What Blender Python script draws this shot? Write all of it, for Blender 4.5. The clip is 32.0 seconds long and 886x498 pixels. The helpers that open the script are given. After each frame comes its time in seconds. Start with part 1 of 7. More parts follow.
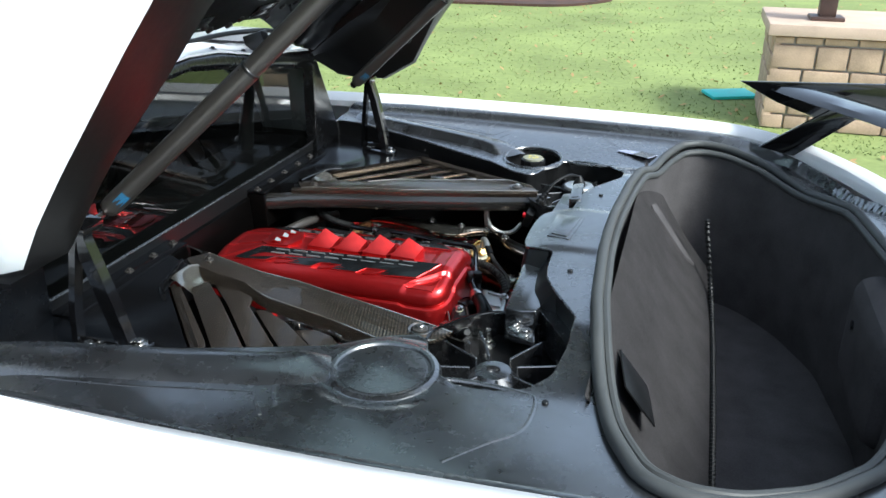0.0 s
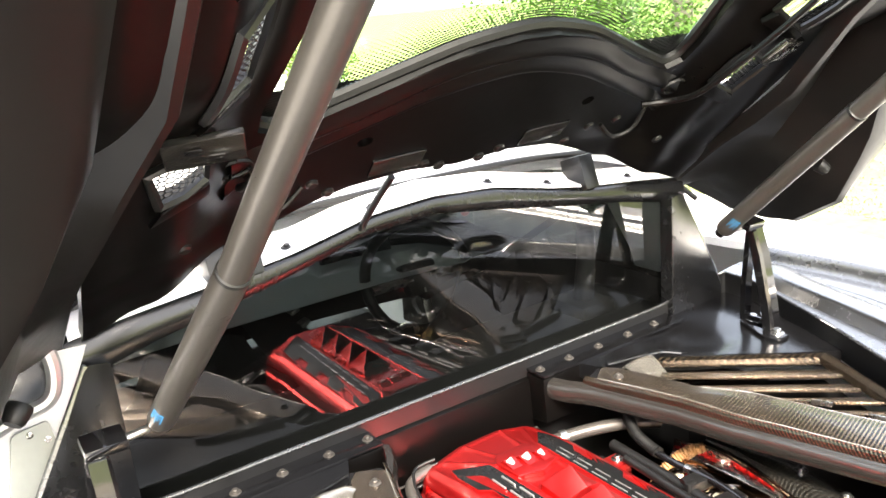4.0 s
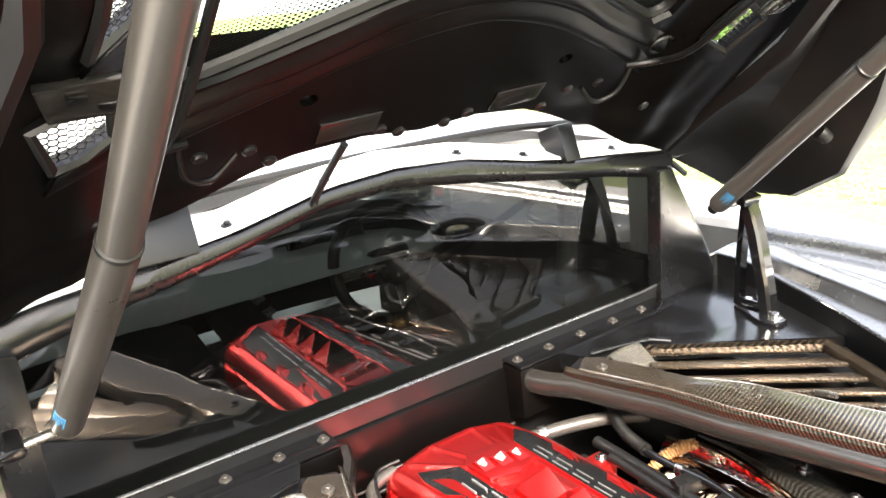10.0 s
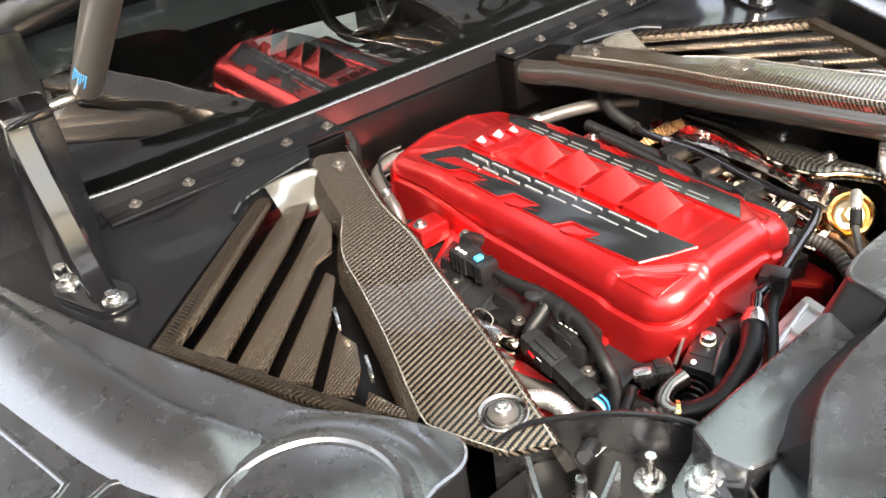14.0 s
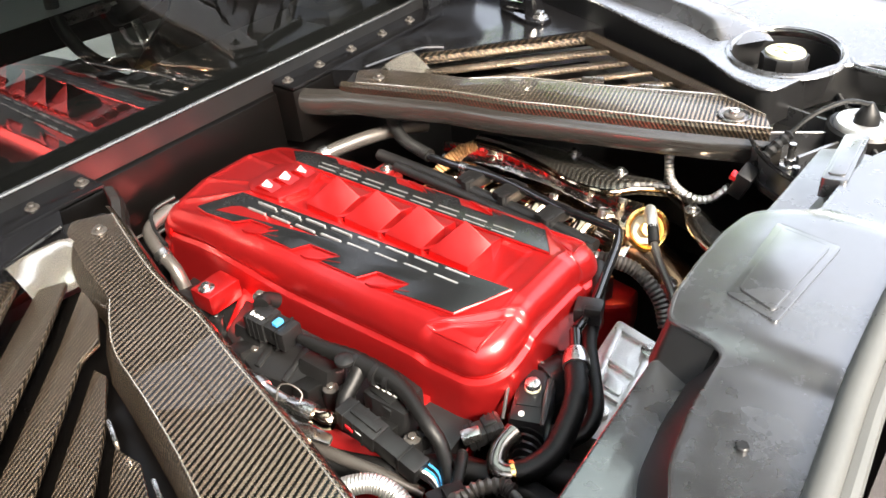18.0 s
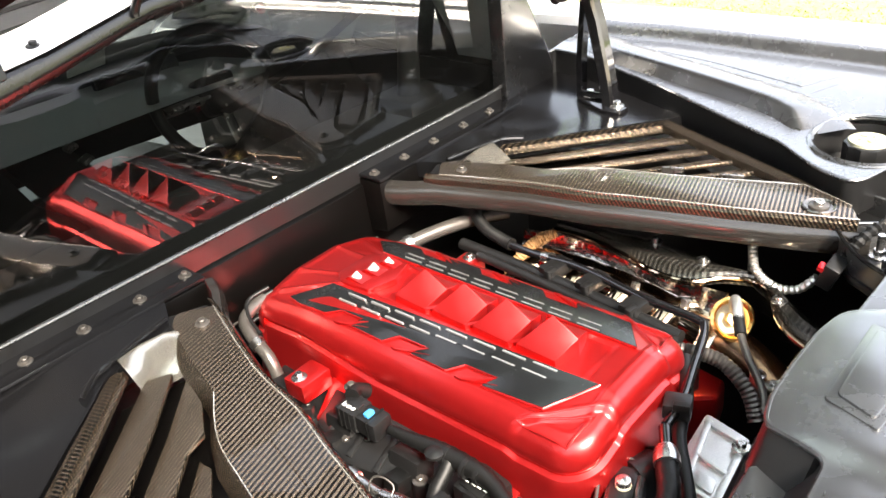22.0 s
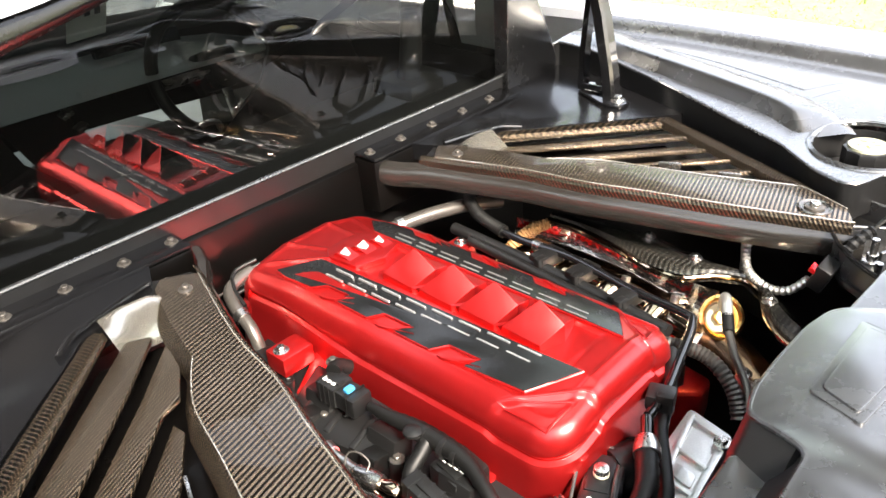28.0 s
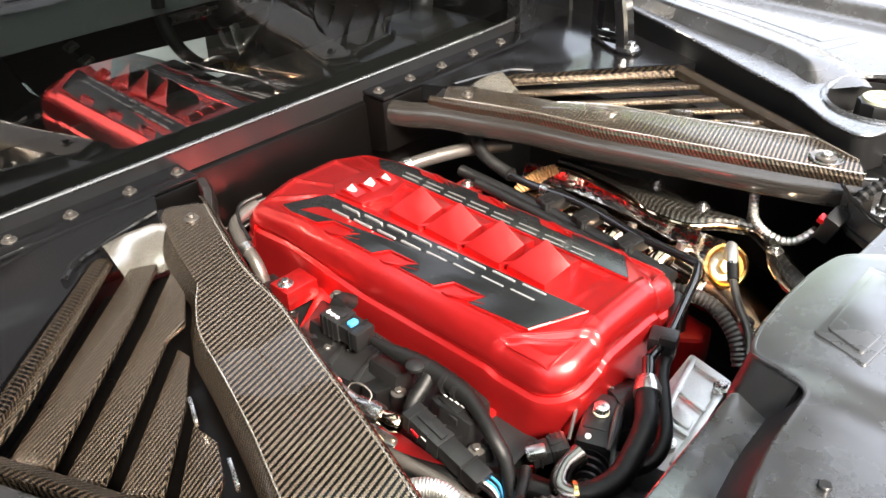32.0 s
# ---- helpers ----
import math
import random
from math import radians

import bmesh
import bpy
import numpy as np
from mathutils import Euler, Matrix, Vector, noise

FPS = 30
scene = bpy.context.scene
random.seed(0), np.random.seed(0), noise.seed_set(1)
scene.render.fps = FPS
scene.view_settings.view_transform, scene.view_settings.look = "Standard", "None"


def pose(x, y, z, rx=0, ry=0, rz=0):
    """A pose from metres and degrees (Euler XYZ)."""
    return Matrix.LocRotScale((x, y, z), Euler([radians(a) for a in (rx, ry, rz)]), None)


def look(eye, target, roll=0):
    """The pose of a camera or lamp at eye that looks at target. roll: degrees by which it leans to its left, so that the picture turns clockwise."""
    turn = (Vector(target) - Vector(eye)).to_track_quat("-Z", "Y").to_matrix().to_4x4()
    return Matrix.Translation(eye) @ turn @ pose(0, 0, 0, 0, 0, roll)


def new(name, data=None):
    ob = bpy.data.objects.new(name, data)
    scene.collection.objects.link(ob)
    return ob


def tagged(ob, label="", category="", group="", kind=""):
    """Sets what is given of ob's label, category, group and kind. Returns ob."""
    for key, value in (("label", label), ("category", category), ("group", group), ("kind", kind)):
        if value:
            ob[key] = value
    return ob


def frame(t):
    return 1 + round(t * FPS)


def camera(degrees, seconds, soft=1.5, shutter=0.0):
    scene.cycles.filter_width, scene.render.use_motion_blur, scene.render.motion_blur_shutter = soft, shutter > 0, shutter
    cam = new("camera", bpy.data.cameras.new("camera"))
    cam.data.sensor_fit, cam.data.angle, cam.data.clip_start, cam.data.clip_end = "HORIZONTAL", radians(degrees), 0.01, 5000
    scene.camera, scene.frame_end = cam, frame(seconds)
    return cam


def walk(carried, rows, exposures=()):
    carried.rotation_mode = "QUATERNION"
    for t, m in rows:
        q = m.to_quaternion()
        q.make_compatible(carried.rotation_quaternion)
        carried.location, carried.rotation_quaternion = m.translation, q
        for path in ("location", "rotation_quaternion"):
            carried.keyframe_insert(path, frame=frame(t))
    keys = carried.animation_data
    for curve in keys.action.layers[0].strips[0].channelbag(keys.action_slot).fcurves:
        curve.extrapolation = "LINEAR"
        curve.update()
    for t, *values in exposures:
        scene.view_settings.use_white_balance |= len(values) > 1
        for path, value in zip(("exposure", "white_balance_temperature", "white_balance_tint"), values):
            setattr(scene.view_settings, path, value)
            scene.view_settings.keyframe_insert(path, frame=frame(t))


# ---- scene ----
cam = camera(57.4, 32.0)
PATH = [
    (0, (1.078, -1.636, 1.625), (0.544, 0.118, 0.826), 0.5),
    (0.5, (1.127, -1.325, 1.591), (0.261, 0.263, 0.736), -0.7),
    (1, (1.161, -1.077, 1.569), (0.011, 0.312, 0.704), -1.0),
    (1.5, (1.177, -0.937, 1.557), (-0.216, 0.215, 0.7), -0.9),
    (2, (1.145, -0.863, 1.559), (-0.35, 0.192, 0.751), -2.5),
    (2.5, (1.121, -0.797, 1.595), (-0.445, 0.212, 0.866), -3.5),
    (3, (1.126, -0.766, 1.596), (-0.487, 0.223, 0.947), -4.7),
    (3.5, (1.131, -0.75, 1.59), (-0.491, 0.254, 0.989), -5.2),
    (4, (1.129, -0.732, 1.592), (-0.489, 0.296, 1.021), -5.4),
    (4.5, (1.12, -0.742, 1.595), (-0.487, 0.315, 1.046), -5.2),
    (6.5, (1.045, -0.649, 1.553), (-0.564, 0.435, 1.067), -5.5),
    (7, (1.05, -0.65, 1.563), (-0.579, 0.409, 1.09), -5.7),
    (7.5, (1.043, -0.652, 1.563), (-0.603, 0.389, 1.107), -6.1),
    (8, (1.045, -0.634, 1.554), (-0.616, 0.387, 1.107), -6.8),
    (8.5, (1.04, -0.619, 1.544), (-0.609, 0.41, 1.07), -7.1),
    (9, (1.041, -0.611, 1.548), (-0.591, 0.438, 1.063), -7.5),
    (9.5, (1.044, -0.615, 1.552), (-0.577, 0.452, 1.07), -7.1),
    (10, (1.039, -0.631, 1.528), (-0.559, 0.415, 0.933), -5.6),
    (10.5, (1.047, -0.671, 1.484), (-0.516, 0.319, 0.724), -4.8),
    (11, (1.055, -0.708, 1.459), (-0.463, 0.231, 0.558), -4.0),
    (11.5, (1.079, -0.731, 1.445), (-0.392, 0.178, 0.439), -4.4),
    (12, (1.088, -0.73, 1.432), (-0.336, 0.167, 0.353), -4.9),
    (12.5, (1.085, -0.726, 1.427), (-0.31, 0.171, 0.31), -4.7),
    (13, (1.075, -0.725, 1.429), (-0.334, 0.156, 0.316), -5.9),
    (13.5, (1.077, -0.725, 1.434), (-0.332, 0.158, 0.322), -7.3),
    (15.5, (1.067, -0.695, 1.432), (-0.22, 0.316, 0.283), -8.1),
    (16, (1.038, -0.675, 1.428), (-0.214, 0.366, 0.267), -8.2),
    (16.5, (1.013, -0.648, 1.427), (-0.163, 0.464, 0.252), -6.8),
    (17, (0.989, -0.63, 1.42), (-0.102, 0.568, 0.247), -5.4),
    (17.5, (0.989, -0.635, 1.435), (-0.06, 0.617, 0.281), -4.7),
    (18, (0.988, -0.643, 1.432), (-0.05, 0.616, 0.276), -4.1),
    (18.5, (0.969, -0.655, 1.429), (-0.071, 0.557, 0.225), -3.9),
    (19, (0.966, -0.657, 1.428), (-0.086, 0.511, 0.191), -4.4),
    (19.5, (0.968, -0.654, 1.427), (-0.088, 0.503, 0.183), -4.7),
    (20, (0.968, -0.655, 1.427), (-0.088, 0.5, 0.181), -4.8),
    (20.5, (0.971, -0.653, 1.43), (-0.094, 0.504, 0.195), -5.2),
    (21, (0.973, -0.654, 1.439), (-0.123, 0.514, 0.242), -5.8),
    (21.5, (0.973, -0.656, 1.45), (-0.169, 0.54, 0.325), -6.0),
    (22, (0.973, -0.662, 1.477), (-0.239, 0.573, 0.473), -6.8),
    (22.5, (0.977, -0.659, 1.471), (-0.262, 0.588, 0.517), -7.3),
    (23, (0.981, -0.659, 1.465), (-0.245, 0.592, 0.5), -7.2),
    (23.5, (0.98, -0.662, 1.464), (-0.233, 0.594, 0.489), -6.8),
    (24, (0.983, -0.664, 1.461), (-0.224, 0.595, 0.483), -6.6),
    (24.5, (0.99, -0.659, 1.467), (-0.207, 0.611, 0.49), -6.5),
    (26.5, (0.985, -0.651, 1.457), (-0.198, 0.621, 0.467), -4.6),
    (27, (0.982, -0.656, 1.454), (-0.214, 0.602, 0.459), -4.0),
    (27.5, (0.978, -0.657, 1.445), (-0.225, 0.59, 0.447), -3.6),
    (28, (0.978, -0.661, 1.448), (-0.224, 0.581, 0.442), -3.4),
    (28.5, (0.983, -0.659, 1.444), (-0.219, 0.586, 0.441), -3.2),
    (29, (0.981, -0.661, 1.442), (-0.218, 0.583, 0.434), -2.8),
    (29.5, (0.982, -0.662, 1.443), (-0.215, 0.576, 0.426), -2.5),
    (30, (0.981, -0.665, 1.435), (-0.211, 0.571, 0.409), -2.0),
    (30.5, (0.98, -0.667, 1.439), (-0.204, 0.563, 0.399), -1.6),
    (31, (0.982, -0.667, 1.435), (-0.196, 0.563, 0.387), -1.5),
    (31.5, (0.981, -0.67, 1.43), (-0.189, 0.548, 0.359), -1.6),
    (32, (0.979, -0.673, 1.426), (-0.19, 0.523, 0.328), -1.7),
]
EXPOSURES = [(0.0, 2.55, 5700, 2), (0.6, 2.9, 6100, 4), (1.1, 3.75, 6600, 8), (2.0, 4.15, 6800, 10), (3.0, 4.55, 7000, 10), (13.0, 4.5, 7100, 10), (17.0, 4.38, 7100, 10), (32.0, 4.38, 7100, 10)]
walk(cam, [(t, look(eye, target, roll)) for t, eye, target, roll in PATH], EXPOSURES)

# ---- sky and sun ----
SUN_ELEVATION, SUN_TURN = 43.0, 112.0
world = bpy.data.worlds.new("sky")
scene.world = world
world.use_nodes = True
wn = world.node_tree.nodes
sky = wn.new("ShaderNodeTexSky")
sky.sky_type, sky.sun_disc = "NISHITA", False
sky.sun_elevation, sky.sun_rotation = radians(SUN_ELEVATION), radians(SUN_TURN)
sky.dust_density, sky.ozone_density = 2.5, 0.6
wn["Background"].inputs["Strength"].default_value = 0.135
# thin bright cloud over the whole sky
cloud = wn.new("ShaderNodeMix")
cloud.data_type = "RGBA"
cloud.inputs["Factor"].default_value = 0.75
cloud.inputs["B"].default_value = (1.0, 1.0, 1.03, 1)
world.node_tree.links.new(sky.outputs[0], cloud.inputs["A"])
world.node_tree.links.new(cloud.outputs["Result"], wn["Background"].inputs["Color"])
sun_data = bpy.data.lights.new("sun", "SUN")
sun_data.energy, sun_data.angle, sun_data.color = 1.1, radians(13.0), (1.0, 0.95, 0.88)
sun = new("sun", sun_data)
az = radians(SUN_TURN)
sun_way = Vector((math.sin(az) * math.cos(radians(SUN_ELEVATION)), math.cos(az) * math.cos(radians(SUN_ELEVATION)), math.sin(radians(SUN_ELEVATION))))
sun.matrix_world = look(sun_way * 20, (0, 0, 0))


# ---- materials ----
def material(name, color, rough=0.5, metal=0.0, coat=0.0, vary=0.12, scale=30.0, bump=0.0, bump_scale=200.0, spec=0.5, wear=0.0, coat_rough=0.05, coat_ior=1.5):
    m = bpy.data.materials.new(name)
    m.use_nodes = True
    n, l = m.node_tree.nodes, m.node_tree.links
    b = n["Principled BSDF"]
    b.inputs["Metallic"].default_value = metal
    b.inputs["Coat Weight"].default_value = coat
    b.inputs["Coat Roughness"].default_value = coat_rough
    b.inputs["Specular IOR Level"].default_value = spec
    b.inputs["Coat IOR"].default_value = coat_ior
    tc = n.new("ShaderNodeTexCoord")
    big, fine = n.new("ShaderNodeTexNoise"), n.new("ShaderNodeTexNoise")
    big.inputs["Scale"].default_value, big.inputs["Detail"].default_value = scale * 0.2, 6
    fine.inputs["Scale"].default_value, fine.inputs["Detail"].default_value = scale * 4, 4
    for t in (big, fine):
        l.new(tc.outputs["Object"], t.inputs["Vector"])
    mix = n.new("ShaderNodeMath")
    mix.operation = "MULTIPLY_ADD"
    mix.inputs[1].default_value = 0.65
    l.new(big.outputs["Fac"], mix.inputs[0])
    half = n.new("ShaderNodeMath")
    half.operation = "MULTIPLY"
    half.inputs[1].default_value = 0.35
    l.new(fine.outputs["Fac"], half.inputs[0])
    l.new(half.outputs[0], mix.inputs[2])
    ramp = n.new("ShaderNodeMapRange")
    ramp.inputs["From Min"].default_value, ramp.inputs["From Max"].default_value = 0.3, 0.7
    l.new(mix.outputs[0], ramp.inputs["Value"])
    col = n.new("ShaderNodeMix")
    col.data_type = "RGBA"
    col.inputs["A"].default_value = (*[c * (1 - vary) for c in color], 1)
    col.inputs["B"].default_value = (*[min(1, c * (1 + vary)) for c in color], 1)
    l.new(ramp.outputs[0], col.inputs["Factor"])
    l.new(col.outputs["Result"], b.inputs["Base Color"])
    rr = n.new("ShaderNodeMapRange")
    rr.inputs["From Min"].default_value, rr.inputs["From Max"].default_value = 0.3, 0.7
    rr.inputs["To Min"].default_value, rr.inputs["To Max"].default_value = max(0.02, rough - 0.06 - wear), min(1, rough + 0.06 + wear)
    l.new(mix.outputs[0], rr.inputs["Value"])
    l.new(rr.outputs[0], b.inputs["Roughness"])
    if wear and coat:
        # dust smears in the lacquer
        smear = n.new("ShaderNodeTexNoise")
        smear.inputs["Scale"].default_value, smear.inputs["Detail"].default_value, smear.inputs["Roughness"].default_value = 9.0, 8, 0.7
        l.new(tc.outputs["Object"], smear.inputs["Vector"])
        cr = n.new("ShaderNodeMapRange")
        cr.inputs["From Min"].default_value, cr.inputs["From Max"].default_value = 0.35, 0.65
        cr.inputs["To Min"].default_value, cr.inputs["To Max"].default_value = coat_rough * 0.7, coat_rough * 2.0
        l.new(smear.outputs["Fac"], cr.inputs["Value"])
        l.new(cr.outputs[0], b.inputs["Coat Roughness"])
    if bump:
        bt = n.new("ShaderNodeTexNoise")
        bt.inputs["Scale"].default_value, bt.inputs["Detail"].default_value = bump_scale, 3
        l.new(tc.outputs["Object"], bt.inputs["Vector"])
        bn = n.new("ShaderNodeBump")
        bn.inputs["Strength"].default_value, bn.inputs["Distance"].default_value = bump, 0.001
        l.new(bt.outputs["Fac"], bn.inputs["Height"])
        l.new(bn.outputs[0], b.inputs["Normal"])
    return m


def carbon_material(name, pitch=0.0022, light=(0.25, 0.195, 0.145), dark=(0.006, 0.0054, 0.005), turn=0.0):
    """Lacquered 2 x 2 twill cloth."""
    m = bpy.data.materials.new(name)
    m.use_nodes = True
    n, l = m.node_tree.nodes, m.node_tree.links
    b = n["Principled BSDF"]
    tc, mp, sep = n.new("ShaderNodeTexCoord"), n.new("ShaderNodeMapping"), n.new("ShaderNodeSeparateXYZ")
    mp.inputs["Rotation"].default_value = (0, 0, radians(turn - 60))
    mp.inputs["Scale"].default_value = (1 / pitch, 1 / pitch, 1 / pitch)
    l.new(tc.outputs["Object"], mp.inputs["Vector"])
    l.new(mp.outputs[0], sep.inputs[0])

    def math_node(op, a, c=None, second=0.0):
        q = n.new("ShaderNodeMath")
        q.operation = op
        l.new(a, q.inputs[0])
        if c is not None:
            l.new(c, q.inputs[1])
        else:
            q.inputs[1].default_value = second
        return q.outputs[0]
    # sloping walls continue the cloth by their height
    ux = math_node("ADD", sep.outputs[0], sep.outputs[2])
    fu, fv = math_node("FLOOR", ux), math_node("FLOOR", sep.outputs[1])
    s = math_node("FLOORED_MODULO", math_node("SUBTRACT", fu, fv), second=4.0)
    over = math_node("LESS_THAN", s, second=1.5)
    col = n.new("ShaderNodeMix")
    col.data_type = "RGBA"
    col.inputs["A"].default_value, col.inputs["B"].default_value = (*dark, 1), (*light, 1)
    l.new(over, col.inputs["Factor"])
    l.new(col.outputs["Result"], b.inputs["Base Color"])
    fr_u = math_node("PINGPONG", ux, second=0.5)
    fr_v = math_node("PINGPONG", sep.outputs[1], second=0.5)
    hgt = n.new("ShaderNodeMix")
    l.new(over, hgt.inputs["Factor"])
    l.new(fr_u, hgt.inputs["A"])
    l.new(fr_v, hgt.inputs["B"])
    bn = n.new("ShaderNodeBump")
    bn.inputs["Strength"].default_value, bn.inputs["Distance"].default_value = 0.35, 0.0006
    l.new(hgt.outputs["Result"], bn.inputs["Height"])
    l.new(bn.outputs[0], b.inputs["Normal"])
    b.inputs["Metallic"].default_value, b.inputs["Roughness"].default_value = 0.85, 0.27
    b.inputs["Coat Weight"].default_value, b.inputs["Coat Roughness"].default_value = 0.32, 0.03
    return m


def glass_material(name, color, rough=0.0, thin=0.35, veil=0.0):
    """Thin pane: clear see-through tint with a mirror's gloss by angle."""
    m = bpy.data.materials.new(name)
    m.use_nodes = True
    n, l = m.node_tree.nodes, m.node_tree.links
    n.remove(n["Principled BSDF"])
    tr, gl, mx, fr = n.new("ShaderNodeBsdfTransparent"), n.new("ShaderNodeBsdfGlossy"), n.new("ShaderNodeMixShader"), n.new("ShaderNodeLayerWeight")
    tr.inputs["Color"].default_value = (*color, 1)
    gl.inputs["Roughness"].default_value = rough
    fr.inputs["Blend"].default_value = 0.5
    steep = n.new("ShaderNodeMath")
    steep.operation, steep.inputs[1].default_value = "POWER", 4.0
    l.new(fr.outputs["Facing"], steep.inputs[0])
    boost = n.new("ShaderNodeMath")
    boost.operation, boost.inputs[1].default_value = "MULTIPLY_ADD", 0.9
    boost.inputs[2].default_value = thin
    boost.use_clamp = True
    l.new(steep.outputs[0], boost.inputs[0])
    l.new(boost.outputs[0], mx.inputs["Fac"])
    l.new(tr.outputs[0], mx.inputs[1])
    l.new(gl.outputs[0], mx.inputs[2])
    if veil:
        # pale uneven diffuse layer imitates sky haze on the pane
        film, veiled, spots = n.new("ShaderNodeBsdfDiffuse"), n.new("ShaderNodeMixShader"), n.new("ShaderNodeTexNoise")
        film.inputs["Color"].default_value = (0.55, 0.55, 0.53, 1)
        spots.inputs["Scale"].default_value, spots.inputs["Detail"].default_value = 6.0, 8
        amount = n.new("ShaderNodeMath")
        amount.operation, amount.inputs[1].default_value = "MULTIPLY", veil * 2
        l.new(spots.outputs["Fac"], amount.inputs[0])
        l.new(amount.outputs[0], veiled.inputs["Fac"])
        l.new(mx.outputs[0], veiled.inputs[1])
        l.new(film.outputs[0], veiled.inputs[2])
        mx = veiled
    l.new(mx.outputs[0], n["Material Output"].inputs["Surface"])
    return m


RED = material("red_satin_paint", (0.58, 0.018, 0.019), 0.36, 0.88, 0.6, 0.08, 20, 0.05, 2600, 0.5, 0.0, 0.22)
RED_BRIGHT = material("red_gloss_paint", (0.48, 0.007, 0.012), 0.2, 0.2, 0.5, 0.06, 20)
SATIN = material("satin_black_plastic", (0.012, 0.0125, 0.0135), 0.30, 0.0, 1.0, 0.30, 14, 0.03, 1200, 0.8, 0.10, 0.17, 2.0)
TRIM_BLACK = material("smooth_black_trim", (0.0036, 0.0036, 0.004), 0.19, 0.0, 0.0, 0.2, 20, 0.02, 1200, 0.40, 0.02)
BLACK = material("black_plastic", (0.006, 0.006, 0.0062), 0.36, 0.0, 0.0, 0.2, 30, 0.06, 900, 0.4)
GLOSS = material("gloss_black_paint", (0.004, 0.004, 0.0045), 0.09, 0.0, 0.4, 0.1, 20)
ANODISED = material("black_anodised_metal", (0.035, 0.032, 0.029), 0.22, 0.6, 0.4, 0.15, 40, 0.02, 1500, 0.6, 0.0, 0.08)
RUBBER = material("black_rubber", (0.0032, 0.0032, 0.0032), 0.46, 0.0, 0.0, 0.2, 60, 0.2, 800, 0.3)
STEEL = material("zinc_steel", (0.55, 0.54, 0.52), 0.28, 1.0, 0.0, 0.12, 120)
CUP_STEEL = material("warm_grey_steel", (0.24, 0.22, 0.20), 0.24, 1.0, 0.0, 0.2, 120)
CAST = material("cast_aluminium", (0.66, 0.66, 0.64), 0.36, 0.9, 0.0, 0.15, 90, 0.3, 500)
HOT = material("heat_tinted_steel", (0.50, 0.38, 0.28), 0.10, 1.0, 0.0, 0.45, 26, 0.15, 60)
TINTED_STEEL = material("bronze_tinted_steel", (0.20, 0.12, 0.075), 0.22, 1.0, 0.0, 0.4, 18)
POLISHED = material("polished_shield_foil", (0.80, 0.74, 0.68), 0.07, 1.0, 0.0, 0.1, 60, 1.0, 70)
GOLD = material("gold_plated_cup", (0.85, 0.55, 0.20), 0.25, 1.0, 0.0, 0.1, 60)
BROWN = material("braided_basalt_sleeve", (0.28, 0.15, 0.06), 0.7, 0.0, 0.0, 0.4, 200, 0.6, 700)
WHITE = material("white_body_paint", (0.80, 0.80, 0.80), 0.16, 0.0, 0.5, 0.02, 8)
GREYP = material("grey_smooth_plastic", (0.05, 0.052, 0.055), 0.30, 0.0, 0.0, 0.22, 12, 0.1, 700, 0.6, 0.06)
CARPET = material("charcoal_carpet", (0.072, 0.067, 0.067), 0.95, 0.0, 0.0, 0.3, 60, 0.9, 900, 0.1)
SEAL = material("grey_rubber_seal", (0.05, 0.052, 0.05), 0.55, 0.0, 0.0, 0.15, 60, 0.1, 900)
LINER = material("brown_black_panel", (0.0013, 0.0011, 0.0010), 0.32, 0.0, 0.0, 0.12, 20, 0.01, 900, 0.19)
SATIN_TRIM = material("satin_black_trim", (0.005, 0.0051, 0.0055), 0.26, 0.0, 0.15, 0.2, 16, 0.02, 1200, 0.4, 0.0, 0.18, 1.6)
SKIRT = material("skirt_panel", (0.0022, 0.0019, 0.0017), 0.40, 0.0, 0.0, 0.12, 20, 0.01, 900, 0.48)
ROD = material("grey_strut_tube", (0.085, 0.078, 0.072), 0.32, 0.6, 0.0, 0.1, 60)
SILVER = material("silver_lettering", (0.42, 0.42, 0.42), 0.45, 0.8, 0.0, 0.05, 100)
BADGE = material("brushed_black_plate", (0.006, 0.0065, 0.007), 0.24, 0.0, 0.0, 0.3, 90, 0.1, 500)
BLUE = material("blue_print", (0.03, 0.22, 0.45), 0.5)
YELLOW = material("yellow_print", (0.75, 0.62, 0.10), 0.5)
CREAM = material("cream_cap", (0.62, 0.60, 0.45), 0.45)
PAPER = material("white_label", (0.75, 0.75, 0.74), 0.5)
FOIL = carbon_material("woven_heat_shield", 0.0030, (0.13, 0.125, 0.11), (0.030, 0.028, 0.025), 20)
CARBON = carbon_material("twill_carbon")
# pale metal for highlights and sky glare on clear lacquer
LACQUER_GLINT = material("pale_lacquer_glint", (0.62, 0.60, 0.55), 0.14, 0.85, 0.6, 0.15, 40)
CARBON_FINE = carbon_material("fine_twill_carbon", 0.0018, turn=35)
WINDOW = glass_material("cabin_window_glass", (0.24, 0.265, 0.25), 0.0, 0.06, 0.0015)
TINTED = glass_material("cabin_darkening_glass", (0.03, 0.033, 0.03), 0.0, 0.03)
HATCH_GLASS = glass_material("hatch_glass_pane", (0.86, 0.92, 0.86), 0.0, 0.02)


# ---- mesh tools ----
def part(name, bm, mat, parent=None, label="", smooth=True, mats=None):
    me = bpy.data.meshes.new(name)
    if smooth:
        for f in bm.faces:
            f.smooth = True
    bm.to_mesh(me)
    bm.free()
    for m in (mats or [mat]):
        me.materials.append(m)
    if smooth:
        me.set_sharp_from_angle(angle=radians(32))
    ob = new(name, me)
    if parent:
        ob.parent = parent
    if label:
        ob["label"] = label
    return ob


def thing(name, label, category, group="", kind="", at=(0, 0, 0)):
    ob = new(name)
    ob.empty_display_size = 0.02
    ob.location = at
    return tagged(ob, label, category, group, kind)


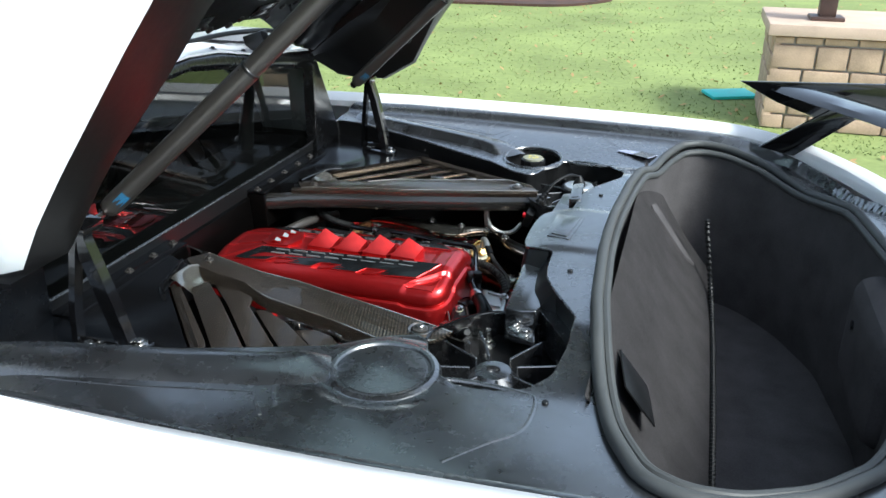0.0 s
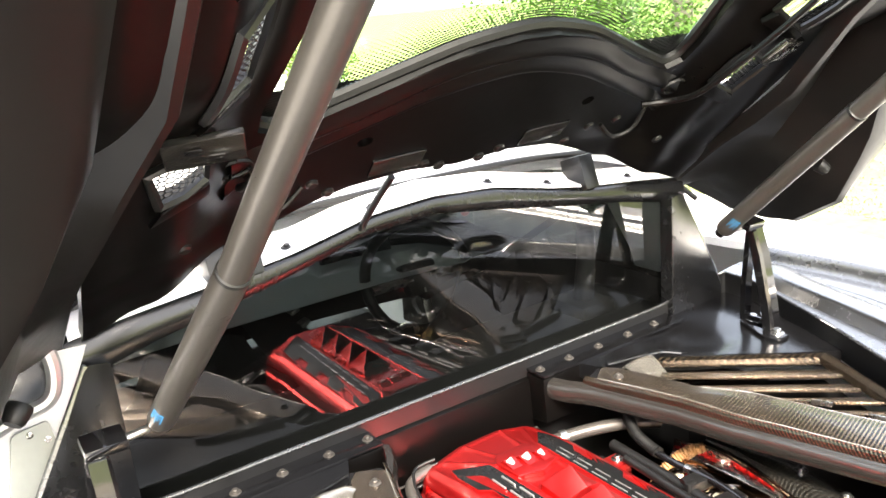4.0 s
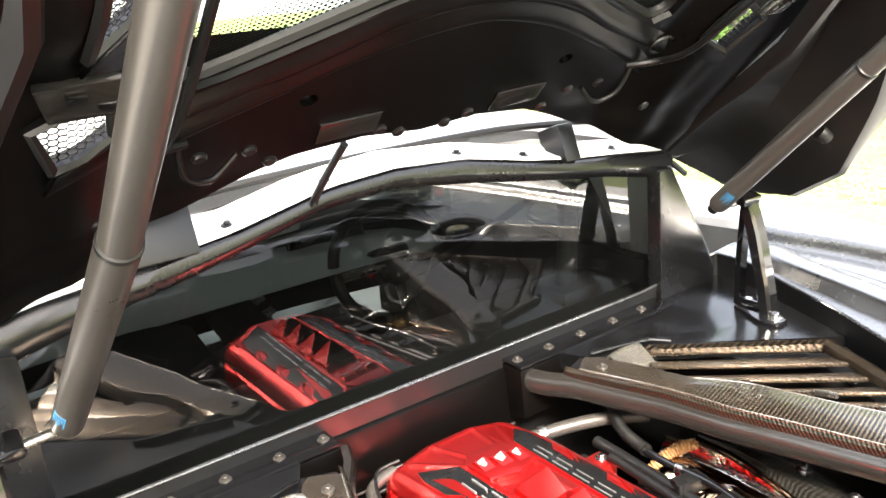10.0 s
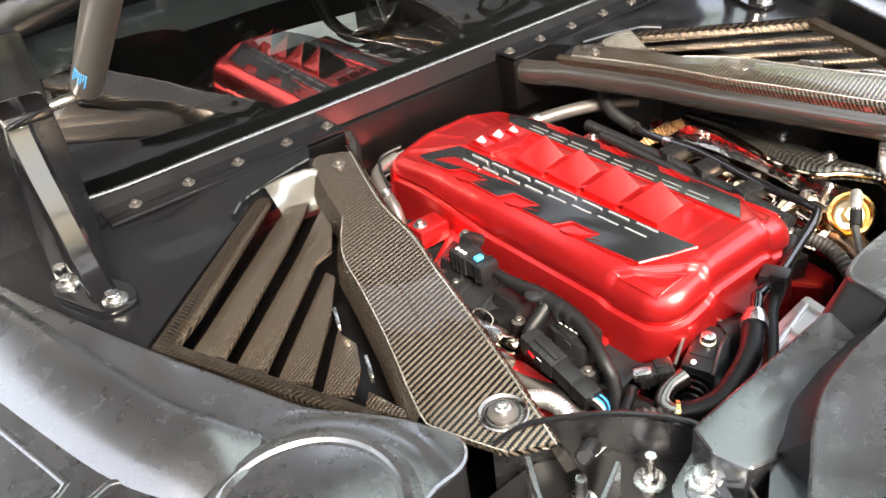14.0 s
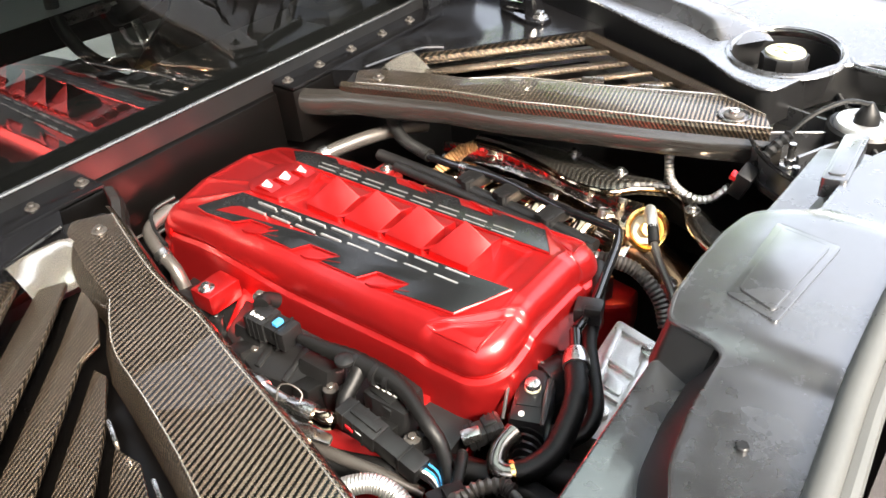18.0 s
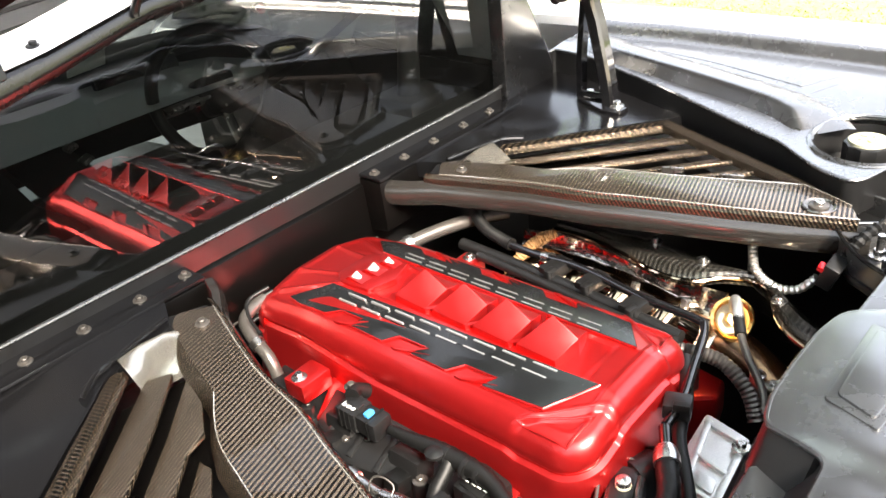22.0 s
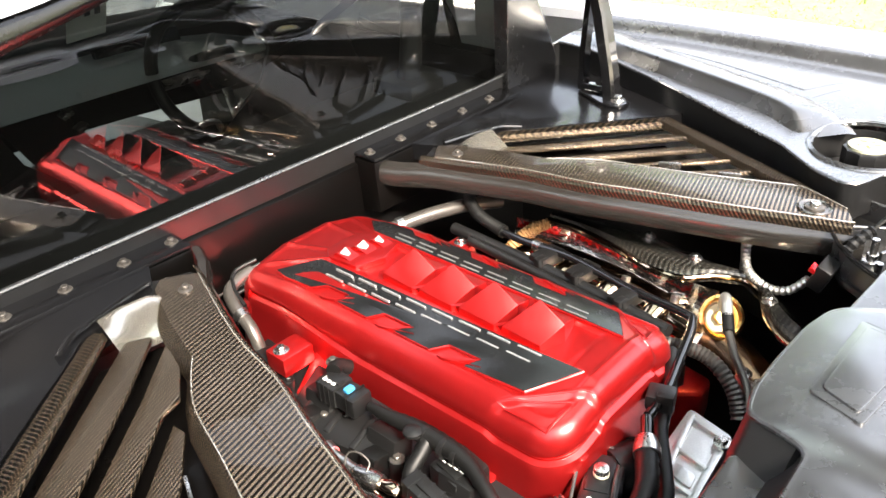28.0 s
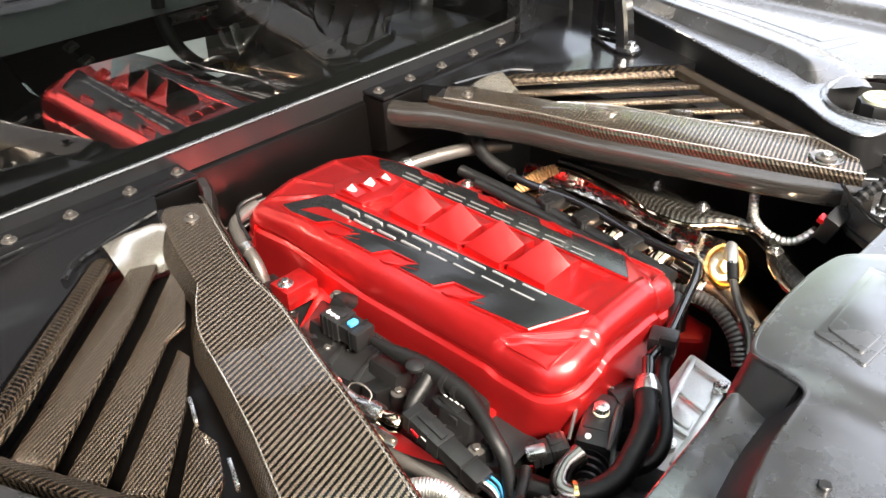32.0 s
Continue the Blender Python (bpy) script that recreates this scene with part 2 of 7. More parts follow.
def shared(name, me, parent, m=None):
    ob = new(name, me)
    ob.parent = parent
    if m is not None:
        ob.matrix_basis = m
    return ob


def bevelled(bm, width, seg=2, angle=25):
    if width > 0:
        es = [e for e in bm.edges if len(e.link_faces) == 2 and e.calc_face_angle(0) > radians(angle)]
        bmesh.ops.bevel(bm, geom=es, offset=width, segments=seg, affect="EDGES", clamp_overlap=True, profile=0.6)
    return bm


def box(sx, sy, sz, bevel=0.0, m=None, seg=2):
    bm = bmesh.new()
    bmesh.ops.create_cube(bm, size=1, matrix=Matrix.Diagonal((sx, sy, sz, 1)))
    bevelled(bm, bevel, seg)
    if m is not None:
        bm.transform(m)
    return bm


def prism(points, z0, z1, bevel=0.0, seg=2, m=None):
    """A plate of that outline (x, y), from height z0 to z1; z1 may be a function of x and y."""
    bm = bmesh.new()
    top = z1 if callable(z1) else (lambda x, y: z1)
    low = z0 if callable(z0) else (lambda x, y: z0)
    a = [bm.verts.new((x, y, low(x, y))) for x, y in points]
    b = [bm.verts.new((x, y, top(x, y))) for x, y in points]
    bm.faces.new(b)
    bm.faces.new(list(reversed(a)))
    k = len(points)
    for i in range(k):
        bm.faces.new((a[i], a[(i + 1) % k], b[(i + 1) % k], b[i]))
    bmesh.ops.recalc_face_normals(bm, faces=bm.faces)
    bevelled(bm, bevel, seg)
    if m is not None:
        bm.transform(m)
    return bm


def lathe(profile, seg=32, m=None):
    """Turns (radius, height) pairs round z."""
    bm = bmesh.new()
    rings = []
    for r, z in profile:
        if r < 1e-6:
            rings.append([bm.verts.new((0, 0, z))])
        else:
            rings.append([bm.verts.new((r * math.cos(2 * math.pi * i / seg), r * math.sin(2 * math.pi * i / seg), z)) for i in range(seg)])
    for a, b in zip(rings, rings[1:]):
        for i in range(seg):
            q = [a[i % len(a)], a[(i + 1) % len(a)], b[(i + 1) % len(b)], b[i % len(b)]]
            q = list(dict.fromkeys(q))
            if len(q) > 2:
                bm.faces.new(q)
    bmesh.ops.recalc_face_normals(bm, faces=bm.faces)
    if m is not None:
        bm.transform(m)
    return bm


def smooth_path(points, steps=6):
    pts = [Vector(p) for p in points]
    if len(pts) < 3:
        return pts
    out = []
    for i in range(len(pts) - 1):
        p0, p1, p2, p3 = pts[max(i - 1, 0)], pts[i], pts[i + 1], pts[min(i + 2, len(pts) - 1)]
        for k in range(steps):
            t = k / steps
            out.append(0.5 * (2 * p1 + (p2 - p0) * t + (2 * p0 - 5 * p1 + 4 * p2 - p3) * t * t + (3 * p1 - p0 - 3 * p2 + p3) * t ** 3))
    return out + [pts[-1]]


def tube(points, r, seg=12, steps=6, ribs=0.0, rib_every=0.006, closed_ends=True):
    """A round hose through the points; r may be a list, one for each point of the way. ribs: corrugation."""
    path = smooth_path(points, steps)
    if ribs:
        dense = [path[0]]
        for a, b in zip(path, path[1:]):
            k = max(1, int((b - a).length / (rib_every * 0.5)))
            dense += [a.lerp(b, (i + 1) / k) for i in range(k)]
        path = dense
    n = len(path)
    bm = bmesh.new()
    tan = [(path[min(i + 1, n - 1)] - path[max(i - 1, 0)]).normalized() for i in range(n)]
    side = tan[0].orthogonal().normalized()
    rings = []
    for i in range(n):
        side = (side - tan[i] * side.dot(tan[i])).normalized()
        up = tan[i].cross(side)
        if isinstance(r, (list, tuple)):
            f = i / max(1, n - 1) * (len(r) - 1)
            k = min(int(f), len(r) - 2)
            rad = r[k] + (r[k + 1] - r[k]) * (f - k)
        else:
            rad = r
        if ribs:
            rad += ribs * (1 if i % 2 else -1)
        rings.append([bm.verts.new(path[i] + (side * math.cos(2 * math.pi * j / seg) + up * math.sin(2 * math.pi * j / seg)) * rad) for j in range(seg)])
    for a, b in zip(rings, rings[1:]):
        for j in range(seg):
            bm.faces.new((a[j], a[(j + 1) % seg], b[(j + 1) % seg], b[j]))
    if closed_ends:
        bm.faces.new(list(reversed(rings[0])))
        bm.faces.new(rings[-1])
    return bm


def loft(rows, closed=False, thick=0.0):
    """A sheet through rows of points of equal number; thick gives it a back."""
    bm = bmesh.new()
    vs = [[bm.verts.new(p) for p in row] for row in rows]
    for a, b in zip(vs, vs[1:]):
        k = len(a)
        for j in range(k if closed else k - 1):
            bm.faces.new((a[j], a[(j + 1) % k], b[(j + 1) % k], b[j]))
    if thick:
        bmesh.ops.solidify(bm, geom=bm.faces[:], thickness=thick)
    bmesh.ops.recalc_face_normals(bm, faces=bm.faces)
    return bm


def inside(x, y, poly):
    c = False
    for i in range(len(poly)):
        (x1, y1), (x2, y2) = poly[i - 1], poly[i]
        if (y1 > y) != (y2 > y) and x < (x2 - x1) * (y - y1) / (y2 - y1) + x1:
            c = not c
    return c


def resample(poly, step, closed=True):
    out = []
    for i in range(len(poly) if closed else len(poly) - 1):
        a, b = Vector(poly[i]), Vector(poly[(i + 1) % len(poly)])
        k = max(1, int((b - a).length / step))
        out += [tuple(a.lerp(b, j / k)) for j in range(k)]
    return out


def round_poly(poly, r, seg=5):
    """Rounds a plan outline's corners."""
    out = []
    k = len(poly)
    for i in range(k):
        p0, p1, p2 = Vector(poly[i - 1]), Vector(poly[i]), Vector(poly[(i + 1) % k])
        a, b = (p0 - p1), (p2 - p1)
        d = min(r, a.length * 0.45, b.length * 0.45)
        s, e = p1 + a.normalized() * d, p1 + b.normalized() * d
        for j in range(seg + 1):
            t = j / seg
            out.append(tuple((1 - t) ** 2 * s + 2 * t * (1 - t) * p1 + t * t * e))
    return out


def sheet(outline, holes, height, step=0.012, drop=0.03, hole_drop=0.05):
    """A surface over a plan outline with holes; edges are turned down."""
    from mathutils import geometry
    outline = resample(outline, step)
    holes = [resample(h, step) for h in holes]
    pts, edges = [], []
    for ring in [outline, *holes]:
        base = len(pts)
        pts += [Vector(p) for p in ring]
        edges += [(base + i, base + (i + 1) % len(ring)) for i in range(len(ring))]
    x0, x1 = min(p[0] for p in outline), max(p[0] for p in outline)
    y0, y1 = min(p[1] for p in outline), max(p[1] for p in outline)
    edge_cells = {(int(p[0] / step * 1.4), int(p[1] / step * 1.4)) for p in pts}
    x = x0 + step / 2
    row = 0
    while x < x1:
        y = y0 + (step / 2 if row % 2 else step)
        while y < y1:
            if (int(x / step * 1.4), int(y / step * 1.4)) not in edge_cells and inside(x, y, outline) and not any(inside(x, y, h) for h in holes):
                pts.append(Vector((x, y)))
            y += step
        x += step
        row += 1
    v, e, f, ov, oe, of = geometry.delaunay_2d_cdt(pts, edges, [], 0, 1e-6)
    bm = bmesh.new()
    bv = [bm.verts.new((p.x, p.y, height(p.x, p.y))) for p in v]
    for t in f:
        c = sum((v[i] for i in t), Vector((0, 0))) / len(t)
        if inside(c.x, c.y, outline) and not any(inside(c.x, c.y, h) for h in holes):
            bm.faces.new([bv[i] for i in t])
    bmesh.ops.delete(bm, geom=[q for q in bm.verts if not q.link_faces], context="VERTS")
    bmesh.ops.recalc_face_normals(bm, faces=bm.faces)
    if sum(q.normal.z for q in bm.faces) < 0:
        bmesh.ops.reverse_faces(bm, faces=bm.faces[:])
    rim = [q for q in bm.edges if len(q.link_faces) == 1]
    out_rim = set()
    x_lo, x_hi = x0 + 1e-5, x1 - 1e-5
    got = bmesh.ops.extrude_edge_only(bm, edges=rim)["geom"]
    for q in got:
        if isinstance(q, bmesh.types.BMVert):
            near_hole = any(min((q.co.x - p[0]) ** 2 + (q.co.y - p[1]) ** 2 for p in h) < 1e-7 for h in holes)
            q.co.z -= hole_drop if near_hole else drop
    return bm


def fall(a, b, x):
    t = min(1.0, max(0.0, (x - a) / (b - a)))
    return t * t * (3 - 2 * t)


def along(pairs, x):
    """Linear look-up in (x, value) pairs."""
    if x <= pairs[0][0]:
        return pairs[0][1]
    for (a, u), (b, v) in zip(pairs, pairs[1:]):
        if x <= b:
            return u + (v - u) * (x - a) / (b - a)
    return pairs[-1][1]


def mesh_of(bm, mat, name):
    me = bpy.data.meshes.new(name)
    for f in bm.faces:
        f.smooth = True
    bm.to_mesh(me)
    bm.free()
    me.materials.append(mat)
    me.set_sharp_from_angle(angle=radians(32))
    return me


def hex_prism(r, z0, z1, bevel=0.0008):
    return prism([(r * math.cos(math.pi * i / 3), r * math.sin(math.pi * i / 3)) for i in range(6)], z0, z1, bevel, 1)


def bolt_meshes(r, mat, name):
    """Flange, head and socket of a bolt, r: half the head's width."""
    return (mesh_of(lathe([(0, 0), (r * 1.75, 0), (r * 1.7, r * 0.25), (r * 1.15, r * 0.42), (0, r * 0.42)], 20), mat, name + "_flange"),
            mesh_of(hex_prism(r, r * 0.4, r * 1.25), mat, name + "_head"))


BOLT_STEEL = bolt_meshes(0.0065, STEEL, "steel_bolt")
BOLT_BLACK = bolt_meshes(0.0055, BLACK, "black_bolt")
BOLT_DARK = bolt_meshes(0.0055, ROD, "dark_bolt")
BOLT_BIG = bolt_meshes(0.0085, STEEL, "large_bolt")


def bolt(at, kind=BOLT_STEEL, parent=None, tip=(0, 0, 1), label="small steel hex flange bolt", name="bolt", group="deck bolts"):
    m = Matrix.Translation(at) @ Vector(tip).to_track_quat("Z", "Y").to_matrix().to_4x4()
    if parent is not None:
        ob = shared(name, kind[0], parent, m)
        shared("head", kind[1], ob)
        return ob
    ob = new(name, kind[0])
    ob.matrix_basis = m
    tagged(ob, label, "bolt", group)
    shared("head", kind[1], ob)
    return ob


# ---- ground and surroundings ----
def ground_height(x, y):
    return 0.0


GRASS_GROUND = material("mown_lawn", (0.21, 0.25, 0.085), 0.9, 0.0, 0.0, 0.35, 4, 0.8, 60, 0.2)
CONCRETE = material("pale_concrete", (0.55, 0.54, 0.50), 0.85, 0.0, 0.0, 0.10, 6, 0.3, 120, 0.3)
STONE = material("tan_stone", (0.42, 0.30, 0.21), 0.85, 0.0, 0.0, 0.35, 30, 0.8, 90, 0.3)
CAPSTONE = material("sandstone_cap", (0.50, 0.37, 0.28), 0.8, 0.0, 0.0, 0.15, 30, 0.4, 120, 0.3)
MORTAR = material("grey_mortar", (0.28, 0.26, 0.23), 0.9, 0.0, 0.0, 0.1, 30)
bm = bmesh.new()
bmesh.ops.create_grid(bm, x_segments=40, y_segments=40, size=600)
ground = tagged(part("ground", bm, GRASS_GROUND), "mown green lawn with scattered leaves", "ground", "", "structure")
bm = prism(round_poly([(-60, -6.5), (-9, -6.0), (4.5, -6.0), (9, -8), (9, 3.0), (1.6, 3.4), (-3.5, 4.4), (-9, 6.4), (-20, 9.5), (-60, 19)], 0.6), 0.0, 0.012)
drive = tagged(part("driveway", bm, CONCRETE), "pale sunlit concrete driveway under the car", "driveway", "", "structure")

# ---- the car's deck round the engine bay ----
INNER = [(-0.02, 0.762), (0.07, 0.752), (0.307, 0.662), (0.555, 0.552), (0.63, 0.492), (0.680, 0.470), (0.698, 0.482), (0.707, 0.510), (0.720, 0.550), (0.745, 0.592), (0.785, 0.614), (0.84, 0.614),
         (0.895, 0.590), (0.93, 0.545), (0.942, 0.48), (0.942, 0.395)]
CROSS = [(0.886, 0.300), (0.866, 0.255), (0.858, 0.20), (0.855, 0.124), (0.794, 0.100), (0.784, 0.060), (0.782, 0.0)]
OUTER = [(-0.02, 0.880), (0.20, 0.903), (0.46, 0.900), (0.75, 0.892), (1.0, 0.876), (1.15, 0.862), (1.27, 0.838), (1.38, 0.775), (1.48, 0.67), (1.58, 0.49), (1.66, 0.2)]
TRUNK = [(0.950, 0.0), (0.952, 0.12), (0.966, 0.33), (0.985, 0.47), (1.003, 0.56), (1.035, 0.69), (1.078, 0.782), (1.13, 0.808), (1.20, 0.798), (1.30, 0.732), (1.40, 0.608), (1.50, 0.40), (1.56, 0.0)]


def both(half):
    """A closed outline from its right half."""
    return [(x, y) for x, y in half] + [(x, -y) for x, y in reversed(half) if abs(y) > 1e-6]


def deck_height(x, y):
    a = abs(y)
    z = 0.925 + 0.030 * fall(0.50, 0.86, a) + 0.042 * fall(0.68, 0.88, x) * fall(0.62, 0.40, a)
    z -= 0.006 * fall(1.0, 1.7, x)
    # turned-up outer border
    o = along(OUTER, x)
    z += 0.028 * fall(o - 0.035, o - 0.008, a)
    d = math.hypot(x - 0.668, y + 0.612)
    z += (0.937 - z) * fall(0.125, 0.095, d)
    z -= 0.05 * fall(1.1, 1.75, x)
    # raised middle of the rear cross-piece, and the trench beside it
    if x > 0.74 and a < 0.40:
        z += 0.006 * fall(0.135, 0.100, a) * fall(0.96, 0.94, x)
    return z


car = thing("car_body", "white sports car body with black rear deck, hatch open, on concrete", "car")
OPENING = round_poly(both(INNER + CROSS), 0.012, 3)
deck = part("deck", sheet(round_poly(both(OUTER), 0.05, 3), [OPENING, round_poly(both(TRUNK), 0.03, 3), [(0.668 + 0.078 * math.cos(i * math.pi / 16), 0.602 + 0.078 * math.sin(i * math.pi / 16)) for i in range(32)]],
            deck_height, 0.0085, 0.03, 0.006), SATIN, car, "satin black moulded rear deck surround")

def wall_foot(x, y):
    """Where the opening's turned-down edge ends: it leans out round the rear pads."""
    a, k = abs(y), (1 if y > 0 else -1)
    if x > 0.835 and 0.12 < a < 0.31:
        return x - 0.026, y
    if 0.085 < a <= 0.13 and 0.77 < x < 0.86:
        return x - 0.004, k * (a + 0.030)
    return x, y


# duller black than the deck stands in for shade on this wall
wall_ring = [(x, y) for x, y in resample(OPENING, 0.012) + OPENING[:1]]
part("opening_wall", loft([[(x, y, deck_height(x, y) - 0.003) for x, y in wall_ring], [(*wall_foot(x, y), deck_height(x, y) - 0.037) for x, y in wall_ring], [(*wall_foot(x, y), deck_height(x, y) - 0.060) for x, y in wall_ring]]), BLACK, car, "turned-down edge of the opening, its shade put in as black")
part("opening_rim", tube([(x, y, deck_height(x, y) - 0.0030) for x, y in wall_ring], 0.0034, 8, 1), SATIN, car, "rounded rim of the opening")
# moulded ridge beside the inner rim, and the shut lines, on both sides
RIDGE = smooth_path([(0.02, 0.800, 0), (0.12, 0.748, 0), (0.22, 0.718, 0), (0.32, 0.692, 0), (0.42, 0.664, 0), (0.50, 0.638, 0), (0.545, 0.610, 0), (0.57, 0.585, 0)], 5)
SEAMS = [[(0.606, 0.677), (0.588, 0.650), (0.577, 0.638), (0.567, 0.640), (0.550, 0.680), (0.535, 0.712), (0.537, 0.726), (0.562, 0.770)], [(0.20, 0.815), (0.32, 0.795), (0.41, 0.772), (0.50, 0.748), (0.515, 0.748), (0.535, 0.775), (0.555, 0.80)],
         [(0.759, 0.62), (0.775, 0.601), (0.832, 0.593), (0.886, 0.599), (0.914, 0.614), (0.914, 0.707), (0.875, 0.762), (0.83, 0.823)]]
for s in (1, -1):
    rows = []
    for d, h in ((-0.016, -0.006), (-0.010, 0.0), (-0.007, 0.003), (0.002, 0.018), (0.006, 0.022), (0.012, 0.0235), (0.030, 0.021), (0.055, 0.014), (0.075, 0.006), (0.090, -0.004)):
        row = []
        for i, p in enumerate(RIDGE):
            q, r = RIDGE[max(0, i - 1)], RIDGE[min(len(RIDGE) - 1, i + 1)]
            t = (r - q).normalized()
            e = i / (len(RIDGE) - 1)
            x, y = p.x + t.y * -d, p.y + t.x * d
            k = fall(1.0, 0.80, e) * fall(0.0, 0.06, e)
            row.append((x, s * y, deck_height(x, s * y) + (h * k if h > 0 else h) - 0.001 - 0.004 * (1 - k)))
        rows.append(row)
    part("deck_ridge", loft(rows), SATIN, car, "moulded ridge along the deck")
    for seam in SEAMS:
        part("deck_bead", tube([(x, s * y, deck_height(x, s * y) - 0.0040) for x, y in seam], 0.0052, 14, 6), SATIN, car, "fine raised bead moulded in the deck")

# fenders, in white paint
for s in (1, -1):
    rows = []
    for x in [-0.75 + 0.05 * i for i in range(52)]:
        o = along([(-0.75, 0.80), (-0.3, 0.84)] + OUTER[1:], x) + 0.006
        tail = fall(1.15, 1.78, x)
        wide = along([(-0.75, 0.90), (0.0, 0.955), (0.5, 0.995), (1.0, 0.985), (1.4, 0.92), (1.62, 0.80), (1.72, 0.60), (1.80, 0.40)], x)
        z = 0.984 - 0.055 * tail - 0.12 * fall(-0.2, -0.75, x)
        rows.append([(x, s * o, z - 0.02), (x, s * o, z), (x, s * (o + 0.012), z + 0.013), (x, s * (o * 0.6 + wide * 0.4), z + 0.024), (x, s * (o * 0.25 + wide * 0.75), z - 0.012),
                     (x, s * wide, z - 0.12), (x, s * (wide + 0.005), z - 0.28), (x, s * (wide - 0.01), 0.45), (x, s * (wide - 0.05), 0.18)])
    part("fender", loft(rows), WHITE, car, "glossy white rear fender")
# closing shell: tail, underside and nose, out of the camera's sight
part("underbody", prism(round_poly(both([(-2.6, 0.80), (-2.2, 0.92), (1.5, 0.86), (1.75, 0.55)]), 0.2), 0.16, 0.24, 0.02), BLACK, car)
part("tail_panel", loft([[(1.77 - 0.10 * abs(y) ** 2 * 1.2, y, z) for y in (-0.75, -0.5, -0.25, 0, 0.25, 0.5, 0.75)] for z in (0.2, 0.5, 0.8, 0.9)], thick=0.02), WHITE, car)
nose = [[(x, y, z0 + (z1 - z0) * (1 - (y / w) ** 4)) for y in [w * (i / 6 - 1) for i in range(13)]]
        for x, w, z0, z1 in ((-0.75, 0.93, 0.80, 0.88), (-1.2, 0.93, 0.70, 0.86), (-1.8, 0.95, 0.62, 0.76), (-2.4, 0.90, 0.45, 0.62), (-2.75, 0.7, 0.30, 0.42))]
part("bonnet", loft(nose), WHITE, car)
for s in (1, -1):
    part("door", loft([[(x, s * (0.93 + 0.02 * math.sin(z * 4)), z) for x in (-2.7, -2.2, -1.8, -1.2, -0.75)] for z in (0.18, 0.4, 0.6, 0.82)], thick=0.02), WHITE, car)

# engine bay tub: floor, sides
tub = thing("engine_bay_tub", "dark engine compartment tub below the deck", "engine bay", "", "structure")
part("tub_floor", box(1.0, 1.30, 0.02, 0.0, Matrix.Translation((0.46, 0, 0.47))), BLACK, tub)
part("tub_wall", box(0.02, 1.30, 0.42, 0.0, Matrix.Translation((0.935, 0, 0.69))), BLACK, tub)
for s in (1, -1):
    part("tub_wall", box(1.0, 0.02, 0.30, 0.0, Matrix.Translation((0.45, s * 0.655, 0.62))), BLACK, tub)

# side wells between bulkhead and deck
for s in (1, -1):
    well = [(-0.015, s * 0.235), (-0.015, s * 0.77), (0.08, s * 0.765), (0.32, s * 0.672), (0.34, s * 0.645), (0.12, s * 0.395), (0.10, s * 0.29)]
    w = part("well_plate", sheet(well if s < 0 else list(reversed(well)), [],
             lambda x, y: 0.897 - 0.012 * math.exp(-((abs(y) - 0.50) / 0.07) ** 2) * fall(0.0, 0.06, x) * fall(0.20, 0.10, x), 0.014, 0.03), TRIM_BLACK, car, "gloss black sheet plate beside the bulkhead")

# ---- bulkhead and cabin window ----
bulk = thing("bulkhead", "black bulkhead beam bolted under the cabin window", "bulkhead", "", "structure")
for y0, y1 in ((-0.565, -0.190), (0.165, 0.565)):
    part("flange", box(0.060, y1 - y0, 0.006, 0.002, Matrix.Translation((0.002, (y0 + y1) / 2, 0.8975))), TRIM_BLACK, bulk)
    part("beam_end", prism([(0.03, 0.892), (0.034, 0.80), (-0.026, 0.79), (-0.026, 0.892)], -y1, -y0, 0.004, 2, pose(0, 0, 0, 90, 0, 0)), LINER, bulk)
part("beam", prism([(-0.040, 0.866), (-0.022, 0.884), (-0.012, 0.880), (-0.006, 0.772), (-0.026, 0.768), (-0.040, 0.77)], -0.165, 0.190, 0.003, 2, pose(0, 0, 0, 90, 0, 0)), LINER, bulk, "sloping face of the beam behind the engine")
part("beam_lip", tube([(-0.004, -0.19, 0.776), (-0.004, 0.0, 0.776), (-0.004, 0.17, 0.776)], 0.0022, 8), ROD, bulk)
part("lower_wall", box(0.02, 1.3, 0.40, 0.0, Matrix.Translation((-0.035, 0, 0.62))), BLACK, bulk)
part("edge_bead", tube([(-0.028, -0.56, 0.904), (-0.028, 0.545, 0.904)], 0.0006, 8), ROD, bulk, "thin bright bead along the glass")
for y in (-0.52, -0.44, -0.361, -0.278, -0.205, 0.18, 0.255, 0.335, 0.42, 0.50):
    bolt((0.004, y, 0.9005), BOLT_DARK, None, (0, 0, 1), "small dark hex flange bolt on the bulkhead")
WX = -0.045  # the pane's foot


def arch(y):
    """Height of the window's upper edge."""
    return along([(-0.62, 1.135), (-0.50, 1.165), (-0.33, 1.196), (-0.13, 1.243), (0.0, 1.25), (0.149, 1.228), (0.33, 1.196), (0.46, 1.176), (0.575, 1.152), (0.62, 1.14)], y)


def roof_edge(y):
    return along([(-0.70, 1.185), (-0.529, 1.212), (-0.40, 1.225), (-0.273, 1.241), (-0.19, 1.258), (-0.113, 1.274), (0.0, 1.280), (0.132, 1.270), (0.274, 1.240), (0.36, 1.226), (0.494, 1.212), (0.70, 1.185)], y)


def lean(z):
    return WX - 0.0175 * (z - 0.9)


ys = [-0.60 + 0.03 * i for i in range(41)]
win = thing("rear_window", "tinted cabin rear window with bright reflections", "window", "", "structure")
pane = part("pane", loft([[(lean(z), y, z) for y, z in ((y, 0.893 + (arch(y) - 0.893) * k / 6) for y in ys)] for k in range(7)]), WINDOW, win)
pane.visible_shadow = False
